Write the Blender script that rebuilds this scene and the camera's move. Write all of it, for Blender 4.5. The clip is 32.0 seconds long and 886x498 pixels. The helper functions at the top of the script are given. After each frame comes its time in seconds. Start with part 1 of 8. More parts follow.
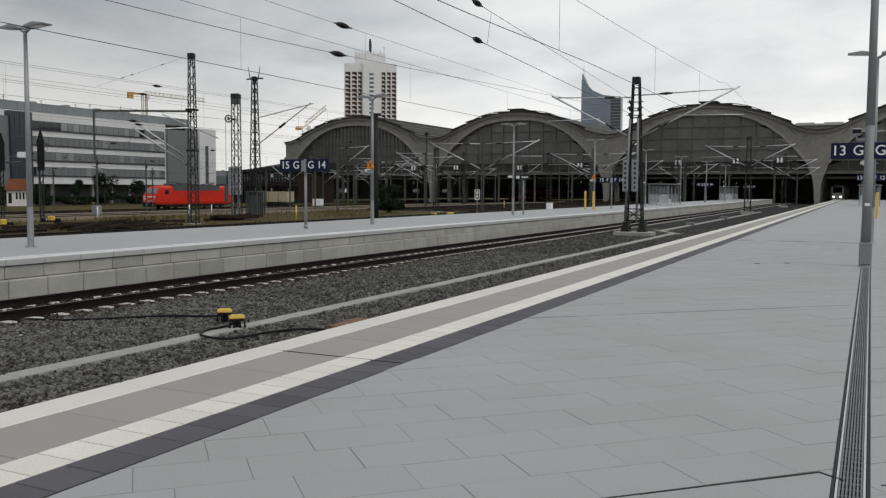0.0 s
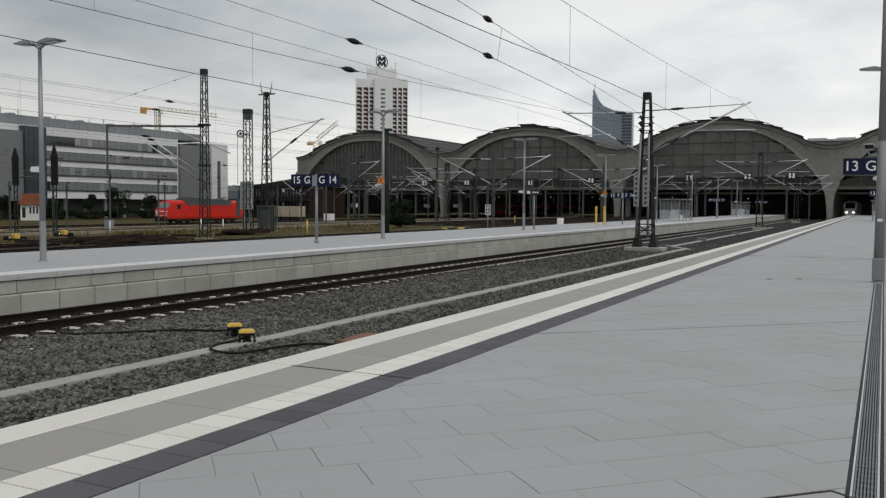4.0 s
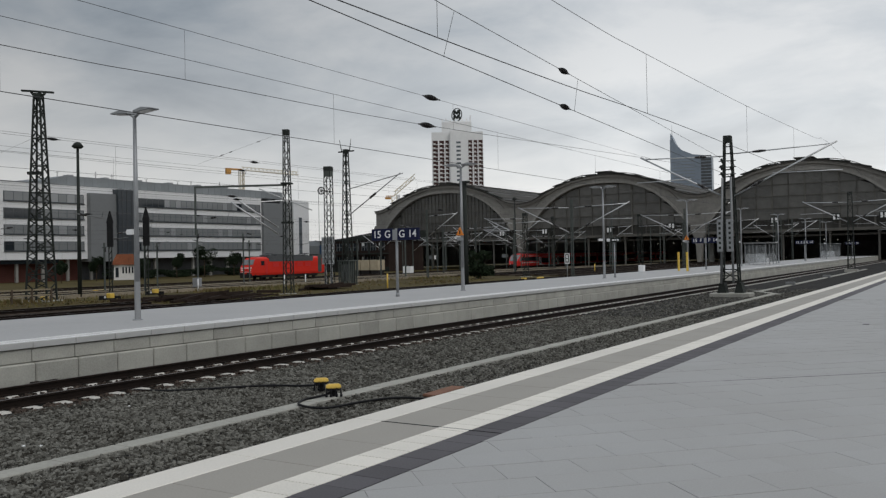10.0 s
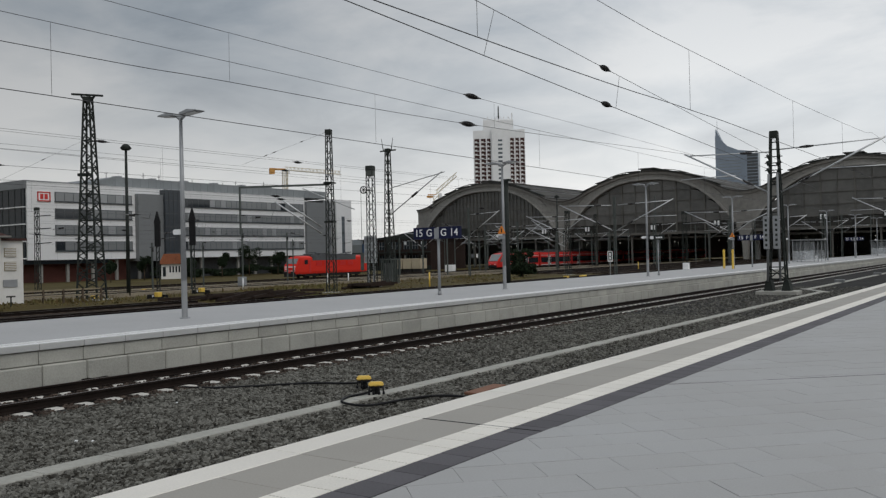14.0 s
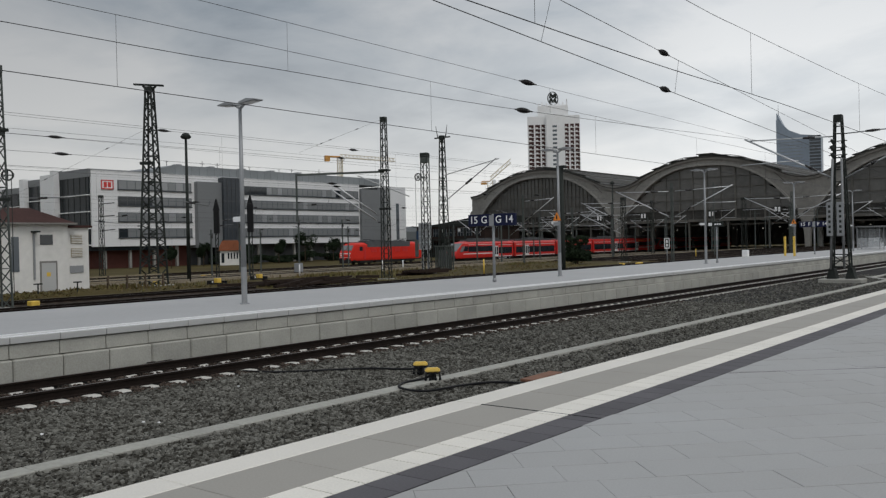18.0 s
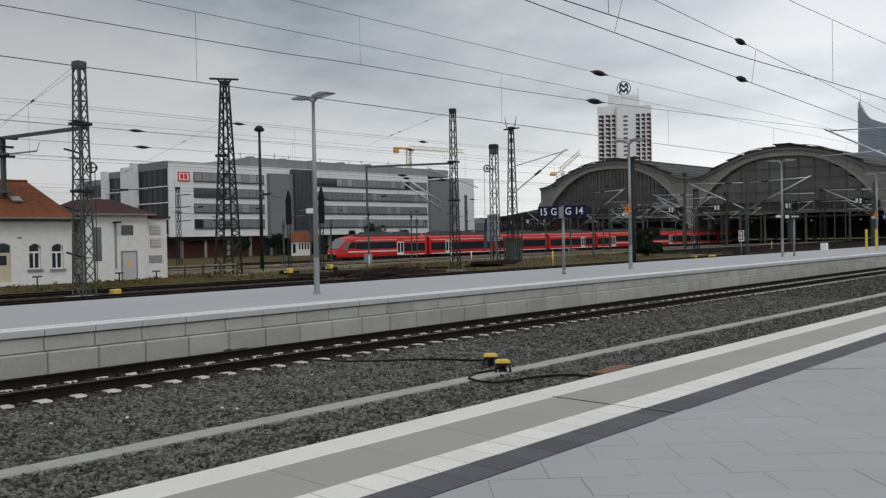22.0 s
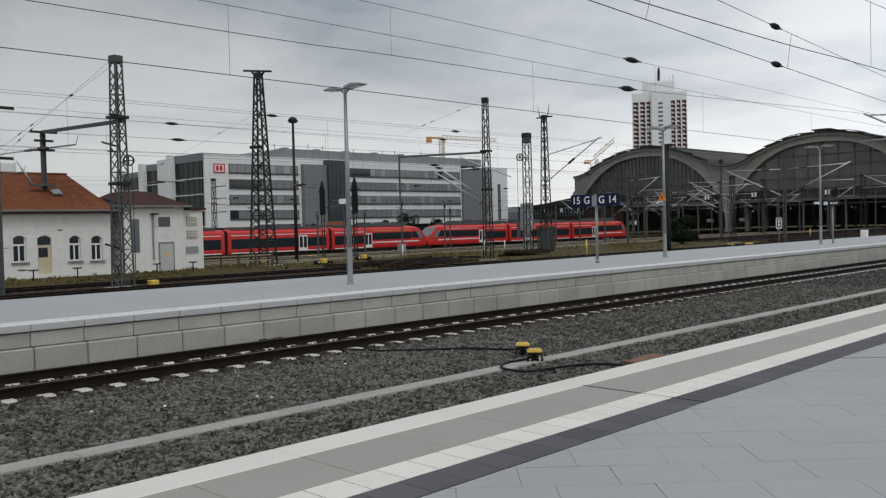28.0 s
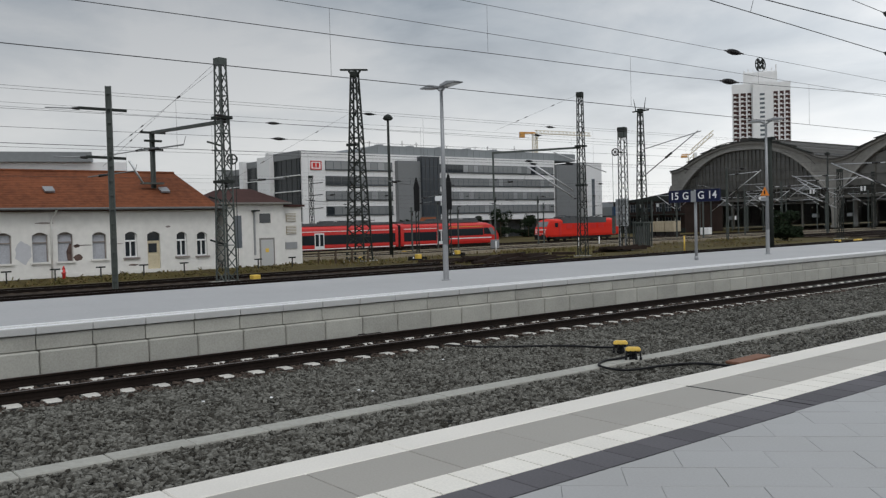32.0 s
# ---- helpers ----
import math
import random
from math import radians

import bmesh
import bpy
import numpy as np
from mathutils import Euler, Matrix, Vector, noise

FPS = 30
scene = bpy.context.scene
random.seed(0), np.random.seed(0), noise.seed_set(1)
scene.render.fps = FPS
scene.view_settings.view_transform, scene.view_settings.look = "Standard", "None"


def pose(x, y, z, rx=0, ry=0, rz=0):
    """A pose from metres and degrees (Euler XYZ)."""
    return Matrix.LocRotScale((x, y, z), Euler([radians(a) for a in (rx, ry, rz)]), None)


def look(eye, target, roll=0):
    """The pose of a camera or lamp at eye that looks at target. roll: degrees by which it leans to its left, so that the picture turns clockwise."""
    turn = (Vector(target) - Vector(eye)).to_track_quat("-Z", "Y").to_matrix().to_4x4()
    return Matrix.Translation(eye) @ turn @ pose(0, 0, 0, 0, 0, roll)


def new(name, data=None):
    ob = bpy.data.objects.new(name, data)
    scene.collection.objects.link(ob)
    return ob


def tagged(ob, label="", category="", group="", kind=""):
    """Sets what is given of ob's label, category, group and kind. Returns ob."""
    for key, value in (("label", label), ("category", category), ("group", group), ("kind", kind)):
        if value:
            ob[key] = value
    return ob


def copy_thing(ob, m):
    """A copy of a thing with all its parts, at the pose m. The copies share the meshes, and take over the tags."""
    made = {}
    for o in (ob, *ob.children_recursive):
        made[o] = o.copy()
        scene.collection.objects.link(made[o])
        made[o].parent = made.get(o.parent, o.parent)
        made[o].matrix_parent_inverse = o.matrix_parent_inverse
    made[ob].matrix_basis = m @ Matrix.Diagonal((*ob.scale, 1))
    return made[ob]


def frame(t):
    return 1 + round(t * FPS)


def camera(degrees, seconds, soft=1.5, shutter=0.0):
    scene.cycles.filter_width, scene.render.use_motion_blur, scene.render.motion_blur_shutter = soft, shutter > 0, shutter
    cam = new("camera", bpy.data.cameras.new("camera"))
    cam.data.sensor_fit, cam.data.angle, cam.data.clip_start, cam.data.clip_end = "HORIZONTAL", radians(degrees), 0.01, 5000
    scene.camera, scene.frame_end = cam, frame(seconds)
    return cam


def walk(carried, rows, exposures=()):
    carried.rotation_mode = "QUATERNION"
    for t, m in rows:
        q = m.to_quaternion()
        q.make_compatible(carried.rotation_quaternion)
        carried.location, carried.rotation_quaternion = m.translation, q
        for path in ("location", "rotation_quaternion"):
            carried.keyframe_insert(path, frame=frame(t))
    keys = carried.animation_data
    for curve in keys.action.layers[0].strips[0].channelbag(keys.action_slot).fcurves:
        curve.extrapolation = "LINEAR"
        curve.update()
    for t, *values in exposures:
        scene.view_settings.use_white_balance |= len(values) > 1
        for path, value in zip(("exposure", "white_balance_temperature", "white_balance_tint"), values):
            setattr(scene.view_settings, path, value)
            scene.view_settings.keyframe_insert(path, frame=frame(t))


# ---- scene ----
cam = camera(54.14, 32.0, 1.3)
# seconds, eye, yaw to the left of the tracks, tilt, roll
PATH = [
    (0, -0.034, 0.165, 1.590, 25.83, -3.89, 0.29),
    (0.5, -0.033, 0.183, 1.590, 25.91, -4.03, 0.58),
    (1, -0.049, 0.190, 1.594, 26.16, -3.53, 0.54),
    (1.5, -0.054, 0.189, 1.590, 26.20, -3.61, 0.47),
    (2, -0.053, 0.192, 1.591, 26.33, -3.23, 0.36),
    (2.5, -0.051, 0.195, 1.591, 26.45, -3.27, 0.54),
    (4.5, -0.024, 0.171, 1.586, 26.65, -2.82, 0.26),
    (5, -0.033, 0.147, 1.584, 27.03, -3.27, 0.34),
    (5.5, -0.035, 0.147, 1.597, 27.64, -4.92, 0.95),
    (6, -0.067, 0.145, 1.583, 29.47, -5.03, 1.13),
    (6.5, -0.062, 0.147, 1.617, 29.46, -3.75, -0.28),
    (7, -0.046, 0.132, 1.610, 29.70, -3.13, -0.33),
    (7.5, -0.031, 0.113, 1.612, 29.50, -2.19, -0.39),
    (8, -0.023, 0.097, 1.614, 29.60, -1.25, -0.47),
    (8.5, -0.022, 0.088, 1.615, 30.95, 0.38, -1.54),
    (9, -0.031, 0.084, 1.622, 30.70, 0.62, -1.08),
    (9.5, -0.053, 0.089, 1.620, 31.47, 0.55, -0.99),
    (10, -0.054, 0.096, 1.627, 31.70, 0.47, -1.12),
    (10.5, -0.058, 0.096, 1.630, 32.52, 0.45, -1.12),
    (11, -0.041, 0.090, 1.627, 33.02, 0.45, -1.12),
    (11.5, -0.033, 0.075, 1.630, 34.47, 0.49, -1.14),
    (12, -0.010, 0.074, 1.629, 34.54, 0.47, -1.33),
    (12.5, 0.024, 0.070, 1.632, 34.49, 0.53, -1.55),
    (13, 0.032, 0.062, 1.635, 34.33, 0.36, -1.48),
    (13.5, 0.020, 0.054, 1.636, 34.31, 0.38, -1.49),
    (14, -0.003, 0.049, 1.632, 34.48, 0.42, -1.33),
    (14.5, -0.026, 0.043, 1.639, 34.61, 0.35, -1.32),
    (16.5, -0.037, 0.011, 1.644, 36.17, 0.12, -1.25),
    (17, -0.031, 0.002, 1.639, 36.49, 0.11, -1.26),
    (17.5, -0.025, -0.005, 1.638, 37.03, 0.01, -1.18),
    (18, -0.010, -0.023, 1.637, 38.05, -0.37, -1.29),
    (18.5, 0.014, -0.025, 1.638, 38.38, -0.56, -1.49),
    (19, 0.036, -0.023, 1.641, 38.51, -0.60, -1.62),
    (19.5, 0.038, -0.038, 1.641, 38.76, -0.74, -1.54),
    (20, 0.030, -0.052, 1.643, 39.15, -0.79, -1.43),
    (20.5, 0.022, -0.074, 1.648, 39.77, -0.78, -1.24),
    (21, 0.005, -0.087, 1.653, 41.00, -0.78, -1.13),
    (21.5, -0.003, -0.106, 1.651, 41.96, -0.83, -1.09),
    (22, 0.004, -0.119, 1.652, 42.55, -0.85, -1.07),
    (22.5, 0.019, -0.127, 1.653, 42.74, -1.02, -1.08),
    (23, 0.027, -0.134, 1.653, 43.20, -1.00, -0.94),
    (23.5, 0.028, -0.134, 1.650, 43.59, -1.04, -0.90),
    (24, 0.027, -0.130, 1.651, 43.65, -1.06, -1.16),
    (24.5, 0.037, -0.122, 1.652, 43.74, -1.25, -1.27),
    (25, 0.047, -0.118, 1.653, 43.86, -1.42, -1.31),
    (25.5, 0.056, -0.110, 1.657, 43.82, -1.32, -1.46),
    (27.5, 0.065, -0.126, 1.658, 44.63, -1.38, -1.51),
    (28, 0.069, -0.127, 1.657, 44.79, -1.50, -1.46),
    (28.5, 0.073, -0.144, 1.655, 45.45, -1.45, -1.34),
    (29, 0.071, -0.159, 1.659, 45.75, -1.42, -1.41),
    (29.5, 0.078, -0.168, 1.656, 46.39, -1.49, -1.33),
    (30, 0.085, -0.182, 1.654, 47.41, -1.43, -1.30),
    (30.5, 0.077, -0.204, 1.655, 48.45, -1.44, -1.25),
    (31, 0.100, -0.230, 1.656, 49.34, -1.52, -1.35),
    (31.5, 0.110, -0.259, 1.664, 49.87, -1.55, -1.14),
    (32, 0.098, -0.276, 1.698, 50.90, -1.64, -1.52),
]
walk(cam, [(t, pose(x, y, z, 90 + tilt, 0, yaw) @ pose(0, 0, 0, 0, 0, roll)) for t, x, y, z, yaw, tilt, roll in PATH],
     [(0, -0.11, 6700, 10), (5, -0.12, 6650, 10), (7.5, -0.14, 6600, 10), (9, -0.25, 6550, 10), (14, -0.22, 6550, 10), (18, -0.19, 6550, 10), (22, -0.09, 6450, 10), (30, -0.06, 6450, 10), (32, 0.02, 6450, 10)])

# ---- sky and light: a bright overcast afternoon ----
world = bpy.data.worlds.new("overcast")
scene.world = world
world.use_nodes = True
wt = world.node_tree
wt.nodes.clear()


def wnode(kind, **values):
    n = wt.nodes.new(kind)
    for k, v in values.items():
        n.inputs[k].default_value = v
    return n


w_out = wnode("ShaderNodeOutputWorld")
w_bg = wnode("ShaderNodeBackground", Strength=1.0)
w_sky = wt.nodes.new("ShaderNodeTexSky")
w_sky.sky_type, w_sky.sun_disc = "NISHITA", False
w_sky.sun_elevation, w_sky.sun_rotation = radians(42), radians(20)
w_dim = wt.nodes.new("ShaderNodeVectorMath")
w_dim.operation = "SCALE"
w_dim.inputs["Scale"].default_value = 0.07
w_co = wt.nodes.new("ShaderNodeTexCoord")
w_sep = wt.nodes.new("ShaderNodeSeparateXYZ")
w_add = wt.nodes.new("ShaderNodeMath")
w_add.operation = "ADD"
w_add.inputs[1].default_value = 0.16
w_max = wt.nodes.new("ShaderNodeMath")
w_max.operation = "MAXIMUM"
w_max.inputs[1].default_value = 0.05
w_div = wt.nodes.new("ShaderNodeVectorMath")
w_div.operation = "DIVIDE"
w_noise = wnode("ShaderNodeTexNoise", Scale=1.5, Detail=8.0, Roughness=0.58, Distortion=0.35)
w_noise2 = wnode("ShaderNodeTexNoise", Scale=0.55, Detail=3.0, Roughness=0.5)
w_mixn = wt.nodes.new("ShaderNodeMath")
w_mixn.operation = "MULTIPLY_ADD"
w_mixn.inputs[1].default_value = 0.55
w_ramp = wt.nodes.new("ShaderNodeValToRGB")
ramp = w_ramp.color_ramp
ramp.elements[0].position, ramp.elements[0].color = 0.60, (0.285, 0.345, 0.415, 1)
ramp.elements[1].position, ramp.elements[1].color = 0.885, (0.83, 0.855, 0.875, 1)
mid = ramp.elements.new(0.725)
mid.color = (0.525, 0.585, 0.645, 1)
w_glow = wt.nodes.new("ShaderNodeValToRGB")  # the cloud layer brightens towards the horizon
w_glow.color_ramp.elements[0].position, w_glow.color_ramp.elements[0].color = 0.0, (1, 1, 1, 1)
w_glow.color_ramp.elements[1].position, w_glow.color_ramp.elements[1].color = 0.26, (0, 0, 0, 1)
w_hor = wt.nodes.new("ShaderNodeMixRGB")
w_hor.inputs["Color2"].default_value = (1.30, 1.295, 1.27, 1)
w_half = wt.nodes.new("ShaderNodeMath")
w_half.operation = "MULTIPLY"
w_half.inputs[1].default_value = 0.8
w_mix = wt.nodes.new("ShaderNodeMixRGB")
w_mix.inputs["Fac"].default_value = 0.9
w_dir = wt.nodes.new("ShaderNodeVectorMath")  # the cloud is thicker to the west
w_dir.operation = "DOT_PRODUCT"
w_dir.inputs[1].default_value = (-0.965, 0.22, 0.14)
w_side = wt.nodes.new("ShaderNodeMapRange")
w_side.inputs["From Min"].default_value, w_side.inputs["From Max"].default_value = 0.55, 1.0
w_side.inputs["To Min"].default_value, w_side.inputs["To Max"].default_value = 1.05, 0.66
w_thin = wt.nodes.new("ShaderNodeVectorMath")
w_thin.operation = "SCALE"
w_deck = wt.nodes.new("ShaderNodeMapRange")  # the thick part darkens the deck more than the bright rim below it
w_deck.inputs["From Min"].default_value, w_deck.inputs["From Max"].default_value = 0.55, 1.0
w_deck.inputs["To Min"].default_value, w_deck.inputs["To Max"].default_value = 1.0, 0.86
w_low = wt.nodes.new("ShaderNodeVectorMath")
w_low.operation = "SCALE"
lk = wt.links.new
lk(w_dir.outputs["Value"], w_deck.inputs["Value"])
lk(w_deck.outputs["Result"], w_low.inputs["Scale"])
lk(w_ramp.outputs["Color"], w_low.inputs[0])
lk(w_co.outputs["Generated"], w_dir.inputs[0])
lk(w_dir.outputs["Value"], w_side.inputs["Value"])
lk(w_side.outputs["Result"], w_thin.inputs["Scale"])
lk(w_co.outputs["Generated"], w_sep.inputs[0])
lk(w_sep.outputs["Z"], w_max.inputs[0])
lk(w_max.outputs[0], w_add.inputs[0])
lk(w_co.outputs["Generated"], w_div.inputs[0])
lk(w_add.outputs[0], w_div.inputs[1])
lk(w_div.outputs[0], w_noise.inputs["Vector"])
lk(w_div.outputs[0], w_noise2.inputs["Vector"])
lk(w_noise.outputs["Fac"], w_mixn.inputs[0])
lk(w_noise2.outputs["Fac"], w_mixn.inputs[2])
lk(w_mixn.outputs[0], w_ramp.inputs["Fac"])
lk(w_sep.outputs["Z"], w_glow.inputs["Fac"])
lk(w_glow.outputs["Color"], w_half.inputs[0])
lk(w_half.outputs[0], w_hor.inputs["Fac"])
lk(w_low.outputs[0], w_hor.inputs["Color1"])
lk(w_sky.outputs["Color"], w_dim.inputs[0])
lk(w_dim.outputs[0], w_mix.inputs["Color1"])
lk(w_hor.outputs["Color"], w_thin.inputs[0])
lk(w_thin.outputs[0], w_mix.inputs["Color2"])
lk(w_mix.outputs["Color"], w_bg.inputs["Color"])
lk(w_bg.outputs[0], w_out.inputs[0])

sun = new("sun", bpy.data.lights.new("sun", "SUN"))
sun.data.energy, sun.data.angle, sun.data.color = 1.05, radians(25), (1.0, 0.98, 0.955)
sun.matrix_world = look((60, 40, 90), (0, 60, 0))

# ---- materials ----
def surface(name, base, rough=0.7, vary=0.25, fine=30.0, coarse=1.2, bump=0.15, metal=0.0, each=0.0, tint=None, spec=0.5, world_co=False, stretch=(1, 1, 1)):
    """A worn surface: base colour varied at a fine and a coarse scale, from piece to piece by `each`, with a fine relief."""
    m = bpy.data.materials.new(name)
    m.use_nodes = True
    nt = m.node_tree
    b = nt.nodes["Principled BSDF"]
    b.inputs["Roughness"].default_value, b.inputs["Metallic"].default_value = rough, metal
    b.inputs["Specular IOR Level"].default_value = min(spec, 0.15) if max(base) < 0.13 and rough > 0.4 else spec
    if world_co:
        co = nt.nodes.new("ShaderNodeNewGeometry").outputs["Position"]
    else:
        co = nt.nodes.new("ShaderNodeTexCoord").outputs["Object"]
    mp = nt.nodes.new("ShaderNodeMapping")
    mp.inputs["Scale"].default_value = stretch
    nt.links.new(co, mp.inputs["Vector"])
    n1, n2 = nt.nodes.new("ShaderNodeTexNoise"), nt.nodes.new("ShaderNodeTexNoise")
    n1.inputs["Scale"].default_value, n1.inputs["Detail"].default_value = fine, 3.0
    n2.inputs["Scale"].default_value, n2.inputs["Detail"].default_value = coarse, 5.0
    for n in (n1, n2):
        nt.links.new(mp.outputs[0], n.inputs["Vector"])
    add = nt.nodes.new("ShaderNodeMath")
    add.operation = "ADD"
    nt.links.new(n1.outputs["Fac"], add.inputs[0])
    nt.links.new(n2.outputs["Fac"], add.inputs[1])
    last = add.outputs[0]
    if each:
        info = nt.nodes.new("ShaderNodeObjectInfo")
        geo = nt.nodes.new("ShaderNodeNewGeometry")
        both = nt.nodes.new("ShaderNodeMath")
        both.operation = "ADD"
        nt.links.new(info.outputs["Random"], both.inputs[0])
        nt.links.new(geo.outputs["Random Per Island"], both.inputs[1])
        fr = nt.nodes.new("ShaderNodeMath")
        fr.operation = "FRACT"
        nt.links.new(both.outputs[0], fr.inputs[0])
        sc = nt.nodes.new("ShaderNodeMath")
        sc.operation = "MULTIPLY_ADD"
        sc.inputs[1].default_value, sc.inputs[2].default_value = each * 2, -each
        nt.links.new(fr.outputs[0], sc.inputs[0])
        a2 = nt.nodes.new("ShaderNodeMath")
        a2.operation = "ADD"
        nt.links.new(last, a2.inputs[0])
        nt.links.new(sc.outputs[0], a2.inputs[1])
        last = a2.outputs[0]
    r = nt.nodes.new("ShaderNodeValToRGB")
    e = r.color_ramp.elements
    lo = [c * (1 - vary) for c in base]
    hi = [min(1, c * (1 + vary)) for c in (tint or base)]
    e[0].position, e[0].color = 0.30, (*lo, 1)
    e[1].position, e[1].color = 0.70, (*hi, 1)
    half = nt.nodes.new("ShaderNodeMath")
    half.operation = "MULTIPLY"
    half.inputs[1].default_value = 0.5
    nt.links.new(last, half.inputs[0])
    nt.links.new(half.outputs[0], r.inputs["Fac"])
    nt.links.new(r.outputs["Color"], b.inputs["Base Color"])
    if bump:
        bp = nt.nodes.new("ShaderNodeBump")
        bp.inputs["Strength"].default_value, bp.inputs["Distance"].default_value = bump, 0.01
        nt.links.new(n1.outputs["Fac"], bp.inputs["Height"])
        nt.links.new(bp.outputs[0], b.inputs["Normal"])
    return m


def glass(name, base=(0.02, 0.025, 0.03), rough=0.06, spec=0.5):
    """Dark window glass that mirrors the sky."""
    m = bpy.data.materials.new(name)
    m.use_nodes = True
    b = m.node_tree.nodes["Principled BSDF"]
    b.inputs["Base Color"].default_value, b.inputs["Roughness"].default_value = (*base, 1), rough
    b.inputs["Specular IOR Level"].default_value = spec
    return m


def clear_pane(name, base, solid):
    """A thin pane: clear but for a share of grey surface."""
    m = bpy.data.materials.new(name)
    m.use_nodes = True
    nt = m.node_tree
    b = nt.nodes["Principled BSDF"]
    b.inputs["Base Color"].default_value, b.inputs["Roughness"].default_value = (*base, 1), 0.15
    mix, tr = nt.nodes.new("ShaderNodeMixShader"), nt.nodes.new("ShaderNodeBsdfTransparent")
    mix.inputs["Fac"].default_value = solid
    nt.links.new(tr.outputs[0], mix.inputs[1])
    nt.links.new(b.outputs[0], mix.inputs[2])
    nt.links.new(mix.outputs[0], nt.nodes["Material Output"].inputs["Surface"])
    return m


def lamp_glow(name, colour, strength):
    m = bpy.data.materials.new(name)
    m.use_nodes = True
    b = m.node_tree.nodes["Principled BSDF"]
    b.inputs["Emission Color"].default_value, b.inputs["Emission Strength"].default_value = (*colour, 1), strength
    b.inputs["Base Color"].default_value = (*colour, 1)
    return m


M_PAVER = surface("pale grey concrete paver", (0.357, 0.351, 0.343), 0.75, 0.09, 60, 0.5, 0.1, tint=(0.347, 0.348, 0.348), each=0.09, world_co=True)
M_PAVER_DARK = surface("dark grey concrete paver", (0.105, 0.10, 0.108), 0.75, 0.2, 60, 1.0, 0.1, each=0.2, world_co=True)
M_EDGE = surface("white platform edge concrete", (0.678, 0.645, 0.588), 0.75, 0.10, 60, 0.8, 0.1, each=0.05, world_co=True)
M_TACTILE = surface("cream tactile paving", (0.735, 0.70, 0.635), 0.75, 0.12, 60, 0.9, 0.2, each=0.10, world_co=True)
M_STUD = surface("dull cream stud", (0.50, 0.47, 0.41), 0.75, 0.1, 60, 0.9, 0.1, world_co=True)
M_STRIP = surface("warm grey concrete slab", (0.325, 0.307, 0.276), 0.75, 0.10, 60, 0.6, 0.1, each=0.06, world_co=True)
M_JOINT = surface("joint sand", (0.235, 0.226, 0.21), 0.9, 0.3, 60, 2, 0.1, world_co=True)
M_BLOCK = surface("pale precast concrete block", (0.350, 0.344, 0.308), 0.8, 0.2, 30, 1.6, 0.06, each=0.22, world_co=True)
M_CAP = surface("white precast coping", (0.43, 0.43, 0.422), 0.7, 0.08, 40, 0.7, 0.08, each=0.05, world_co=True)
M_PAVER_FAR = surface("light grey paving", (0.378, 0.375, 0.374), 0.7, 0.08, 12, 0.35, 0.05, world_co=True)
# near black: the shade in the gaps between the stones is in this colour
M_BALLAST = surface("ballast bed in gap-shade black", (0.022, 0.021, 0.020), 0.9, 0.6, 22, 0.6, 0.8, world_co=True)
M_STONE = surface("ballast stone", (0.103, 0.0945, 0.078), 0.92, 0.62, 25, 2.5, 0.3, tint=(0.120, 0.117, 0.104), each=0.46, world_co=True)
M_STONE_RUST = surface("rust stained ballast stone", (0.062, 0.047, 0.038), 0.9, 0.6, 25, 0.6, 0.3, each=0.5, world_co=True)
M_SLEEPER = surface("pale concrete sleeper", (0.50, 0.48, 0.44), 0.85, 0.2, 25, 2, 0.2, each=0.15)
M_RAIL = surface("rusty rail steel", (0.013, 0.0085, 0.0065), 0.75, 0.4, 20, 3, 0.2)
M_RAIL_TOP = surface("worn rail head", (0.16, 0.14, 0.13), 0.45, 0.3, 20, 3, 0.1, metal=0.5)
M_TROUGH = surface("cable trough concrete", (0.335, 0.327, 0.292), 0.85, 0.2, 20, 0.9, 0.2, each=0.08, world_co=True)
M_TROUGH_OLD = surface("old tan concrete trough", (0.25, 0.212, 0.155), 0.9, 0.3, 6, 0.5, 0.2, world_co=True)
M_GROUND = surface("weedy railway ground", (0.088, 0.055, 0.024), 0.95, 0.6, 3.0, 0.10, 0.5, tint=(0.066, 0.055, 0.018), world_co=True)
M_GRAVEL = surface("brown old ballast", (0.118, 0.084, 0.056), 0.95, 0.5, 9, 0.3, 0.5, world_co=True)
M_BED_DARK = surface("oily dark brown track bed", (0.034, 0.025, 0.018), 0.95, 0.5, 9, 0.3, 0.5, world_co=True)
M_WOOD = surface("weathered pale wood rail", (0.24, 0.20, 0.13), 0.8, 0.25, 12, 1, 0.1)
M_BOARD_RED = surface("red-brown wooden board", (0.19, 0.088, 0.052), 0.8, 0.25, 20, 3, 0.2)
M_STEEL = surface("galvanised grey steel", (0.285, 0.292, 0.30), 0.5, 0.12, 30, 2, 0.05, metal=0.4)
M_SLEEPER_OLD = surface("old brown sleeper", (0.085, 0.064, 0.047), 0.9, 0.4, 15, 2, 0.2)
M_STEEL_DULL = surface("dull weathered grey steel", (0.15, 0.155, 0.155), 0.7, 0.2, 20, 2, 0.05)
M_STEEL_POLE = surface("mid grey coated steel", (0.215, 0.22, 0.225), 0.6, 0.14, 30, 1.2, 0.05, metal=0.2)
M_MAST = surface("dark grey green painted lattice steel", (0.026, 0.030, 0.027), 0.7, 0.35, 20, 2, 0.1)
M_MAST_LIGHT = surface("grey painted lattice steel", (0.080, 0.090, 0.084), 0.7, 0.3, 20, 2, 0.1)
M_PALE_PANEL = surface("pale weathered panel", (0.46, 0.48, 0.49), 0.6, 0.15, 12, 1.0, 0.05)
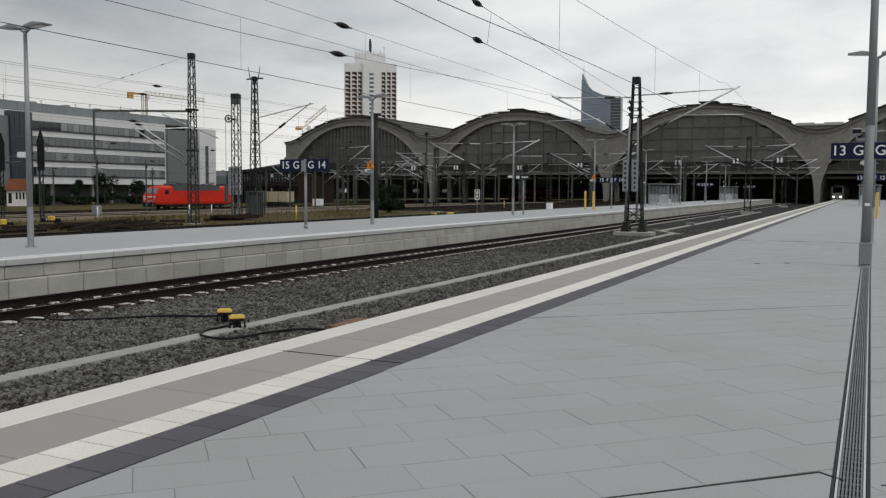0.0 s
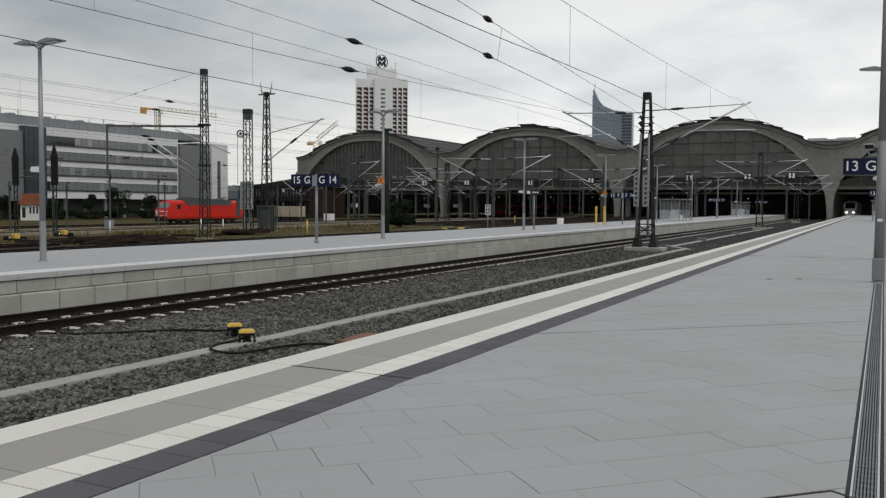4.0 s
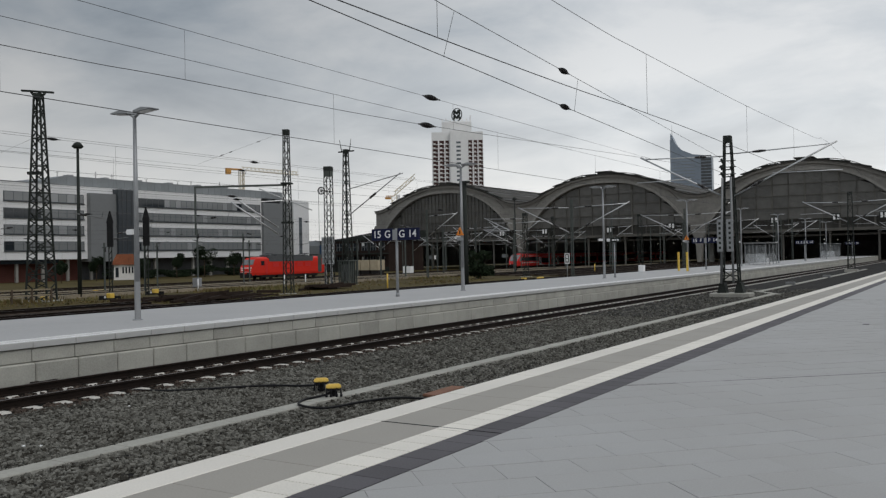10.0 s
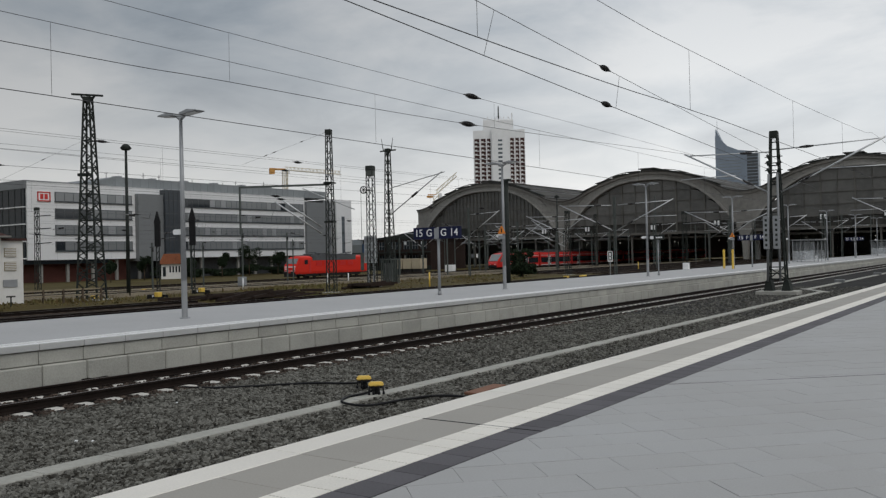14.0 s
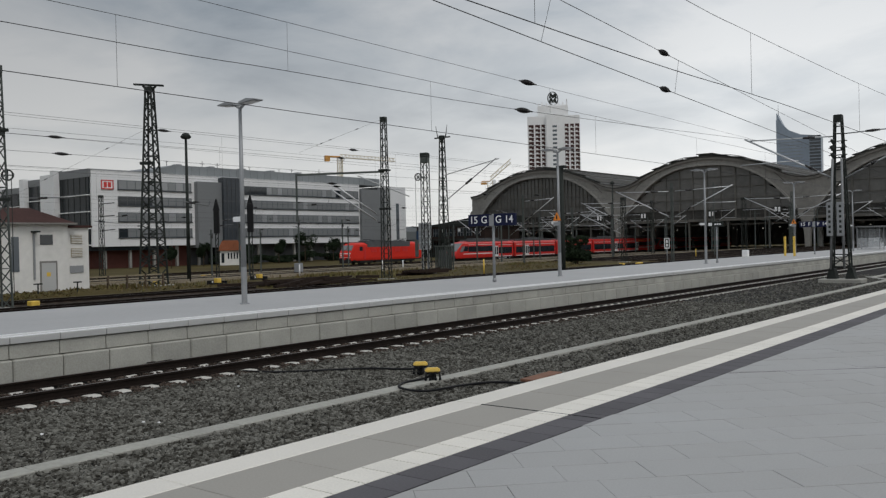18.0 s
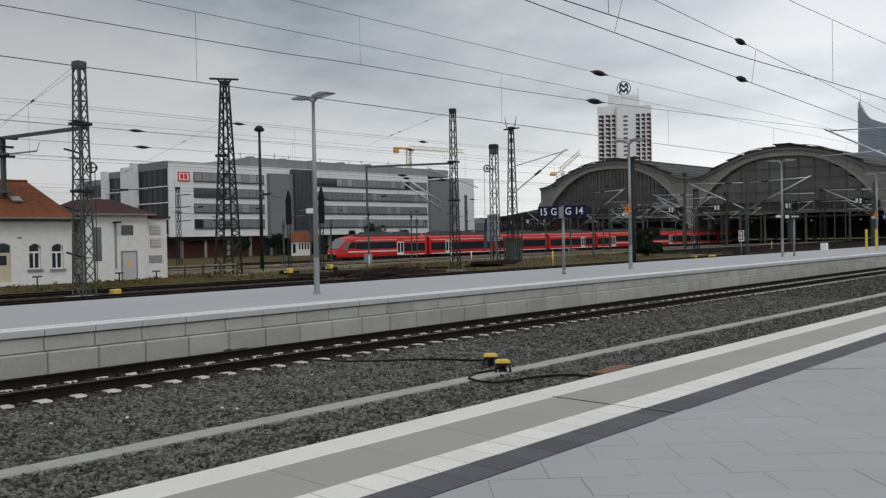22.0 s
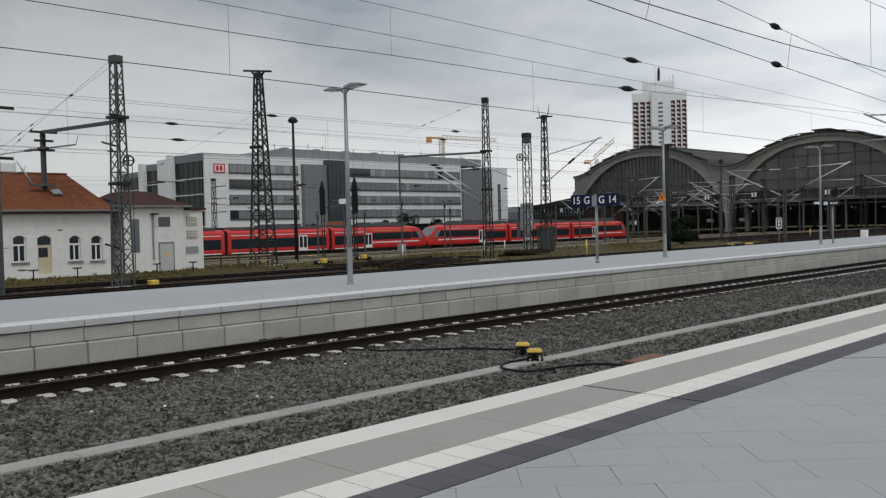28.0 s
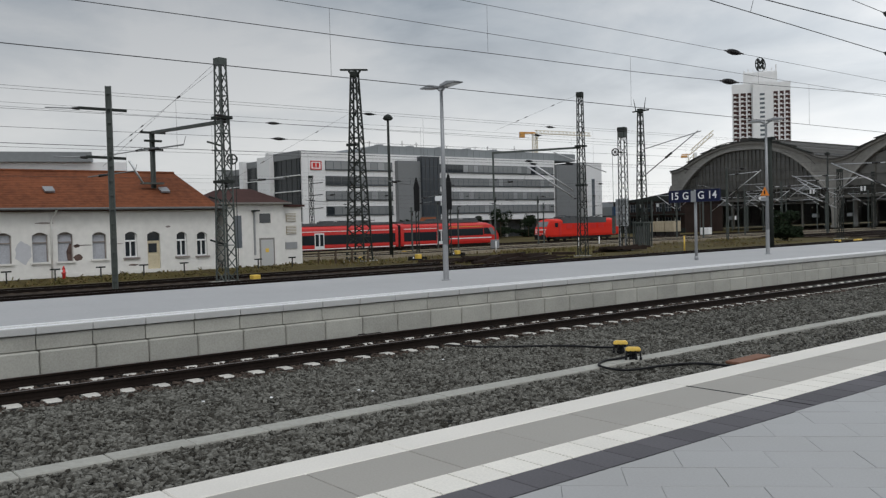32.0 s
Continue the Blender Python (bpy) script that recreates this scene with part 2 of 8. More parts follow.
M_ALU = surface("pale aluminium tube", (0.55, 0.56, 0.57), 0.4, 0.1, 30, 2, 0.03, metal=0.5)
M_WIRE = surface("dark copper wire", (0.060, 0.060, 0.063), 0.6, 0.2, 10, 1, 0.0)
M_INSUL = surface("black glazed insulator", (0.02, 0.018, 0.018), 0.25, 0.2, 20, 2, 0.0)
M_BLACK = surface("black rubber", (0.012, 0.012, 0.013), 0.55, 0.3, 30, 3, 0.05)
M_YELLOW = surface("yellow plastic", (0.68, 0.45, 0.07), 0.5, 0.12, 30, 3, 0.05)
M_RED = surface("traffic red train paint", (0.54, 0.024, 0.020), 0.32, 0.10, 4, 0.4, 0.02)
M_RED_LOCO = surface("bright red locomotive paint", (0.60, 0.026, 0.014), 0.5, 0.10, 4, 0.4, 0.02, spec=0.25)
M_TRAIN_WHITE = surface("white train stripe paint", (0.72, 0.72, 0.72), 0.35, 0.06, 4, 0.6, 0.0)
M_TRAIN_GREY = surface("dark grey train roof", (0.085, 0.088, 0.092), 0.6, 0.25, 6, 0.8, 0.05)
M_UNDER = surface("sooty underframe", (0.025, 0.023, 0.022), 0.8, 0.4, 10, 1, 0.1)
M_GLASS = glass("dark window glass")
# pale base colour stands in for the sky mirrored in the windscreens
M_SCREEN = glass("train windscreen, sky reflection in colour", (0.17, 0.18, 0.185), 0.08, 0.6)
M_GLASS_PALE = glass("pale office window glass", (0.10, 0.115, 0.13), 0.12)
M_WHITE_PLASTER = surface("white weathered plaster", (0.67, 0.657, 0.625), 0.85, 0.11, 2.5, 0.3, 0.04, world_co=True)
M_TILE = surface("brick red roof tiles", (0.150, 0.050, 0.022), 0.85, 0.42, 3, 0.3, 0.2, world_co=True, each=0.05, spec=0.2)
M_ROOF_DARK = surface("dark brown roofing", (0.06, 0.03, 0.026), 0.8, 0.25, 5, 0.5, 0.2)
M_OFFICE = surface("white office cladding", (0.68, 0.68, 0.68), 0.5, 0.06, 3, 0.1, 0.02, world_co=True)
M_END_GLASS = glass("dark glazed office end", (0.014, 0.018, 0.021), 0.22, 0.13)
# both pane greys carry reflected sky and the rooms behind as base colour
M_PANE = glass("reflection-grey office window glass", (0.19, 0.20, 0.205), 0.10)
M_SEAM = surface("soft grey cladding joint", (0.46, 0.465, 0.47), 0.6, 0.06, 3, 0.1, 0.0, world_co=True)
M_FRAME = surface("dark grey window frame", (0.085, 0.09, 0.094), 0.5, 0.06, 3, 0.1, 0.0, world_co=True)
M_PANE_LIGHT = glass("pale reflection-grey office window glass", (0.27, 0.28, 0.285), 0.10)
M_OFFICE_GREY = surface("mid grey office cladding", (0.165, 0.172, 0.176), 0.55, 0.08, 3, 0.1, 0.02, world_co=True)
M_OFFICE_DARK = surface("dark glazed stair tower", (0.035, 0.042, 0.05), 0.3, 0.2, 2, 0.2, 0.02, world_co=True)
M_OFFICE_ROOF = surface("blue grey roof cladding", (0.19, 0.205, 0.212), 0.5, 0.12, 2, 0.1, 0.02, each=0.25, world_co=True)
M_BRICK_BASE = surface("dark red brick base", (0.115, 0.046, 0.037), 0.85, 0.25, 9, 0.4, 0.1, world_co=True)
M_HALL = surface("grey train shed concrete", (0.210, 0.201, 0.184), 0.85, 0.25, 1.5, 0.12, 0.1, world_co=True)
M_HALL_RIM = surface("pale train shed arch rim", (0.236, 0.227, 0.209), 0.85, 0.25, 1.5, 0.12, 0.1, world_co=True)
M_ROOF_LIGHT = surface("dull roof light glass", (0.12, 0.122, 0.122), 0.4, 0.3, 0.6, 0.1, 0.0, world_co=True)
M_HALL_LAMP = lamp_glow("hall lamp", (1.0, 0.95, 0.85), 1.2)
M_HALL_ROOF = surface("dark train shed roofing", (0.056, 0.053, 0.048), 0.75, 0.3, 0.8, 0.1, 0.1, world_co=True)
M_HALL_GLASS = surface("grey train shed glazing", (0.086, 0.083, 0.076), 0.35, 0.35, 0.8, 0.08, 0.02, each=0.22, world_co=True)
M_HALL_GLASS_LOW = surface("darker lower glazing", (0.042, 0.040, 0.036), 0.5, 0.45, 0.9, 0.2, 0.0, spec=0.2)
M_HALL_BAR = surface("dark train shed steel", (0.110, 0.105, 0.094), 0.7, 0.25, 1.5, 0.12, 0.0, world_co=True)
M_HALL_DARK = surface("dark train shed inside", (0.30, 0.295, 0.28), 0.9, 0.3, 1, 0.2, 0.0, world_co=True)
M_TOWER = surface("white tower concrete", (0.74, 0.74, 0.74), 0.8, 0.06, 0.4, 0.05, 0.02, world_co=True)
M_LOGGIA = surface("dark red tower loggia", (0.062, 0.031, 0.028), 0.8, 0.3, 0.4, 0.05, 0.0, world_co=True)
M_CITY = surface("slate blue tower cladding", (0.195, 0.236, 0.29), 0.45, 0.12, 0.3, 0.03, 0.0, world_co=True)
M_CRANE = surface("yellow crane steel", (0.55, 0.27, 0.06), 0.5, 0.2, 3, 1, 0.0)
M_CRANE_PALE = surface("faded ochre crane steel", (0.60, 0.54, 0.42), 0.6, 0.2, 3, 1, 0.0)
M_BLUE = surface("dark blue station sign", (0.010, 0.013, 0.042), 0.5, 0.1, 10, 1, 0.0)
M_WHITE = surface("white enamel", (0.78, 0.78, 0.78), 0.5, 0.05, 10, 1, 0.0)
M_ORANGE = surface("orange warning sign", (0.72, 0.22, 0.02), 0.5, 0.1, 10, 1, 0.0)
M_LEAF = surface("dull green leaf", (0.015, 0.025, 0.012), 0.8, 0.45, 12, 0.8, 0.0, each=0.4)
M_BARK = surface("brown bark", (0.09, 0.065, 0.045), 0.9, 0.3, 15, 2, 0.4)
M_GRASS = surface("dry grass", (0.190, 0.120, 0.044), 0.9, 0.40, 0.7, 0.11, 0.0, each=0.30, tint=(0.082, 0.078, 0.022), world_co=True)
M_RUST = surface("rusty scrap steel", (0.028, 0.019, 0.015), 0.9, 0.4, 15, 2, 0.2)
M_HEAD = lamp_glow("white head light", (1.0, 0.96, 0.85), 4.0)
M_TAIL = lamp_glow("red tail light", (1.0, 0.05, 0.03), 1.5)
M_BACKDROP = surface("hazy distant town", (0.13, 0.14, 0.145), 0.9, 0.3, 0.05, 0.01, 0.0, world_co=True)


# ---- building helpers ----
def box(bm, x0, y0, z0, x1, y1, z1, m=None):
    """A box into bm, between two corners, by the pose m."""
    vs = [bm.verts.new((x, y, z)) for z in (z0, z1) for y in (y0, y1) for x in (x0, x1)]
    if m is not None:
        for v in vs:
            v.co = m @ v.co
    for f in ((0, 2, 3, 1), (4, 5, 7, 6), (0, 1, 5, 4), (2, 6, 7, 3), (0, 4, 6, 2), (1, 3, 7, 5)):
        bm.faces.new([vs[i] for i in f])
    return vs


def bar(bm, a, b, w, h=None, up=(0, 0, 1)):
    """A straight bar of section w x h from a to b."""
    a, b = Vector(a), Vector(b)
    d = (b - a).normalized()
    u = Vector(up)
    if abs(d.dot(u)) > 0.98:
        u = Vector((0, 1, 0))
    s = d.cross(u).normalized() * w / 2
    t = s.cross(d).normalized() * (h or w) / 2
    vs = [bm.verts.new(p + i * s + j * t) for p in (a, b) for i, j in ((-1, -1), (1, -1), (1, 1), (-1, 1))]
    for f in ((3, 2, 1, 0), (4, 5, 6, 7), (0, 1, 5, 4), (1, 2, 6, 5), (2, 3, 7, 6), (3, 0, 4, 7)):
        bm.faces.new([vs[i] for i in f])


def tube(bm, a, b, r0, r1=None, n=8, cap=True):
    """A round tapering tube from a to b."""
    a, b = Vector(a), Vector(b)
    r1 = r0 if r1 is None else r1
    d = (b - a).normalized()
    u = Vector((0, 0, 1)) if abs(d.z) < 0.9 else Vector((1, 0, 0))
    s = d.cross(u).normalized()
    t = s.cross(d).normalized()
    ring = [[bm.verts.new(p + r * (math.cos(2 * math.pi * k / n) * s + math.sin(2 * math.pi * k / n) * t)) for k in range(n)] for p, r in ((a, r0), (b, r1))]
    for k in range(n):
        f = bm.faces.new((ring[0][k], ring[1][k], ring[1][(k + 1) % n], ring[0][(k + 1) % n]))
        f.smooth = True
    if cap:
        bm.faces.new(ring[0])
        bm.faces.new(ring[1][::-1])


def sweep(bm, pts, r, n=6):
    """A round cable along a line of points."""
    pts = [Vector(p) for p in pts]
    rings = []
    for i, p in enumerate(pts):
        d = (pts[min(i + 1, len(pts) - 1)] - pts[max(i - 1, 0)]).normalized()
        u = Vector((0, 0, 1)) if abs(d.z) < 0.9 else Vector((1, 0, 0))
        s = d.cross(u).normalized()
        t = s.cross(d).normalized()
        rings.append([bm.verts.new(p + r * (math.cos(2 * math.pi * k / n) * s + math.sin(2 * math.pi * k / n) * t)) for k in range(n)])
    for a, b in zip(rings, rings[1:]):
        for k in range(n):
            bm.faces.new((a[k], b[k], b[(k + 1) % n], a[(k + 1) % n])).smooth = True
    bm.faces.new(rings[0])
    bm.faces.new(rings[-1][::-1])


def prism(bm, outline, axis, lo, hi, m=None):
    """Extrude a closed outline of (u, v) along an axis: 'x' takes (y, z), 'y' takes (x, z), 'z' takes (x, y)."""
    def place(u, v, w):
        p = Vector({"x": (w, u, v), "y": (u, w, v), "z": (u, v, w)}[axis])
        return m @ p if m is not None else p
    a = [bm.verts.new(place(u, v, lo)) for u, v in outline]
    b = [bm.verts.new(place(u, v, hi)) for u, v in outline]
    n = len(outline)
    bm.faces.new(a)
    bm.faces.new(b[::-1])
    for i in range(n):
        bm.faces.new((a[i], a[(i + 1) % n], b[(i + 1) % n], b[i]))


def mesh_of(name, bm, material):
    bmesh.ops.recalc_face_normals(bm, faces=bm.faces)
    me = bpy.data.meshes.new(name)
    bm.to_mesh(me)
    bm.free()
    me.materials.append(material)
    return me


def part(name, bm, material, parent=None, label="", m=None):
    """Link a bmesh as one mesh object, under a thing or a part."""
    ob = new(name, mesh_of(name, bm, material))
    if parent is not None:
        ob.parent = parent
    if m is not None:
        ob.matrix_basis = m
    if label:
        tagged(ob, label)
    return ob


def piece(name, me, parent, m):
    """One more object on a shared mesh, under its parent."""
    ob = new(name, me)
    ob.parent = parent
    ob.matrix_basis = m
    return ob


def boxpart(name, b, material, parent=None, label="", m=None, bevel=0.0):
    bm = bmesh.new()
    box(bm, *b)
    if bevel:
        bmesh.ops.bevel(bm, geom=bm.edges[:], offset=bevel, segments=1, affect="EDGES")
    return part(name, bm, material, parent, label, m)


def empty(name, m, label, category, group="", kind=""):
    ob = new(name)
    ob.matrix_basis = m
    return tagged(ob, label, category, group, kind)


def text_mesh(body, size, depth=0.004):
    """Upright letters as a mesh in the x-z plane, facing -y, from the built-in font."""
    cu = bpy.data.curves.new("letters", "FONT")
    cu.body, cu.size, cu.extrude, cu.offset = body, size, depth, 0.006 * size
    cu.align_x, cu.align_y = "CENTER", "CENTER"
    ob = bpy.data.objects.new("letters", cu)
    scene.collection.objects.link(ob)
    bpy.context.view_layer.update()
    me = bpy.data.meshes.new_from_object(ob.evaluated_get(bpy.context.evaluated_depsgraph_get()))
    bpy.data.objects.remove(ob)
    me.transform(Matrix.Rotation(radians(90), 4, "X"))
    return me

# ---- the ground, the ballast and the platforms ----
EDGE = -5.485      # edge of the platform on which one stands
WALL = -17.38     # face of the platform across the track
BACK = -24.8      # its far edge
TRACK = -15.65    # the track between
FAR_Z = -0.03     # level of the platform across the track
SLEEPER_TOP, RAIL_TOP = -0.96, -0.79
HALL = 199.0      # the end wall of the train shed
END = 196.0


def ground_level(x):
    """The yard falls slightly away from the platforms."""
    if x > -55:
        return -1.0
    return max(-1.95, -1.0 - 0.95 * (-55 - x) / 40)


bm = bmesh.new()
xs = [-2600, -900, -300, -140, -100, -95, -85, -75, -65, -55, -45, -35, -24, 30, 200, 900, 2600]
ys = [-2600, -600, -100, 0, 60, 120, 200, 320, 700, 2600]
gv = [[bm.verts.new((x, y, ground_level(x))) for x in xs] for y in ys]
for a, b in zip(gv, gv[1:]):
    for i in range(len(xs) - 1):
        bm.faces.new((a[i], a[i + 1], b[i + 1], b[i]))
tagged(part("ground", bm, M_GROUND), "weedy brown and green railway ground", "ground", kind="structure")

# bed below the loose stones, its dark colour standing in for gap shade
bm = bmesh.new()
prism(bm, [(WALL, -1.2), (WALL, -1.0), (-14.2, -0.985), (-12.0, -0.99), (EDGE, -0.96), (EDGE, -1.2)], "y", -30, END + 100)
ballast = tagged(part("ballast_bed", bm, M_BALLAST), "crushed stone ballast bed, coloured dark as the shade between stones", "ballast", kind="structure")

# platform across the track: body, coping, two courses of blocks
bm = bmesh.new()
box(bm, BACK, -40, -1.2, WALL - 0.30, END, FAR_Z - 0.06)
far_platform = tagged(part("platform_far", bm, M_JOINT), "pale grey platform with a concrete block wall", "platform", kind="structure")
bm = bmesh.new()
box(bm, BACK - 0.05, -40, FAR_Z - 0.06, WALL - 0.64, END, FAR_Z)
part("paving", bm, M_PAVER_FAR, far_platform)
for x0, x1, mat in ((WALL - 0.64, WALL - 0.48, M_WHITE), (WALL - 0.19, WALL - 0.03, M_WHITE)):
    bm = bmesh.new()
    box(bm, x0, -40, FAR_Z - 0.05, x1, END, FAR_Z + 0.004)
    part("white_line", bm, mat, far_platform, "white safety line")

BLOCK = 1.04
bm = bmesh.new()
box(bm, -0.30, 0.005, -0.14, 0.05, BLOCK - 0.005, 0.0)
bmesh.ops.bevel(bm, geom=bm.edges[:], offset=0.012, segments=1, affect="EDGES")
me_cap = mesh_of("coping", bm, M_CAP)
bm = bmesh.new()
box(bm, -0.30, 0.008, -0.30, 0.0, BLOCK - 0.008, -0.020)
bmesh.ops.bevel(bm, geom=bm.edges[:], offset=0.01, segments=1, affect="EDGES")
me_block = mesh_of("block", bm, M_BLOCK)
bm = bmesh.new()
box(bm, -0.30, 0.008, -0.70, 0.09, BLOCK - 0.008, -0.004)
bmesh.ops.bevel(bm, geom=bm.edges[:], offset=0.028, segments=1, affect="EDGES")
me_block_low = mesh_of("block", bm, M_BLOCK)


def lay_wall():
    """Coping and blocks, one by one where the camera sees them apart."""
    for i in range(140):
        y = -8.48 + BLOCK * i
        piece("coping", me_cap, far_platform, pose(WALL, y, FAR_Z))
        piece("block", me_block, far_platform, pose(WALL, y, FAR_Z - 0.14))
        piece("block", me_block_low, far_platform, pose(WALL, y + 0.04, FAR_Z - 0.45))
    bm = bmesh.new()
    box(bm, WALL - 0.30, 137.2, FAR_Z - 0.14, WALL + 0.05, END, FAR_Z)
    box(bm, WALL - 0.30, 137.2, -1.1, WALL, END, FAR_Z - 0.144)
    part("far_wall", bm, M_BLOCK, far_platform)


# platform on which one stands: body and paving
bm = bmesh.new()
box(bm, EDGE + 0.10, -20, -1.2, 9.0, END + 14, -0.052)
near_platform = tagged(part("platform_near", bm, M_JOINT), "pale grey paved platform with white edge and tactile strip", "platform", kind="structure")


# ---- track between the platforms ----
def rail(name, x, y0, y1, z, parent):
    """A flat-bottomed rail along y."""
    r = [(-0.075, 0), (0.075, 0), (0.075, 0.015), (0.012, 0.035), (0.012, 0.125), (0.036, 0.135), (0.036, 0.165), (0.028, 0.172), (-0.028, 0.172), (-0.036, 0.165), (-0.036, 0.135), (-0.012, 0.125), (-0.012, 0.035), (-0.075, 0.015)]
    bm = bmesh.new()
    prism(bm, r, "y", y0, y1)
    ob = part(name, bm, M_RAIL, parent, "rusty steel rail", pose(x, 0, z))
    ob.data.materials.append(M_RAIL_TOP)
    for p in ob.data.polygons:
        if p.normal.z > 0.9 and p.center.z > 0.16:
            p.material_index = 1
    return ob


track = empty("track", pose(TRACK, 0, 0), "rusty rails on pale concrete sleepers", "track", kind="structure")
for side in (-0.753, 0.753):
    rail("rail", side, -20, END + 100, SLEEPER_TOP, track)
bm = bmesh.new()
prism(bm, [(-1.3, -0.18), (1.3, -0.18), (1.3, -0.10), (1.12, -0.05), (1.06, 0.0), (0.62, 0.0), (0.52, -0.07), (-0.52, -0.07), (-0.62, 0.0), (-1.06, 0.0), (-1.12, -0.05), (-1.3, -0.10)], "y", -0.12, 0.12)
me_sleeper = mesh_of("sleeper", bm, M_SLEEPER)


def lay_sleepers():
    for i in range(290):
        piece("sleeper", me_sleeper, track, pose(random.uniform(-0.01, 0.01), -3.65 + 0.6 * i, SLEEPER_TOP - 0.002, 0, 0, random.uniform(-0.6, 0.6)))
    bm = bmesh.new()
    for i in range(290, 500):
        box(bm, -1.3, -0.13 + 0.6 * i - 3.65, -0.18 + SLEEPER_TOP, 1.3, 0.13 + 0.6 * i - 3.65, SLEEPER_TOP)
    tagged(part("far_sleepers", bm, M_SLEEPER, track), kind="stuff")


# cable trough lids in the ballast
trough = empty("cable_trough", pose(-10.25, 0, -0.952), "row of pale concrete cable trough lids in ballast", "cable trough", kind="structure")
bm = bmesh.new()
box(bm, -0.17, 0.004, -0.12, 0.17, 0.996, 0.03)
bmesh.ops.bevel(bm, geom=bm.edges[:], offset=0.012, segments=1, affect="EDGES")
me_lid = mesh_of("trough_lid", bm, M_TROUGH)


def lay_trough():
    for i in range(65):
        piece("trough_lid", me_lid, trough, pose(random.uniform(-0.008, 0.008), -12 + i, random.uniform(-0.006, 0.004), 0, 0, random.uniform(-0.3, 0.3)))
    for i in range(60):
        piece("trough_lid", me_lid, trough, pose(-1.45 + random.uniform(-0.008, 0.008), 56.4 + i, -0.01))
    for i in range(4):
        a = Vector((0.35 - 0.55 * i, 52.6 + 1.05 * i, 0))
        piece("trough_lid", me_lid, trough, pose(a.x, a.y, 0.0, 0, 0, 28))
    for y in (66.5, 84.0):
        bm = bmesh.new()
        box(bm, -1.75, y, -0.1, -1.15, y + 0.6, 0.22)
        bmesh.ops.bevel(bm, geom=bm.edges[:], offset=0.03, segments=1, affect="EDGES")
        part("cable_pit", bm, M_STEEL_DULL, trough, "grey cable pit")


# ---- the train shed ----
shed = empty("train_shed", pose(0, HALL, -1.5), "grey arched train shed with dark glazed end walls", "train shed")
SPAN = 45.2
GLAZE = 7.2        # foot of the glazed end walls
CENTRES = [-121.9, -76.7, -31.5, 13.7, 58.9]


def shed_outer(u):
    """Roof line: a flat bow over each hall that swings into a soft valley."""
    a = abs(u)
    if a < 17:
        return 21.9 - 8.0 * (a / 22.6) ** 2
    k = 2 * 8.0 * 17 / 22.6 ** 2
    return 21.9 - 8.0 * (17 / 22.6) ** 2 - k * (a - 17) + k * (a - 17) ** 2 / 11.2


def shed_inner(u):
    return 19.9 - 13.8 * (abs(u) / 22.4) ** 2.6


def arch_shell(cx, name, u_max, low, high, y0, y1, material, label=""):
    """A curved band of wall between two lines over the width of one hall."""
    bm = bmesh.new()
    us = [-u_max + 2 * u_max * i / 40 for i in range(41)]
    va = [([bm.verts.new((cx + u, y, low(u))) for u in us], [bm.verts.new((cx + u, y, high(u))) for u in us]) for y in (y0, y1)]
    for i in range(40):
        for l, h in va:
            bm.faces.new((l[i], l[i + 1], h[i + 1], h[i]))
        for j in (0, 1):
            bm.faces.new((va[0][j][i], va[1][j][i], va[1][j][i + 1], va[0][j][i + 1]))
    return part(name, bm, material, shed, label)


def along(cx, name, line, us, y, w, h, material):
    """A moulding that follows a line over one hall."""
    bm = bmesh.new()
    for a, b in zip(us, us[1:]):
        bar(bm, (cx + a, y, line(a)), (cx + b, y, line(b)), w, h)
    return part(name, bm, material, shed)


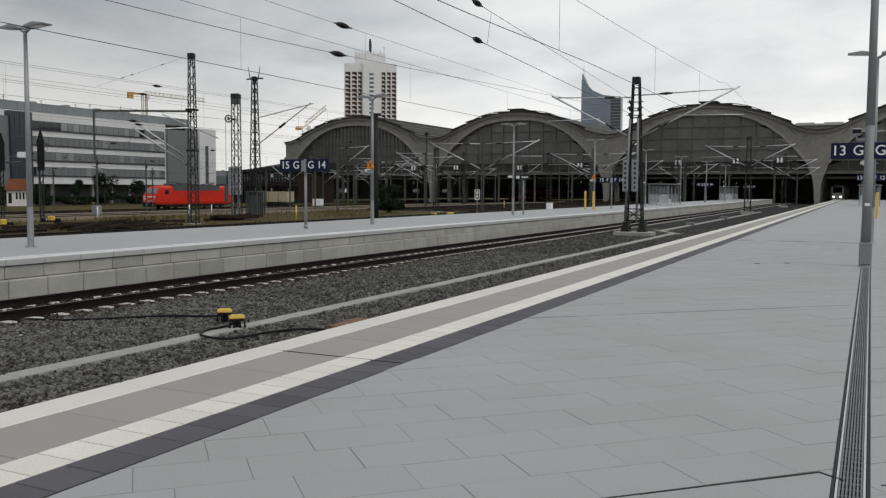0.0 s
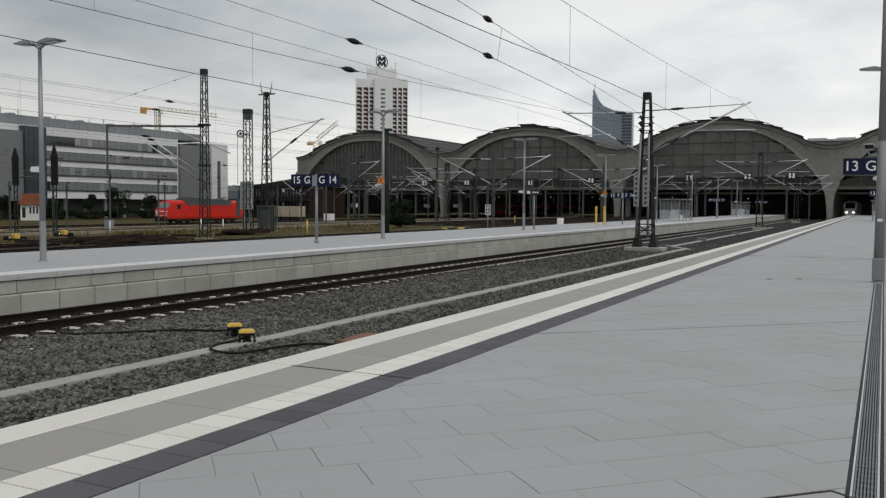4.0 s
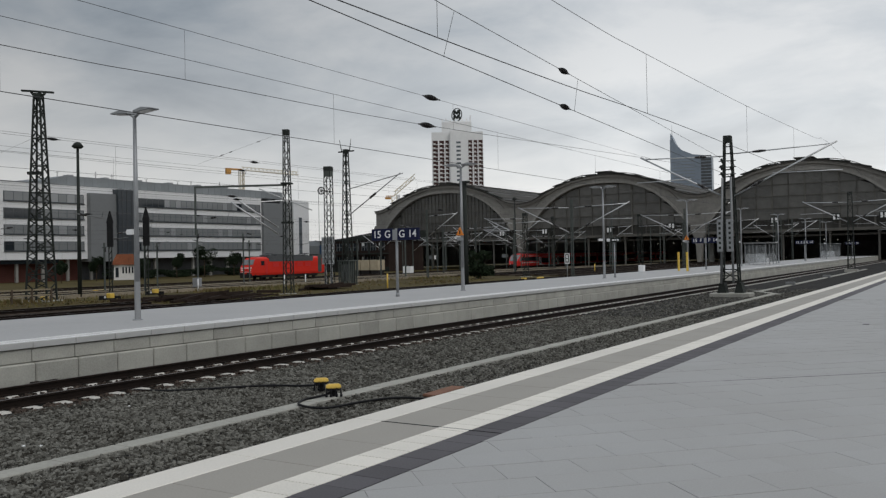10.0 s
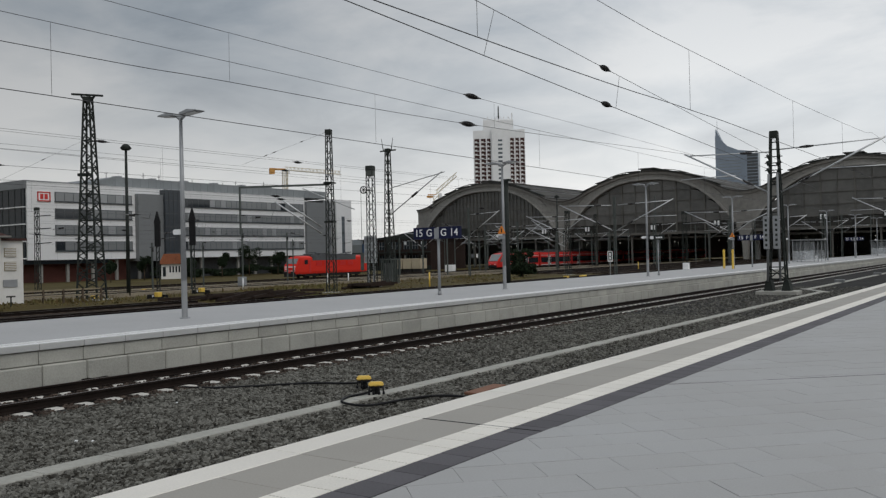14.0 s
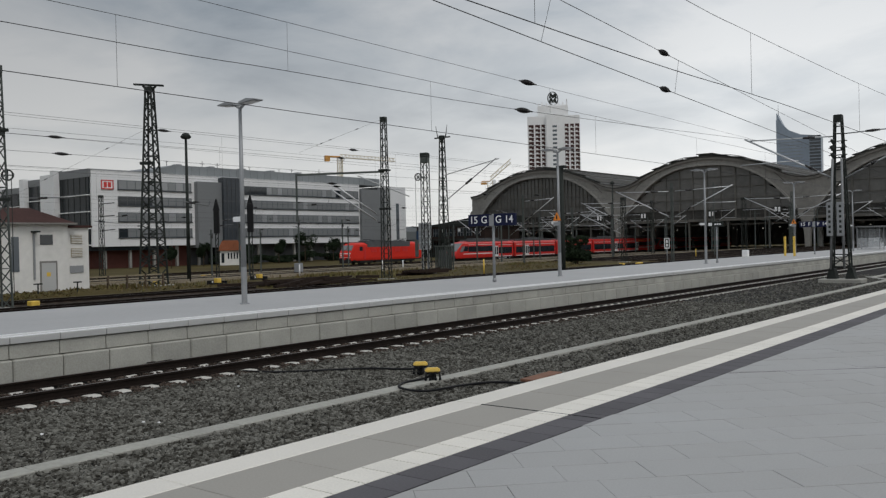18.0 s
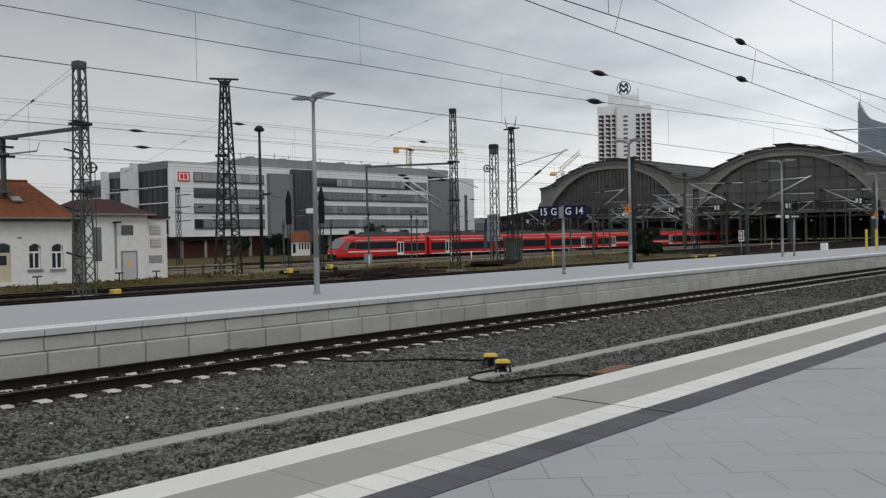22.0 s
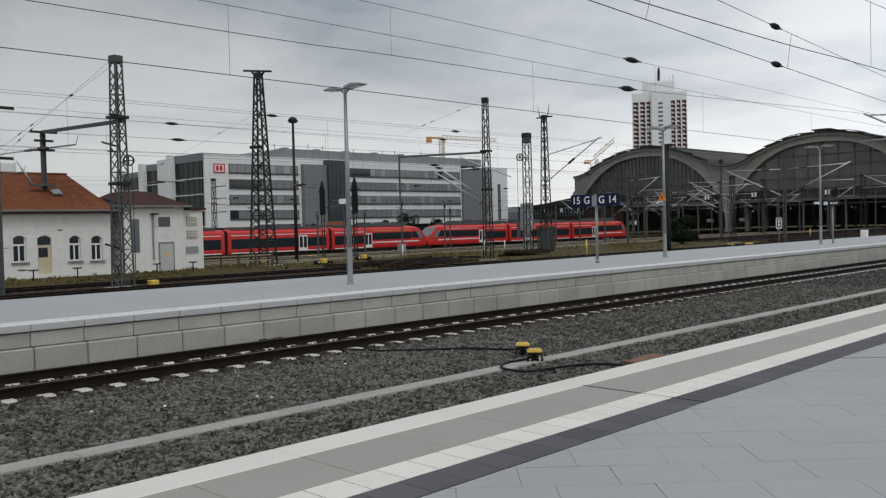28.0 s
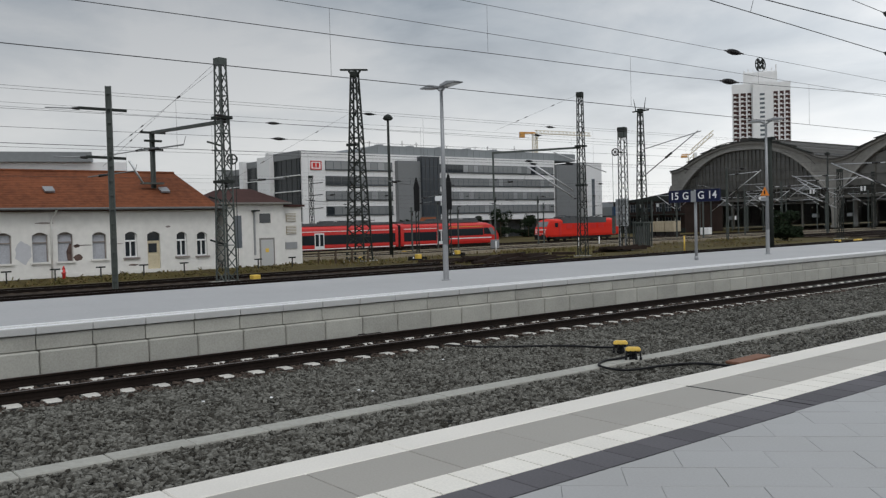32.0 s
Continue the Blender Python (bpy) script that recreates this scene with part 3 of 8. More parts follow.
for n, cx in enumerate(CENTRES):
    arch_shell(cx, "arch", 22.6, lambda u: max(shed_inner(u), 6.0), shed_outer, -0.6, 1.2, M_HALL)
    steps = [-22.6 + 45.2 * i / 40 for i in range(41)]
    along(cx, "moulding", lambda u: shed_outer(u) - 0.25, steps, -0.75, 0.7, 0.5, M_HALL)
    along(cx, "arch_rim", lambda u: shed_inner(u) + 0.35, [-20.5 + 41 * i / 36 for i in range(37)], -0.72, 0.5, 0.5, M_HALL_RIM)
    # joint lines in the wall beside the arch
    for s in (-1, 1):
        along(cx, "joint_line", lambda u: shed_inner(u) + 2.3 + 0.05 * abs(u), [s * (4.0 + 14.2 * i / 14) for i in range(15)], -0.63, 0.10, 0.16, M_HALL_BAR)
    along(cx, "roof_edge", lambda u: shed_outer(u) + 0.12, steps, -0.8, 1.3, 0.2, M_HALL_ROOF)
    # roof
    bm = bmesh.new()
    vr = [[bm.verts.new((cx + u, y, shed_outer(u) - 0.05)) for u in steps] for y in (0.2, 14, 118)]
    for i in range(40):
        bm.faces.new((vr[0][i], vr[0][i + 1], vr[1][i + 1], vr[1][i]))
        if i not in (9, 10, 29, 30):  # unseen gaps, added to let daylight into the hall
            bm.faces.new((vr[1][i], vr[1][i + 1], vr[2][i + 1], vr[2][i]))
    part("roof", bm, M_HALL_ROOF, shed)
    # long roof lights stacked like low steps up the bow, pale glazed fronts
    for k, (u0, u1) in enumerate(((13.2, 17.0), (9.2, 12.9), (5.2, 8.9), (1.7, 4.9))):
        for s in (-1, 1):
            bm = bmesh.new()
            top0, top1 = shed_outer(u1) + 0.62, shed_outer(u0) + 0.36
            prism(bm, [(cx + s * u1, shed_outer(u1) - 0.2), (cx + s * u1, top0), (cx + s * u0, top1), (cx + s * u0, shed_outer(u0) - 0.3)][::s], "y", 0.5, 117)
            light = part("roof_light", bm, M_HALL_ROOF, shed)
            bm = bmesh.new()
            x = cx + s * (u1 + 0.03)
            box(bm, x - 0.05, 1.0, shed_outer(u1) + 0.12, x + 0.05, 116, top0 - 0.12)
            part("glazed_front", bm, M_ROOF_LIGHT, light, "pale glazed strip")
            bm = bmesh.new()
            bar(bm, (cx + s * (u1 + 0.2), -0.5, top0), (cx + s * (u0 - 0.1), -0.5, top1), 1.6, 0.14)
            part("cornice", bm, M_MAST, light)
    # capped lantern on the ridge
    bm = bmesh.new()
    box(bm, cx - 1.5, -0.6, 21.8, cx + 1.5, 117, 22.65)
    box(bm, cx - 2.0, -0.9, 22.65, cx + 2.0, 117.5, 22.85)
    part("lantern", bm, M_HALL_ROOF, shed)
    # glazed end wall in panels, the lowest row in a darker material
    edges = [-21.0 + 42.0 * i / 12 for i in range(13)]
    levels = (GLAZE, 9.7, 12.2, 14.8, 17.3, 20.5)
    for a, b in zip(edges, edges[1:]):
        for z0, z1 in zip(levels, levels[1:]):
            ua, ub = min(z1, shed_inner(a) + 0.3), min(z1, shed_inner(b) + 0.3)
            if max(ua, ub) <= z0 + 0.2:
                continue
            ua, ub = max(ua, z0 + 0.01), max(ub, z0 + 0.01)
            bm = bmesh.new()
            d = random.uniform(-0.03, 0.03)
            prism(bm, [(cx + a, z0), (cx + b, z0), (cx + b, ub), (cx + a, ua)], "y", 0.30 + d, 0.36 + d)
            part("glass_panel", bm, M_HALL_GLASS_LOW if z0 < 9 else M_HALL_GLASS, shed)
    for k in range(-17, 18):
        u = k * 40.4 / 36
        if shed_inner(u) > GLAZE + 0.6 and (k % 3 == 0 or n == 0):
            bm = bmesh.new()
            bar(bm, (cx + u, 0.15, GLAZE), (cx + u, 0.15, shed_inner(u)), 0.34 if k % 6 == 0 else 0.12 if k % 3 == 0 else 0.07, 0.25, (0, 1, 0))
            part("glazing_bar", bm, M_HALL_BAR, shed)
    for z in (GLAZE, 9.7, 12.2, 14.8, 17.3):
        w = 22.4 * max(0.0, (19.9 - z) / 13.8) ** (1 / 2.6) - 0.1
        bm = bmesh.new()
        bar(bm, (cx - w, 0.1, z), (cx + w, 0.1, z), 0.25, 0.6 if z < 9 else 0.14)
        part("glazing_bar", bm, M_HALL_BAR, shed)
    # second beam and pairs of columns under the glazing
    boxpart("tie_beam", (cx - 21, 2.4, 5.9, cx + 21, 2.8, 6.3), M_HALL_BAR, shed)
    for k in (-3, -1, 1, 3):
        bm = bmesh.new()
        bar(bm, (cx + k * 4.7, 0.9, 0), (cx + k * 4.7, 0.9, GLAZE), 0.36, 0.4, (0, 1, 0))
        bar(bm, (cx + k * 4.7, 0.9, GLAZE - 0.8), (cx + k * 4.7, 0.9, GLAZE), 0.7, 0.6, (0, 1, 0))
        part("end_column", bm, M_HALL_BAR, shed)
for k in range(len(CENTRES) + 1):
    x = CENTRES[0] - SPAN / 2 + SPAN * k
    bm = bmesh.new()
    prism(bm, [(x - 0.42, 0), (x + 0.42, 0), (x + 0.66, 4), (x + 1.05, 6.2), (x + 1.9, 8.2), (x + 0.4, 12.0), (x - 0.4, 12.0), (x - 1.9, 8.2), (x - 1.05, 6.2), (x - 0.66, 4)], "y", -0.66, 0.9)
    part("pillar", bm, M_HALL, shed)
    boxpart("pillar_foot", (x - 0.7, -0.9, 0, x + 0.7, 1.1, 0.6), M_HALL, shed)
x0, x1 = CENTRES[0] - SPAN / 2, CENTRES[-1] + SPAN / 2
# outer sides: columns with open bays, glazing above
for x in (x0, x1):
    boxpart("side_wall", (x - 0.3, 0.5, 0, x + 0.3, 118, 2.2), M_HALL_DARK, shed)
    for j in range(19):
        boxpart("side_infill", (x - 0.15, 2.2 + 6.0 * j, 2.2 if j % 4 else 3.4, x + 0.15, 7.2 + 6.0 * j, 8.6), M_HALL_DARK, shed)
    boxpart("side_frieze", (x - 0.3, 0.5, 8.6, x + 0.3, 118, 16.1), M_HALL, shed)
    for j in range(20):
        boxpart("side_column", (x - 0.35, 1.2 + 6.0 * j, 1.2, x + 0.35, 2.2 + 6.0 * j, 8.6), M_HALL, shed)
boxpart("rear_wall", (x0, 117, 0, x1, 118, 16.2), M_HALL_DARK, shed)
for k in range(1, len(CENTRES)):
    x = x0 + SPAN * k
    for j in range(1, 11):
        bm = bmesh.new()
        bar(bm, (x, 10.5 * j, 0), (x, 10.5 * j, 15.8), 0.9, 0.9, (0, 1, 0))
        part("inner_column", bm, M_HALL_DARK, shed)
# hall lamps that hang in rows under the bows
for n, cx in enumerate(CENTRES[:4]):
    for i in range(3):
        for u in (-12.5, 2.0, 13.0):
            bm = bmesh.new()
            tube(bm, (cx + u, 12 + 22 * i, 5.4), (cx + u, 12 + 22 * i, shed_inner(u)), 0.02, n=5)
            tube(bm, (cx + u, 12 + 22 * i, 5.3), (cx + u, 12 + 22 * i, 5.42), 0.16, 0.10, 8)
            lamp = part("hall_lamp", bm, M_MAST, shed)
            bm = bmesh.new()
            tube(bm, (cx + u, 12 + 22 * i, 5.22), (cx + u, 12 + 22 * i, 5.3), 0.09, 0.09, 8)
            part("bulb", bm, M_HALL_LAMP, lamp, "small lit bulb")

# the cross hall behind the sheds
concourse = empty("concourse", pose(0, 322, -1.5), "long pale flat-roofed hall behind the train sheds", "building")
boxpart("wall", (-62, 0, 0, 70, 26, 25.6), M_HALL, concourse)
boxpart("roof_slab", (-63, -0.8, 25.6, 71, 27, 26.2), M_CAP, concourse, "pale roof edge")
for k in range(14):
    boxpart("skylight", (-58 + k * 9, 2, 26.2, -52 + k * 9, 20, 26.8), M_CAP, concourse)

# ---- towers and cranes over the town ----
def aim(azimuth, distance, z=0.0):
    """A place by its bearing to the left of the tracks."""
    return Vector((-math.sin(radians(azimuth)) * distance, math.cos(radians(azimuth)) * distance, z))


def residential_tower():
    """White high-rise with columns of dark red loggias and a sign on its roof."""
    t = empty("high_rise", Matrix.Translation(aim(30.62, 655, -1.5)) @ pose(0, 0, 0, 0, 0, 31), "white residential high-rise with dark red loggias and roof sign", "high-rise")
    bm = bmesh.new()
    box(bm, -19.2, -9, 0, 19.2, 14, 95.5)
    box(bm, -5.4, -11.5, 0, 7.4, -9, 96.4)
    part("body", bm, M_TOWER, t)
    bm = bmesh.new()
    box(bm, -11.5, -8, 95.5, 10.8, 12, 103)
    box(bm, -10.5, -6, 103, 9.5, 10, 104)
    for x, top in ((-11.3, 105.5), (-8.6, 106.2), (-5.5, 105.4), (3.4, 105.8), (6.8, 106.0), (9.6, 108.4)):
        box(bm, x, -5, 103, x + 0.9, -4.1, top)
    for a, b in (((-3.4, 104), (0, 107.5)), ((3.4, 104), (0, 107.5))):
        bar(bm, (a[0], -1, a[1]), (b[0], -1, b[1]), 0.4)
    part("penthouse", bm, M_TOWER, t)
    bm = bmesh.new()
    box(bm, -0.5, -1, 100, 0.5, 0, 105)
    part("sign_post", bm, M_STEEL, t)
    for x0, x1, y in ((-18.3, -14.6, -9), (-13.4, -9.9, -9), (-8.9, -6.3, -9), (-0.8, 2.4, -11.5), (8.2, 11.0, -9), (12.2, 14.8, -9), (15.8, 18.8, -9)):
        pale = y < -10
        for f in range(27):
            z = 6 + f * 3.1
            if z > 89 and not pale:
                continue
            bm = bmesh.new()
            box(bm, x0, y - 0.08, z, x1, y + 0.4, z + (1.5 if pale else 2.6))
            part("window" if pale else "loggia", bm, M_GLASS_PALE if pale else M_LOGGIA, t)
            if not pale:
                bm = bmesh.new()
                box(bm, x0 + 0.2, y - 0.5, z - 0.1, x1 * 0.55 + x0 * 0.45, y - 0.04, z + 0.75)
                part("balcony", bm, M_TOWER, t)
    return t


high_rise = residential_tower()
# the turning double letter on the roof: a ring that holds a broad M above another
roof_sign = empty("roof_sign", Matrix.Translation(high_rise.matrix_basis @ Vector((0, -1, 109.5))), "round rotating double letter M sign on the tower roof", "rooftop sign")
bm = bmesh.new()
for k in range(28):
    a, b = 2 * math.pi * k / 28, 2 * math.pi * (k + 1) / 28
    bar(bm, (4.9 * math.cos(a), 0, 4.9 * math.sin(a)), (4.9 * math.cos(b), 0, 4.9 * math.sin(b)), 0.5, 0.6, (0, 1, 0))
part("ring", bm, M_MAST, roof_sign)
bm = bmesh.new()
for z in (-3.2, 0.3):
    for a, b in (((-3.0, 0), (-2.0, 3.4)), ((-2.0, 3.4), (0, 0.6)), ((0, 0.6), (2.0, 3.4)), ((2.0, 3.4), (3.0, 0))):
        bar(bm, (a[0], 0, z + a[1] - 0.2), (b[0], 0, z + b[1] - 0.2), 1.25, 0.9, (0, 1, 0))
part("letters", bm, M_MAST, roof_sign)

# office tower with a sloping crest
city = empty("office_tower", Matrix.Translation(aim(15.55, 1110, -1.5)) @ pose(0, 0, 0, 0, 0, 10), "slate grey office tower with a sloping pointed crest", "office tower")
bm = bmesh.new()
prism(bm, [(-24, 0), (24, 0), (24, 118), (2, 121), (-11, 127), (-18, 135), (-24, 148)], "y", -14, 14)
part("body", bm, M_CITY, city)
for k in range(30):
    boxpart("window_band", (10, -14.3, 6 + k * 3.8, 23.5, -13.9, 8.7 + k * 3.8), M_OFFICE_DARK, city)
    boxpart("floor_line", (-21, -14.15, 6 + k * 3.8, 4, -13.9, 6.5 + k * 3.8), M_OFFICE_GREY, city)
bm = bmesh.new()
box(bm, 7.0, -14.8, 10, 11.5, -14, 117)
part("fin", bm, M_CITY, city)
bm = bmesh.new()
box(bm, -24.5, -14.6, 0, -21.5, -13.5, 140)
part("fin", bm, M_CITY, city)
bm = bmesh.new()
tube(bm, (-23.5, 0, 146), (-23.5, 0, 160), 0.4, 0.15)
part("mast", bm, M_STEEL, city)


def crane(azimuth, distance, top, jib_turn, jib, lift, rear=5.0):
    c = empty("tower_crane", Matrix.Translation(aim(azimuth, distance, -1.5)) @ pose(0, 0, 0, 0, 0, azimuth + jib_turn), "yellow tower crane over the roofs", "crane")
    bm = bmesh.new()
    for x, y in ((-0.9, -0.9), (0.9, -0.9), (0.9, 0.9), (-0.9, 0.9)):
        bar(bm, (x, y, 0), (x, y, top), 0.35)
    for k in range(int(top / 2)):
        bar(bm, (-0.9, -0.9, 2 * k), (0.9, -0.9, 2 * k + 2), 0.2)
        bar(bm, (0.9, 0.9, 2 * k), (0.9, -0.9, 2 * k + 2), 0.2)
    part("tower", bm, M_CRANE_PALE, c)
    bm = bmesh.new()
    up = math.tan(radians(lift))
    for k in range(int(jib / 2)):
        x = 2 * k
        bar(bm, (x, -0.6, top + x * up), (x + 2, -0.6, top + (x + 2) * up), 0.28)
        bar(bm, (x, 0.6, top + x * up), (x + 2, 0.6, top + (x + 2) * up), 0.28)
        bar(bm, (x, 0, top + 1.5 + x * up), (x + 2, 0, top + 1.5 + (x + 2) * up), 0.28)
        bar(bm, (x, -0.6, top + x * up), (x + 1, 0, top + 1.5 + (x + 1) * up), 0.18)
        bar(bm, (x + 1, 0, top + 1.5 + (x + 1) * up), (x + 2, 0.6, top + (x + 2) * up), 0.18)
    part("jib", bm, M_CRANE_PALE, c)
    bm = bmesh.new()
    box(bm, -rear, -0.6, top - 0.2, 0, 0.6, top + 0.3 + 0.12 * (rear - 5))
    box(bm, -rear - 0.3, -0.8, top - 1.6 - 0.2 * (rear - 5), -rear + 2.0, 0.8, top + 0.25 * (rear - 5))
    part("counterweight", bm, M_CRANE, c)
    bm = bmesh.new()
    box(bm, 0.8, -0.8, top - 1.8, 2.2, 0.8, top + 0.4)
    part("cab", bm, M_WHITE, c)
    return c


crane(44.7, 420, 45.6, 25, 30, -2, 7.5)
crane(34.85, 330, 26.4, 0, 9, 40, 3.2)


# ---- the white office building ----
def office():
    """Long white office block along the yard: bands of windows, grey stair block, dark glazed tower, roof storey."""
    o = empty("office_building", pose(-159, 91.6, -1.5), "long white office building with window bands and grey stair blocks", "office building")
    H = 19.2
    boxpart("wall", (-20, 0, 4.0, 0, 76, H), M_OFFICE, o)
    boxpart("base", (-20, 4.0, -0.6, -3.2, 24, 4.0), M_BRICK_BASE, o, "dark red brick base")
    # beyond the brick the dark grey stands in for shade below the overhang
    boxpart("undercroft", (-20, 24, -0.6, -3.8, 94, 4.0), M_TRAIN_GREY, o, "recessed ground floor, coloured dark for the overhang shade")
    for k in range(16):
        boxpart("support", (-1.4, 3.0 + 5.6 * k, -0.6, -0.9, 3.5 + 5.6 * k, 4.0), M_HALL_RIM, o)
    bm = bmesh.new()
    prism(bm, [(15.0, H), (15.4, H + 0.9), (20.0, H + 2.1), (85.4, H + 2.0), (85.4, H)], "x", -18, -1.3)
    roof = part("roof", bm, M_OFFICE_ROOF, o, "blue grey roof storey")
    for k in range(32):
        y = 20.3 + 2.04 * k
        boxpart("roof_panel", (-1.32, y, H + 0.12, -1.22, y + 1.98, H + 1.9 - 0.001 * k), M_OFFICE_ROOF, roof)
    for k in range(1, 13):
        if not 3 < k < 6:
            boxpart("cladding_seam", (-0.02, 6.0 * k, 4.05, 0.012, 6.0 * k + 0.05, H - 0.05), M_SEAM, o)
    for z in (8.25, 11.5, 14.75, 17.9):
        for y0, y1 in ((0.3, 23.9), (35.6, 75.8)):
            boxpart("cladding_seam", (-0.02, y0, z, 0.010, y1, z + 0.05), M_SEAM, o)
    for k in range(7):
        bm = bmesh.new()
        y = 22 + 7.7 * k + 2.0 * math.sin(k * 2.1)
        bar(bm, (-7, y, H + 2.0), (-7, y, H + 3.6 + 0.5 * math.sin(k * 1.3)), 0.10)
        bar(bm, (-7, y - 0.5, H + 3.3), (-7, y + 0.5, H + 3.4), 0.07)
        part("roof_aerial", bm, M_STEEL_DULL, o)
    for k in range(6):
        boxpart("roof_unit", (-8, 24 + 9 * k, H + 2.0, -6, 25.2 + 9 * k, H + 2.9), M_STEEL, o)
    for row, z in enumerate((5.8, 9.05, 12.3, 15.55)):
        for y0, y1, n in ((5.8, 23.1, 9), (36.1, 75.4, 24)):
            band = boxpart("window_band", (-0.1, y0 - 0.15, z - 0.08, 0.06, y1 + 0.15, z + 1.84), M_FRAME, o)
            w = (y1 - y0) / n
            for i in range(n):
                pane = M_GLASS if (i * 7 + row * 5) % 37 < 1 or (n < 10 and row == 2 and i in (0, 1, 2, 3)) or (n > 20 and row == 3 and i < 5) else M_PANE_LIGHT if (i * 5 + row * 3) % 11 < 2 else M_PANE
                boxpart("pane", (0.0, y0 + i * w + 0.07, z + 0.06, 0.10, y0 + (i + 1) * w - 0.07, z + 1.72), pane, band)
            boxpart("band_sill", (0.0, y0 - 0.2, z - 0.22, 0.22, y1 + 0.2, z - 0.04), M_OFFICE_DARK, o)
    boxpart("stair_block", (-4, 24.0, 3.4, 1.2, 30.4, 17.8), M_OFFICE_GREY, o)
    tower = boxpart("glazed_tower", (-4, 30.4, 0, 1.9, 35.5, 18.9), M_OFFICE_DARK, o)
    for k in range(6):
        boxpart("floor_edge", (-3, 30.3, 2 + k * 2.9, 1.95, 35.55, 2.2 + k * 2.9), M_TRAIN_GREY, tower)
    for k in range(4):
        boxpart("mullion", (1.88, 31.3 + k * 1.2, 0.5, 2.02, 31.40 + k * 1.2, 18.6), M_TRAIN_GREY, tower)
    # the end that looks away from the shed: glazed blocks between white walls
    for x0, x1, y0, top, wall in ((-11.4, -0.45, -0.35, 19.4, 1.5), (-50.0, -34.0, 12.5, 20.6, 2.2), (-86.0, -68.0, 23.0, 20.8, 2.4)):
        g = boxpart("glazed_end", (x0, y0, 3.2, x1, y0 + 18, top - 1.6), M_END_GLASS, o)
        boxpart("attic", (x0, y0 - 0.1, top - 1.6, x1 + 0.3, y0 + 18, top), M_OFFICE_GREY, o, "dark attic band")
        for f in range(1, 5):
            boxpart("floor_edge", (x0 - 0.2, y0 - 0.35, top - 1.95 - f * 3.3, x1 + 0.1, y0 + 0.4, top - 1.75 - f * 3.3), M_OFFICE, g)
        for f in range(5):
            boxpart("mullion", (x0 + 1.0 + f * (x1 - x0 - 2) / 4, y0 - 0.06, 3.2, x0 + 1.12 + f * (x1 - x0 - 2) / 4, y0 + 0.1, top - 1.6), M_MAST, g)
        boxpart("end_wall", (x0 - wall, y0 - 1.2, 2.5, x0, y0 + 18, top + 0.3), M_OFFICE, o)
    boxpart("link_wall", (-40, 14, 0, -14, 40, 14.0), M_OFFICE, o)
    # blocks at the shed end
    boxpart("grey_block", (-6, 76.0, 2.6, 0.8, 85.4, 18.0), M_OFFICE_GREY, o)
    boxpart("grey_wall", (-18, 85.4, 0, -2.0, 88.0, 19.0), M_OFFICE_GREY, o)
    boxpart("end_wing", (-14, 88.0, 0, 0.4, 94.4, 19.0), M_OFFICE, o)
    wing = boxpart("stair_window", (0.3, 90.2, 4.4, 0.46, 91.4, 14.5), M_GLASS_PALE, o)
    for k in range(6):
        boxpart("glazing_bar", (0.4, 90.2, 5.6 + k * 1.5, 0.5, 91.4, 5.75 + k * 1.5), M_OFFICE_GREY, wing)
    # white sign with a red frame, its mark as plain strokes
    sign = boxpart("company_sign", (0.0, 2.0, 15.4, 0.14, 4.7, 17.3), M_WHITE, o, "white sign with a red frame")
    bm = bmesh.new()
    for y0, z0, y1, z1 in ((2.0, 15.4, 4.7, 15.62), (2.0, 17.08, 4.7, 17.3), (2.0, 15.4, 2.22, 17.3), (4.48, 15.4, 4.7, 17.3), (2.58, 15.85, 3.22, 16.85), (3.48, 15.85, 4.12, 16.85)):
        box(bm, 0.12, y0, z0, 0.22, y1, z1)
    part("frame", bm, M_RED, sign)
    return o


office()

# ---- trains ----
def wheelset_pair(parent, y, x_side=1.42):
    """A bogie seen from its side: frame and two wheels."""
    bm = bmesh.new()
    box(bm, -1.3, y - 1.7, 0.35, 1.3, y + 1.7, 0.75)
    for s in (-1, 1):
        box(bm, s * 1.05 - 0.1, y - 1.9, 0.3, s * 1.05 + 0.1, y + 1.9, 0.7)
    bogie = part("bogie", bm, M_UNDER, parent)
    for dy in (-1.2, 1.2):
        bm = bmesh.new()
        tube(bm, (0.70, y + dy, 0.46), (0.84, y + dy, 0.46), 0.46, n=18)
        tube(bm, (-0.84, y + dy, 0.46), (-0.70, y + dy, 0.46), 0.46, n=18)
        tube(bm, (-0.8, y + dy, 0.46), (0.8, y + dy, 0.46), 0.09, n=8)
        part("wheelset", bm, M_UNDER, bogie)
    return bogie


def section(points, rows, bm, close=True):
    """Skin cross-sections, each a list of (x, z) at its y."""
    rings = [[bm.verts.new((x, y, z)) for x, z in ring] for y, ring in rows]
    n = len(rings[0])
    for a, b in zip(rings, rings[1:]):
        for k in range(n):
            f = bm.faces.new((a[k], a[(k + 1) % n], b[(k + 1) % n], b[k]))
    if close:
        bm.faces.new(rings[0][::-1])
        bm.faces.new(rings[-1])


def body_ring(w, z0, z1, top):
    return [(-w * 0.94, z0), (w * 0.94, z0), (w, z0 + 0.35), (w, z1 - 0.75), (w * 0.97, z1 - 0.25), (w * 0.80, z1), (w * 0.3, top), (-w * 0.3, top), (-w * 0.80, z1), (-w * 0.97, z1 - 0.25), (-w, z1 - 0.75), (-w, z0 + 0.35)]


# parked electric locomotive; its front looks along -y
loco = empty("locomotive", pose(-105.5, 107.3, ground_level(-105) + 0.2), "bright red electric locomotive with a grey roof, parked", "locomotive")
bm = bmesh.new()
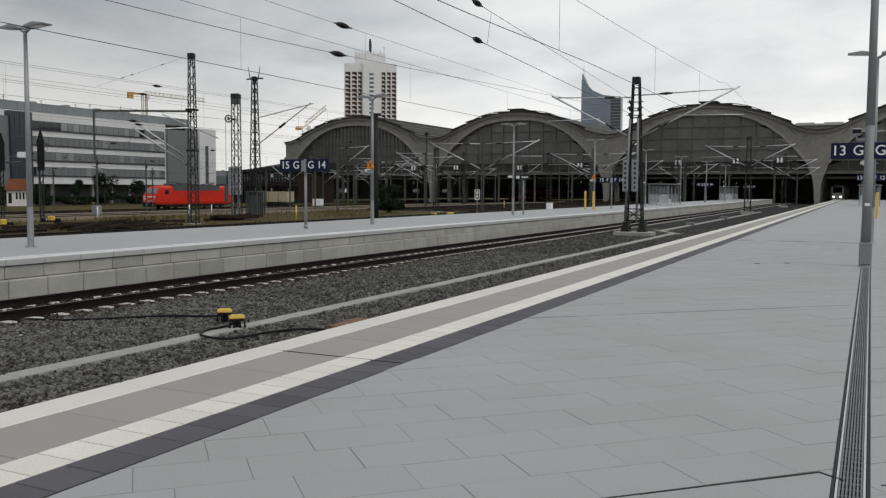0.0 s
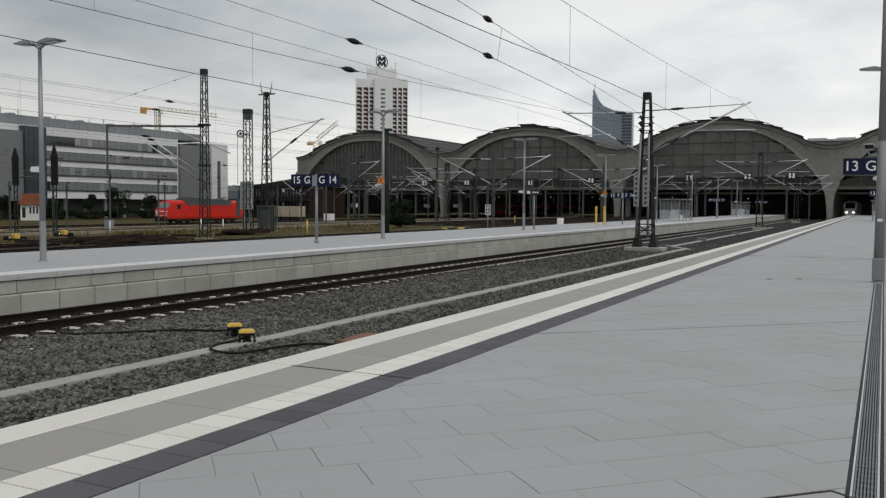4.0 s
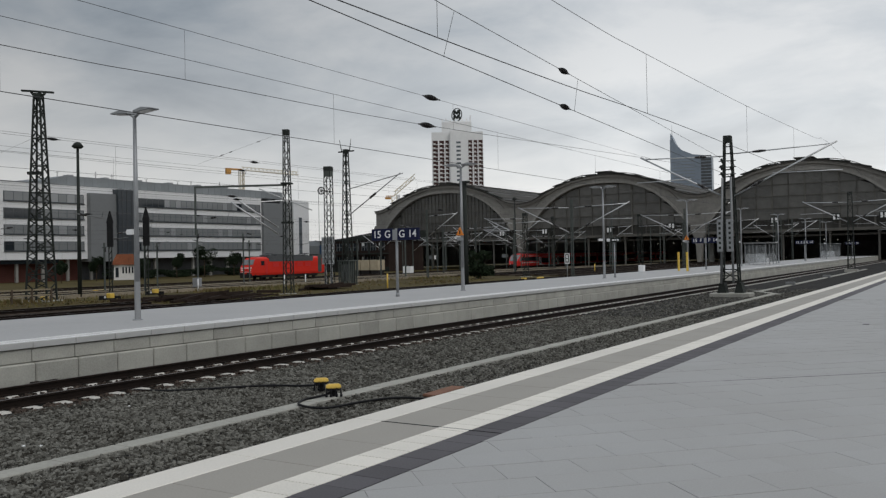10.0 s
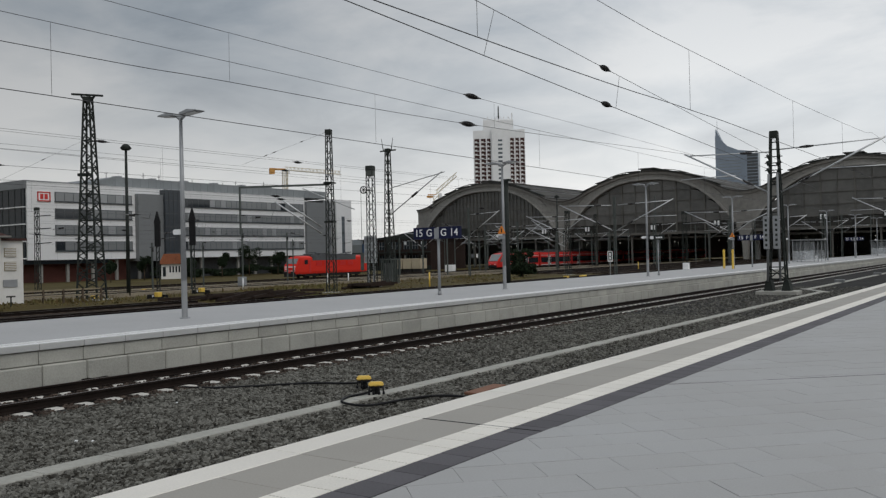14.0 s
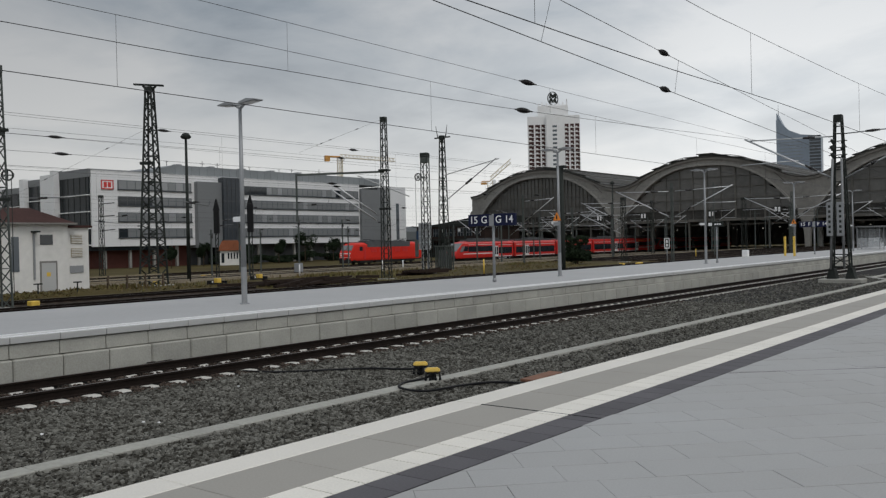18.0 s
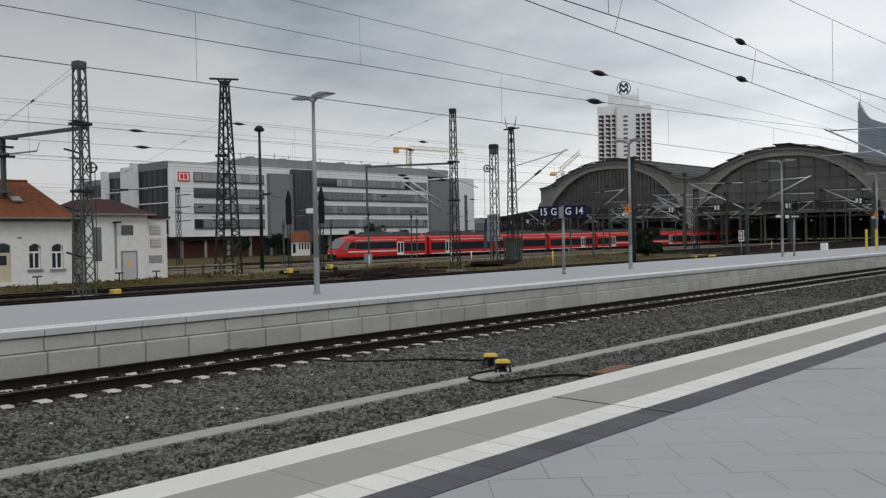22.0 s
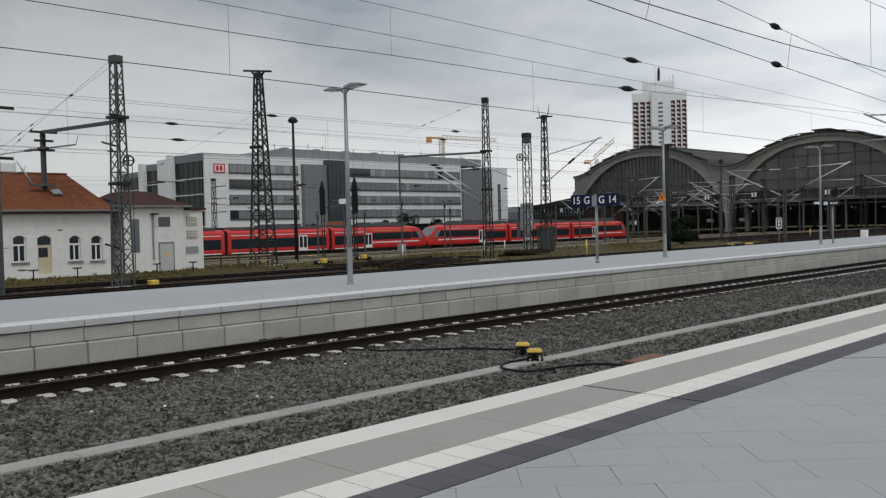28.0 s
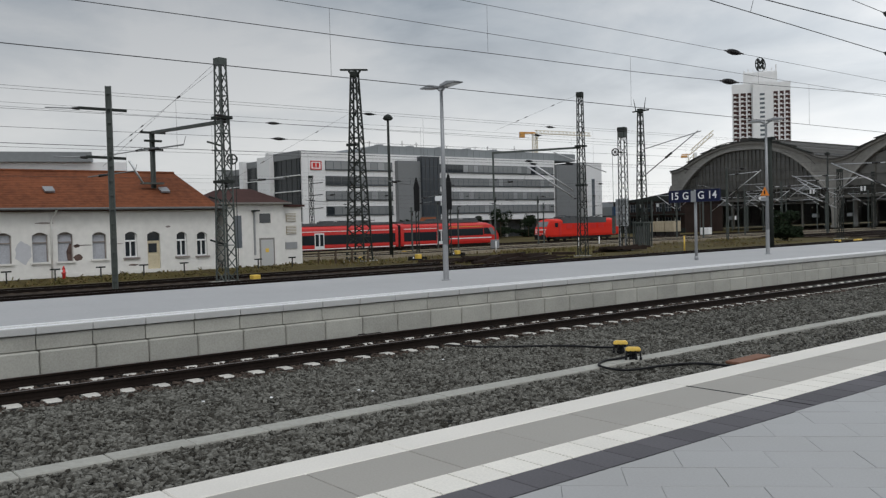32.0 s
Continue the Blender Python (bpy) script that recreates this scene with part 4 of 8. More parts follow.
LR = body_ring(1.48, 0.75, 3.72, 3.86)


def loco_end(y, s):
    """Sections of one cab: upright front, raked windscreen, rounded brow."""
    rows = ((0.0, 0.90, 1.75), (0.12, 0.94, 2.15), (0.35, 0.955, 2.45), (1.0, 0.965, 3.45), (1.35, 0.98, 3.70), (1.9, 1.0, 9.0))
    return [(y + s * d, [(x * w, min(z, top)) for x, z in LR]) for d, w, top in rows]


section(None, loco_end(0.0, 1) + loco_end(19.6, -1)[::-1], bm)
part("body", bm, M_RED_LOCO, loco)
for x0, x1 in ((-1.22, -0.06), (0.06, 1.22)):
    bm = bmesh.new()
    vs = [bm.verts.new(p) for p in ((x0, 0.36, 2.50), (x1, 0.36, 2.50), (x1 * 0.95, 0.93, 3.36), (x0 * 0.95, 0.93, 3.36))]
    bm.faces.new(vs)
    ext = bmesh.ops.extrude_face_region(bm, geom=bm.faces[:])
    bmesh.ops.translate(bm, verts=[v for v in ext["geom"] if isinstance(v, bmesh.types.BMVert)], vec=(0, -0.06, 0.05))
    part("windscreen", bm, M_SCREEN, loco)
for x in (-0.95, 0.95):
    bm = bmesh.new()
    box(bm, x - 0.2, -0.05, 1.55, x + 0.2, 0.06, 1.75)
    part("headlight", bm, M_WHITE, loco)
bm = bmesh.new()
box(bm, -1.28, -0.02, 1.28, 1.28, 0.1, 1.34)
box(bm, -1.30, 0.05, 1.86, 1.30, 0.16, 2.08)
part("front_stripe", bm, M_TRAIN_WHITE, loco)
bm = bmesh.new()
box(bm, -1.3, -0.12, 0.30, 1.3, 0.3, 0.98)
for x in (-0.87, 0.87):
    tube(bm, (x, -0.55, 1.02), (x, 0.0, 1.02), 0.2, n=10)
part("buffer_beam", bm, M_UNDER, loco)
for y0, y1 in ((2.1, 2.9),):
    for x in (-1.5, 1.44):
        boxpart("cab_window", (x, y0, 2.4, x + 0.06, y1, 3.15), M_GLASS, loco)
        boxpart("cab_door", (x + 0.01, 3.1, 0.95, x + 0.07, 3.7, 3.2), M_RED, loco)
for k in range(5):
    for x in (-1.5, 1.46):
        boxpart("air_grille", (x, 5.0 + 2.1 * k, 2.1, x + 0.05, 6.5 + 2.1 * k, 2.85), M_RED, loco)
bm = bmesh.new()
box(bm, -1.50, 4.1, 3.02, 1.50, 15.6, 3.70)
box(bm, -1.30, 3.9, 3.6, 1.30, 15.9, 3.98)
for k in range(6):
    box(bm, -1.1, 4.6 + 1.8 * k, 3.98, 1.1, 5.7 + 1.8 * k, 4.12)
for y in (4.0, 13.6):
    for s in (-1, 1):
        bar(bm, (0.7 * s, y, 4.1), (0.5 * s, y + 1.6, 4.35), 0.09)
    bar(bm, (-0.9, y + 1.6, 4.38), (0.9, y + 1.6, 4.38), 0.12)
box(bm, -0.7, 7, 4.0, 0.7, 9, 4.3)
part("roof_gear", bm, M_TRAIN_GREY, loco)
bm = bmesh.new()
box(bm, -1.36, 0.6, 0.62, 1.36, 19.0, 0.98)
box(bm, -1.3, 6.4, 0.25, 1.3, 13.2, 0.78)
part("underframe", bm, M_UNDER, loco)
for y in (4.0, 15.4):
    wheelset_pair(loco, y)


def rail_unit(name, label, cars):
    """An electric multiple unit of some cars, nose towards -y at y = 0."""
    u = empty(name, pose(0, 0, 0), label, "train", "coupled red trains")
    W = 1.46
    ring = body_ring(W, 0.45, 3.45, 3.62)
    spans = [(0.0, 19.0)]
    middle = 17.7 if cars == 3 else 16.23
    for k in range(cars - 2):
        spans.append((spans[-1][1] + 0.5, spans[-1][1] + 0.5 + middle))
    spans.append((spans[-1][1] + 0.5, spans[-1][1] + 19.5))
    door_ys = (12.4, 24.5, 44.9) if cars == 3 else (12.9, 24.2, 40.2, 64.7, 76.4)
    L = spans[-1][1]
    last = cars - 1

    def nose(y0, s):
        rows = []
        for d, wf, zt in ((0.0, 0.66, 1.20), (0.22, 0.80, 1.62), (0.7, 0.89, 2.15), (1.3, 0.94, 2.75), (2.0, 0.97, 3.22), (2.7, 0.99, 3.50), (3.5, 1.0, 9.0)):
            rows.append((y0 + s * d, [(x * wf, min(z, zt)) for x, z in ring]))
        return rows
    front, rear = nose(0.0, 1), nose(L, -1)
    for n, (a, b) in enumerate(spans):
        bm = bmesh.new()
        if n == 0:
            rows = front + [(b, ring)]
        elif n < last:
            rows = [(a, ring), (b, ring)]
        else:
            rows = [(a, ring)] + rear[::-1]
        section(None, rows, bm)
        car = part("car_body", bm, M_RED, u)
        y0 = a + (3.6 if n == 0 else 0.5)
        y1 = b - (3.6 if n == last else 0.5)
        for s in (-1, 1):
            x0, x1 = (s * W - 0.02, s * W + 0.02)
            # low floor between the outer doors, high floor towards the noses
            d0, d1 = door_ys[0], door_ys[-1]
            runs = []
            if n == 0:
                runs = [(y0, d0 - 0.85, 1.62, 2.66), (d0 + 0.85, y1, 1.10, 2.36)]
            elif n == last:
                runs = [(y0, d1 - 0.85, 1.10, 2.36), (d1 + 0.85, y1, 1.62, 2.66)]
            else:
                runs = [(y0, y1, 1.10, 2.36)]
            for r0, r1, z0, z1 in runs:
                bm = bmesh.new()
                box(bm, min(x0, x1), r0, z0, max(x0, x1), r1, z1)
                band = part("window_band", bm, M_GLASS, car, "dark window band")
                count = max(1, round((r1 - r0) / 2.1))
                for k in range(1, count):
                    yk = r0 + (r1 - r0) * k / count
                    boxpart("pillar", (min(x0, x1) - 0.004, yk - 0.05, z0 + 0.02, max(x0, x1) + 0.004, yk + 0.05, z1 - 0.02), M_BLACK, band)
                high = z0 > 1.3
                bm = bmesh.new()
                box(bm, min(x0, x1), r0 - (1.6 if high and n == 0 else 0), 1.16 if high else 0.50, max(x0, x1), r1 + (1.6 if high and n else 0), 1.32 if high else 0.62)
                part("stripe", bm, M_TRAIN_WHITE, car, "white stripe")
                bm = bmesh.new()
                box(bm, min(x0, x1), r0, 2.92 if high else 2.78, max(x0, x1), r1, 2.99 if high else 2.87)
                part("stripe", bm, M_YELLOW if high and n == last else M_TRAIN_WHITE, car, "thin stripe above the windows")
            doors = [d - a for d in door_ys if a < d < b]
            for d in doors:
                bm = bmesh.new()
                box(bm, s * W - 0.03, a + d - 0.72, 0.52, s * W + 0.03, a + d + 0.72, 2.62)
                door = part("door", bm, M_TRAIN_WHITE, car, "white double door")
                for k in (-1, 1):
                    bm = bmesh.new()
                    box(bm, s * W - 0.045, a + d + k * 0.34 - 0.25, 0.95, s * W + 0.045, a + d + k * 0.34 + 0.25, 2.46)
                    part("door_window", bm, M_GLASS, door)
        bm = bmesh.new()
        box(bm, -1.0, a + (4.2 if n == 0 else 1.0), 3.55, 1.0, b - (4.2 if n == last else 1.0), 3.92)
        box(bm, -0.8, a + 6, 3.9, 0.8, b - 6, 4.08)
        for q in range(3):
            yy = a + 6.4 + (b - a - 12) * q / 2
            box(bm, -0.9, yy, 3.9, 0.9, yy + 1.2, 4.22)
            bar(bm, (-0.7, yy + 1.2, 4.15), (0.5, yy + 2.4, 4.2), 0.08)
        part("roof_unit", bm, M_TRAIN_GREY, car, "grey roof equipment")
        bm = bmesh.new()
        box(bm, -1.25, a + 2.5, 0.22, 1.25, b - 2.5, 0.55)
        part("skirt", bm, M_UNDER, car)
    for y in [4.2] + [b + 0.25 for a, b in spans[:-1]] + [L - 4.2]:
        wheelset_pair(u, y)
    for y in [b for a, b in spans[:-1]]:
        bm = bmesh.new()
        box(bm, -1.25, y - 0.05, 0.6, 1.25, y + 0.55, 3.4)
        part("gangway", bm, M_BLACK, u)
    for s, y0 in ((1, 0.0), (-1, L)):
        for x0, x1 in ((-1.05, 1.05),):
            bm = bmesh.new()
            vs = [bm.verts.new(p) for p in ((-1.04, y0 + s * 0.34, 1.74), (1.04, y0 + s * 0.34, 1.74), (1.30, y0 + s * 1.95, 3.20), (-1.30, y0 + s * 1.95, 3.20))]
            bm.faces.new(vs)
            ext = bmesh.ops.extrude_face_region(bm, geom=bm.faces[:])
            bmesh.ops.translate(bm, verts=[v for v in ext["geom"] if isinstance(v, bmesh.types.BMVert)], vec=(0, -s * 0.08, 0.07))
            part("windscreen", bm, M_SCREEN, u, "wide pale windscreen")
        for x in (-0.62, 0.62):
            bm = bmesh.new()
            box(bm, x - 0.12, y0 - 0.03 if s > 0 else y0 - 0.12, 1.02, x + 0.12, y0 + 0.12 if s > 0 else y0 + 0.03, 1.14)
            part("headlight", bm, M_WHITE if s > 0 else M_TAIL, u)
        for sx in (-1, 1):
            bm = bmesh.new()
            prism(bm, [(y0 + s * 2.0, 1.75), (y0 + s * 3.5, 1.75), (y0 + s * 3.5, 2.72), (y0 + s * 2.6, 2.72)], "x", sx * W * 0.99 - 0.03, sx * W * 0.99 + 0.03)
            part("cab_window", bm, M_GLASS, u)
        # dark apron and grey window surround of the nose
        bm = bmesh.new()
        box(bm, -1.02, y0 - 0.06 if s > 0 else y0 - 0.5, 0.28, 1.02, y0 + 0.5 if s > 0 else y0 + 0.06, 0.86)
        bmesh.ops.bevel(bm, geom=bm.edges[:], offset=0.05, segments=1, affect="EDGES")
        part("apron", bm, M_BLACK, u)
        for sx in (-1, 1):
            bm = bmesh.new()
            prism(bm, [(y0 + s * 0.95, 1.62), (y0 + s * 1.9, 1.62), (y0 + s * 2.55, 2.70), (y0 + s * 1.75, 2.72)][::int(s * sx)], "x", sx * W * 0.955 - 0.04, sx * W * 0.955 + 0.04)
            part("side_screen", bm, M_SCREEN, u)
        bm = bmesh.new()
        box(bm, -0.35, y0 - 0.5 if s > 0 else y0, 0.55, 0.35, y0 if s > 0 else y0 + 0.5, 0.95)
        part("coupler", bm, M_UNDER, u)
    return u


train_front = rail_unit("multiple_unit", "leading red five-car electric train with dark window band", 5)
train_rear = rail_unit("multiple_unit", "trailing red three-car electric train with dark window band", 3)

# white high-speed train waiting under the shed
ice = empty("high_speed_train", pose(-5.35, 212.0, RAIL_TOP + 0.2), "white high-speed train with lit headlights under the shed", "train")
bm = bmesh.new()
hr = body_ring(1.45, 0.35, 3.5, 3.8)
section(None, [(0.0, [(x * 0.6, min(z, 1.4)) for x, z in hr]), (0.5, [(x * 0.86, min(z, 2.1)) for x, z in hr]), (1.7, [(x * 0.97, min(z, 3.3)) for x, z in hr]), (3.2, [(x, min(z, 3.75)) for x, z in hr]), (5, hr), (60, hr)], bm)
part("body", bm, M_TRAIN_WHITE, ice)
bm = bmesh.new()
vs = [bm.verts.new(p) for p in ((-1.0, 0.46, 1.95), (1.0, 0.46, 1.95), (0.92, 1.62, 3.2), (-0.92, 1.62, 3.2))]
bm.faces.new(vs)
ext = bmesh.ops.extrude_face_region(bm, geom=bm.faces[:])
bmesh.ops.translate(bm, verts=[v for v in ext["geom"] if isinstance(v, bmesh.types.BMVert)], vec=(0, -0.07, 0.06))
part("windscreen", bm, M_GLASS, ice)
for x in (-0.7, 0.7):
    bm = bmesh.new()
    box(bm, x - 0.2, -0.02, 1.0, x + 0.2, 0.6, 1.26)
    part("headlight", bm, M_HEAD, ice)
bm = bmesh.new()
box(bm, -1.3, 2, 0.1, 1.3, 60, 0.5)
part("underframe", bm, M_UNDER, ice)

# ---- paving, edge strips and drain of the platform on which one stands ----
def slab_row(name, x0, x1, y0, step, count, material, top, parent, thick=0.05, gap=0.004, bevel=0.004):
    """A row of equal slabs along y on one shared mesh."""
    bm = bmesh.new()
    box(bm, 0, gap, -thick, x1 - x0, step - gap, 0)
    bmesh.ops.bevel(bm, geom=[e for e in bm.edges if e.verts[0].co.z > -0.001 and e.verts[1].co.z > -0.001], offset=bevel, segments=1, affect="EDGES")
    me = mesh_of(name, bm, material)
    for i in range(count):
        piece(name, me, parent, pose(x0, y0 + i * step, top + random.uniform(-0.0008, 0.0008)))


SLAB_L, SLAB_H = 0.63, 0.425   # slabs laid at 45 degrees in third bond


def slab_spots(x0, x1, y0, y1):
    """Middles of the slanting slabs whose middle lies in the field."""
    r = math.sqrt(0.5)
    for k in range(-120, 40):
        v0 = -5.30 + k * SLAB_H
        off = 2.54 + 0.21 * k
        for i in range(-60, 90):
            u = off + (i + 0.5) * SLAB_L
            v = v0 + SLAB_H / 2
            x, y = (u + v) * r, (u - v) * r
            if x0 < x < x1 and y0 < y < y1:
                yield x, y


def clip_poly(poly, x_min, x_max):
    for lim, sign in ((x_min, 1), (x_max, -1)):
        out = []
        for i, a in enumerate(poly):
            b = poly[(i + 1) % len(poly)]
            ia, ib = (a[0] - lim) * sign >= 0, (b[0] - lim) * sign >= 0
            if ia:
                out.append(a)
            if ia != ib:
                t = (lim - a[0]) / (b[0] - a[0])
                out.append((lim, a[1] + t * (b[1] - a[1])))
        poly = out
        if len(poly) < 3:
            return []
    return poly


PAVE_L, PAVE_R = -3.78, 8.9
DRAIN = 0.005
DRAIN_W = 0.085
SKEW = 0.0066      # the drain runs slightly away from the edge


def lay_paving():
    """Slanting slabs, cut along the strips and along the drain; the nearest ones are pieces of their own."""
    half = Matrix.Rotation(radians(45), 2)
    corner = [half @ Vector((i * (SLAB_L / 2 - 0.0014), j * (SLAB_H / 2 - 0.0040))) for i, j in ((-1, -1), (1, -1), (1, 1), (-1, 1))]
    bm = bmesh.new()
    g, h = 0.0012, 0.0042
    box(bm, -SLAB_L / 2 + g, -SLAB_H / 2 + h, -0.05, SLAB_L / 2 - g, SLAB_H / 2 - h, 0)
    bmesh.ops.bevel(bm, geom=[e for e in bm.edges if e.verts[0].co.z > -0.001 and e.verts[1].co.z > -0.001], offset=0.0025, segments=1, affect="EDGES")
    me = mesh_of("slab", bm, M_PAVER)
    rest = bmesh.new()
    made = 0
    for x, y in slab_spots(PAVE_L - 0.5, PAVE_R + 0.4, -7.0, 30):
        reach = 0.37
        whole = PAVE_L < x - reach and not (DRAIN - DRAIN_W - reach - 0.08 < x < DRAIN + DRAIN_W + reach + 0.08) and x + reach < PAVE_R
        tilt = random.uniform(-0.0015, 0.0015)
        if whole and made < 290 and x < 2.0 and 1.2 < y < 11.5:
            made += 1
            piece("slab", me, near_platform, pose(x, y, tilt, random.uniform(-0.10, 0.10), random.uniform(-0.10, 0.10), 45))
            continue
        poly = [(x + c.x, y + c.y) for c in corner]
        fields = ((PAVE_L, DRAIN - DRAIN_W - 0.012), (DRAIN + DRAIN_W + 0.012, PAVE_R))
        for a, b in fields:
            cut = [(px + SKEW * (py - 12.8), py) for px, py in clip_poly([(px - SKEW * (py - 12.8), py) for px, py in clip_poly(poly, PAVE_L, PAVE_R)], a - 1 if a == PAVE_L else a, b)]
            if len(cut) > 2:
                prism(rest, cut, "z", -0.05, tilt)
    tagged(part("paving_slabs", rest, M_PAVER, near_platform), kind="stuff")
    for a, b in ((PAVE_L, DRAIN - 0.1), (DRAIN + 0.1, PAVE_R)):
        boxpart("paving", (a, 30.2, -0.06, b, END + 14, -0.001), M_PAVER, near_platform)
        boxpart("paving", (a, -20, -0.06, b, -6.7, -0.001), M_PAVER, near_platform)
    for a, b in ((PAVE_L, DRAIN - 0.22), (DRAIN + 0.22, PAVE_R)):
        boxpart("joint_filling", (a, -6.9, -0.055, b, 30.0, -0.007), M_JOINT, near_platform)
    slab_row("edge_stone", EDGE, -5.135, -6.98, 1.76, 33, M_EDGE, 0.002, near_platform, 0.2, 0.003, 0.01)
    boxpart("edge_stones", (EDGE, 51.1, -0.2, -5.135, END + 14, 0.0), M_EDGE, near_platform)
    slab_row("strip_slab", -5.13, -4.452, -6.98, 0.88, 56, M_STRIP, 0.0, near_platform)
    boxpart("strip", (-5.13, 42.3, -0.06, -4.452, END + 14, -0.001), M_STRIP, near_platform)
    slab_row("tactile_tile", -4.447, -4.125, -6.80, 0.30, 137, M_TACTILE, 0.003, near_platform)
    boxpart("tactile_strip", (-4.447, 34.3, -0.06, -4.125, END + 14, 0.0), M_TACTILE, near_platform)
    slab_row("dark_tile", -4.118, -3.785, -6.61, 0.33, 125, M_PAVER_DARK, 0.0, near_platform)
    boxpart("dark_strip", (-4.118, 34.66, -0.06, -3.785, END + 14, -0.001), M_PAVER_DARK, near_platform)
    # row of small studs along the joints of the tactile tiles
    bm = bmesh.new()
    for i in range(60):
        y = -0.2 + i * 0.30
        for k in range(9):
            x = -4.425 + k * 0.034
            box(bm, x, y - 0.005, -0.002, x + 0.012, y + 0.006, 0.0040)
    tagged(part("tactile_studs", bm, M_STUD, near_platform), kind="stuff")
    boxpart("edge_joint", (-3.7845, -6.6, -0.05, -3.772, 60, 0.0012), M_BLACK, near_platform, "thin black joint")
    # open expansion joints
    bm = bmesh.new()
    box(bm, -5.13, 7.085, -0.04, -3.785, 7.10, 0.0045)
    part("expansion_joint", bm, M_BLACK, near_platform, "black expansion joint")
    bm = bmesh.new()
    bar(bm, (-1.75, 3.93, -0.015), (-0.21, 5.45, -0.015), 0.016, 0.036)
    bar(bm, (-0.21, 5.45, -0.015), (-0.085, 5.36, -0.015), 0.016, 0.036)
    part("expansion_joint", bm, M_BLACK, near_platform, "black expansion joint")
    bm = bmesh.new()
    bar(bm, (-3.76, 10.27, -0.016), (-0.13, 13.62, -0.016), 0.009, 0.036)
    part("expansion_joint", bm, M_PAVER_DARK, near_platform, "thin dark expansion joint")
    bm = bmesh.new()
    bar(bm, (DRAIN + 0.1, 5.36, -0.015), (2.4, 6.2, -0.015), 0.012, 0.036)
    part("expansion_joint", bm, M_BLACK, near_platform, "black expansion joint")


# drain channel with a ribbed grating
drain = empty("drain_channel", pose(DRAIN - SKEW * 12.8, 0, 0, 0, 0, -math.degrees(SKEW)), "long slotted steel drain channel in the paving", "drain", kind="structure")
for s in (-1, 1):
    boxpart("edge_rail", (s * 0.068 - 0.006, -6.5, -0.05, s * 0.068 + 0.006, 20.5, 0.002), M_ALU, drain, "pale metal edge")
    boxpart("sealing_joint", (s * 0.086 - 0.008, -6.5, -0.05, s * 0.086 + 0.008, 20.5, 0.001), M_BLACK, drain, "black rubber joint")
for k in range(-8, 20):
    bm = bmesh.new()
    for i in range(7):
        x = -0.054 + i * 0.018
        box(bm, x - 0.005, 1.2 + k * 0.965 + 0.004, -0.03, x + 0.005, 1.2 + (k + 1) * 0.965 - 0.004, -0.002)
    for j in range(9):
        y = 1.2 + k * 0.965 + 0.05 + j * 0.108
        box(bm, -0.06, y, -0.03, 0.06, y + 0.012, -0.006)
    part("grating", bm, M_STEEL_DULL, drain)
boxpart("channel_floor", (-0.062, -6.5, -0.05, 0.062, 20.5, -0.045), M_BLACK, drain)

# two small covers in the paving
for x, y in ((-2.12, 20.5), (-1.53, 20.9)):
    c = tagged(boxpart("floor_cover", (-0.06, -0.09, -0.02, 0.06, 0.09, 0.004), M_PAVER_DARK, None, "", pose(x, y, 0)), "small dark service cover in the paving", "cover")


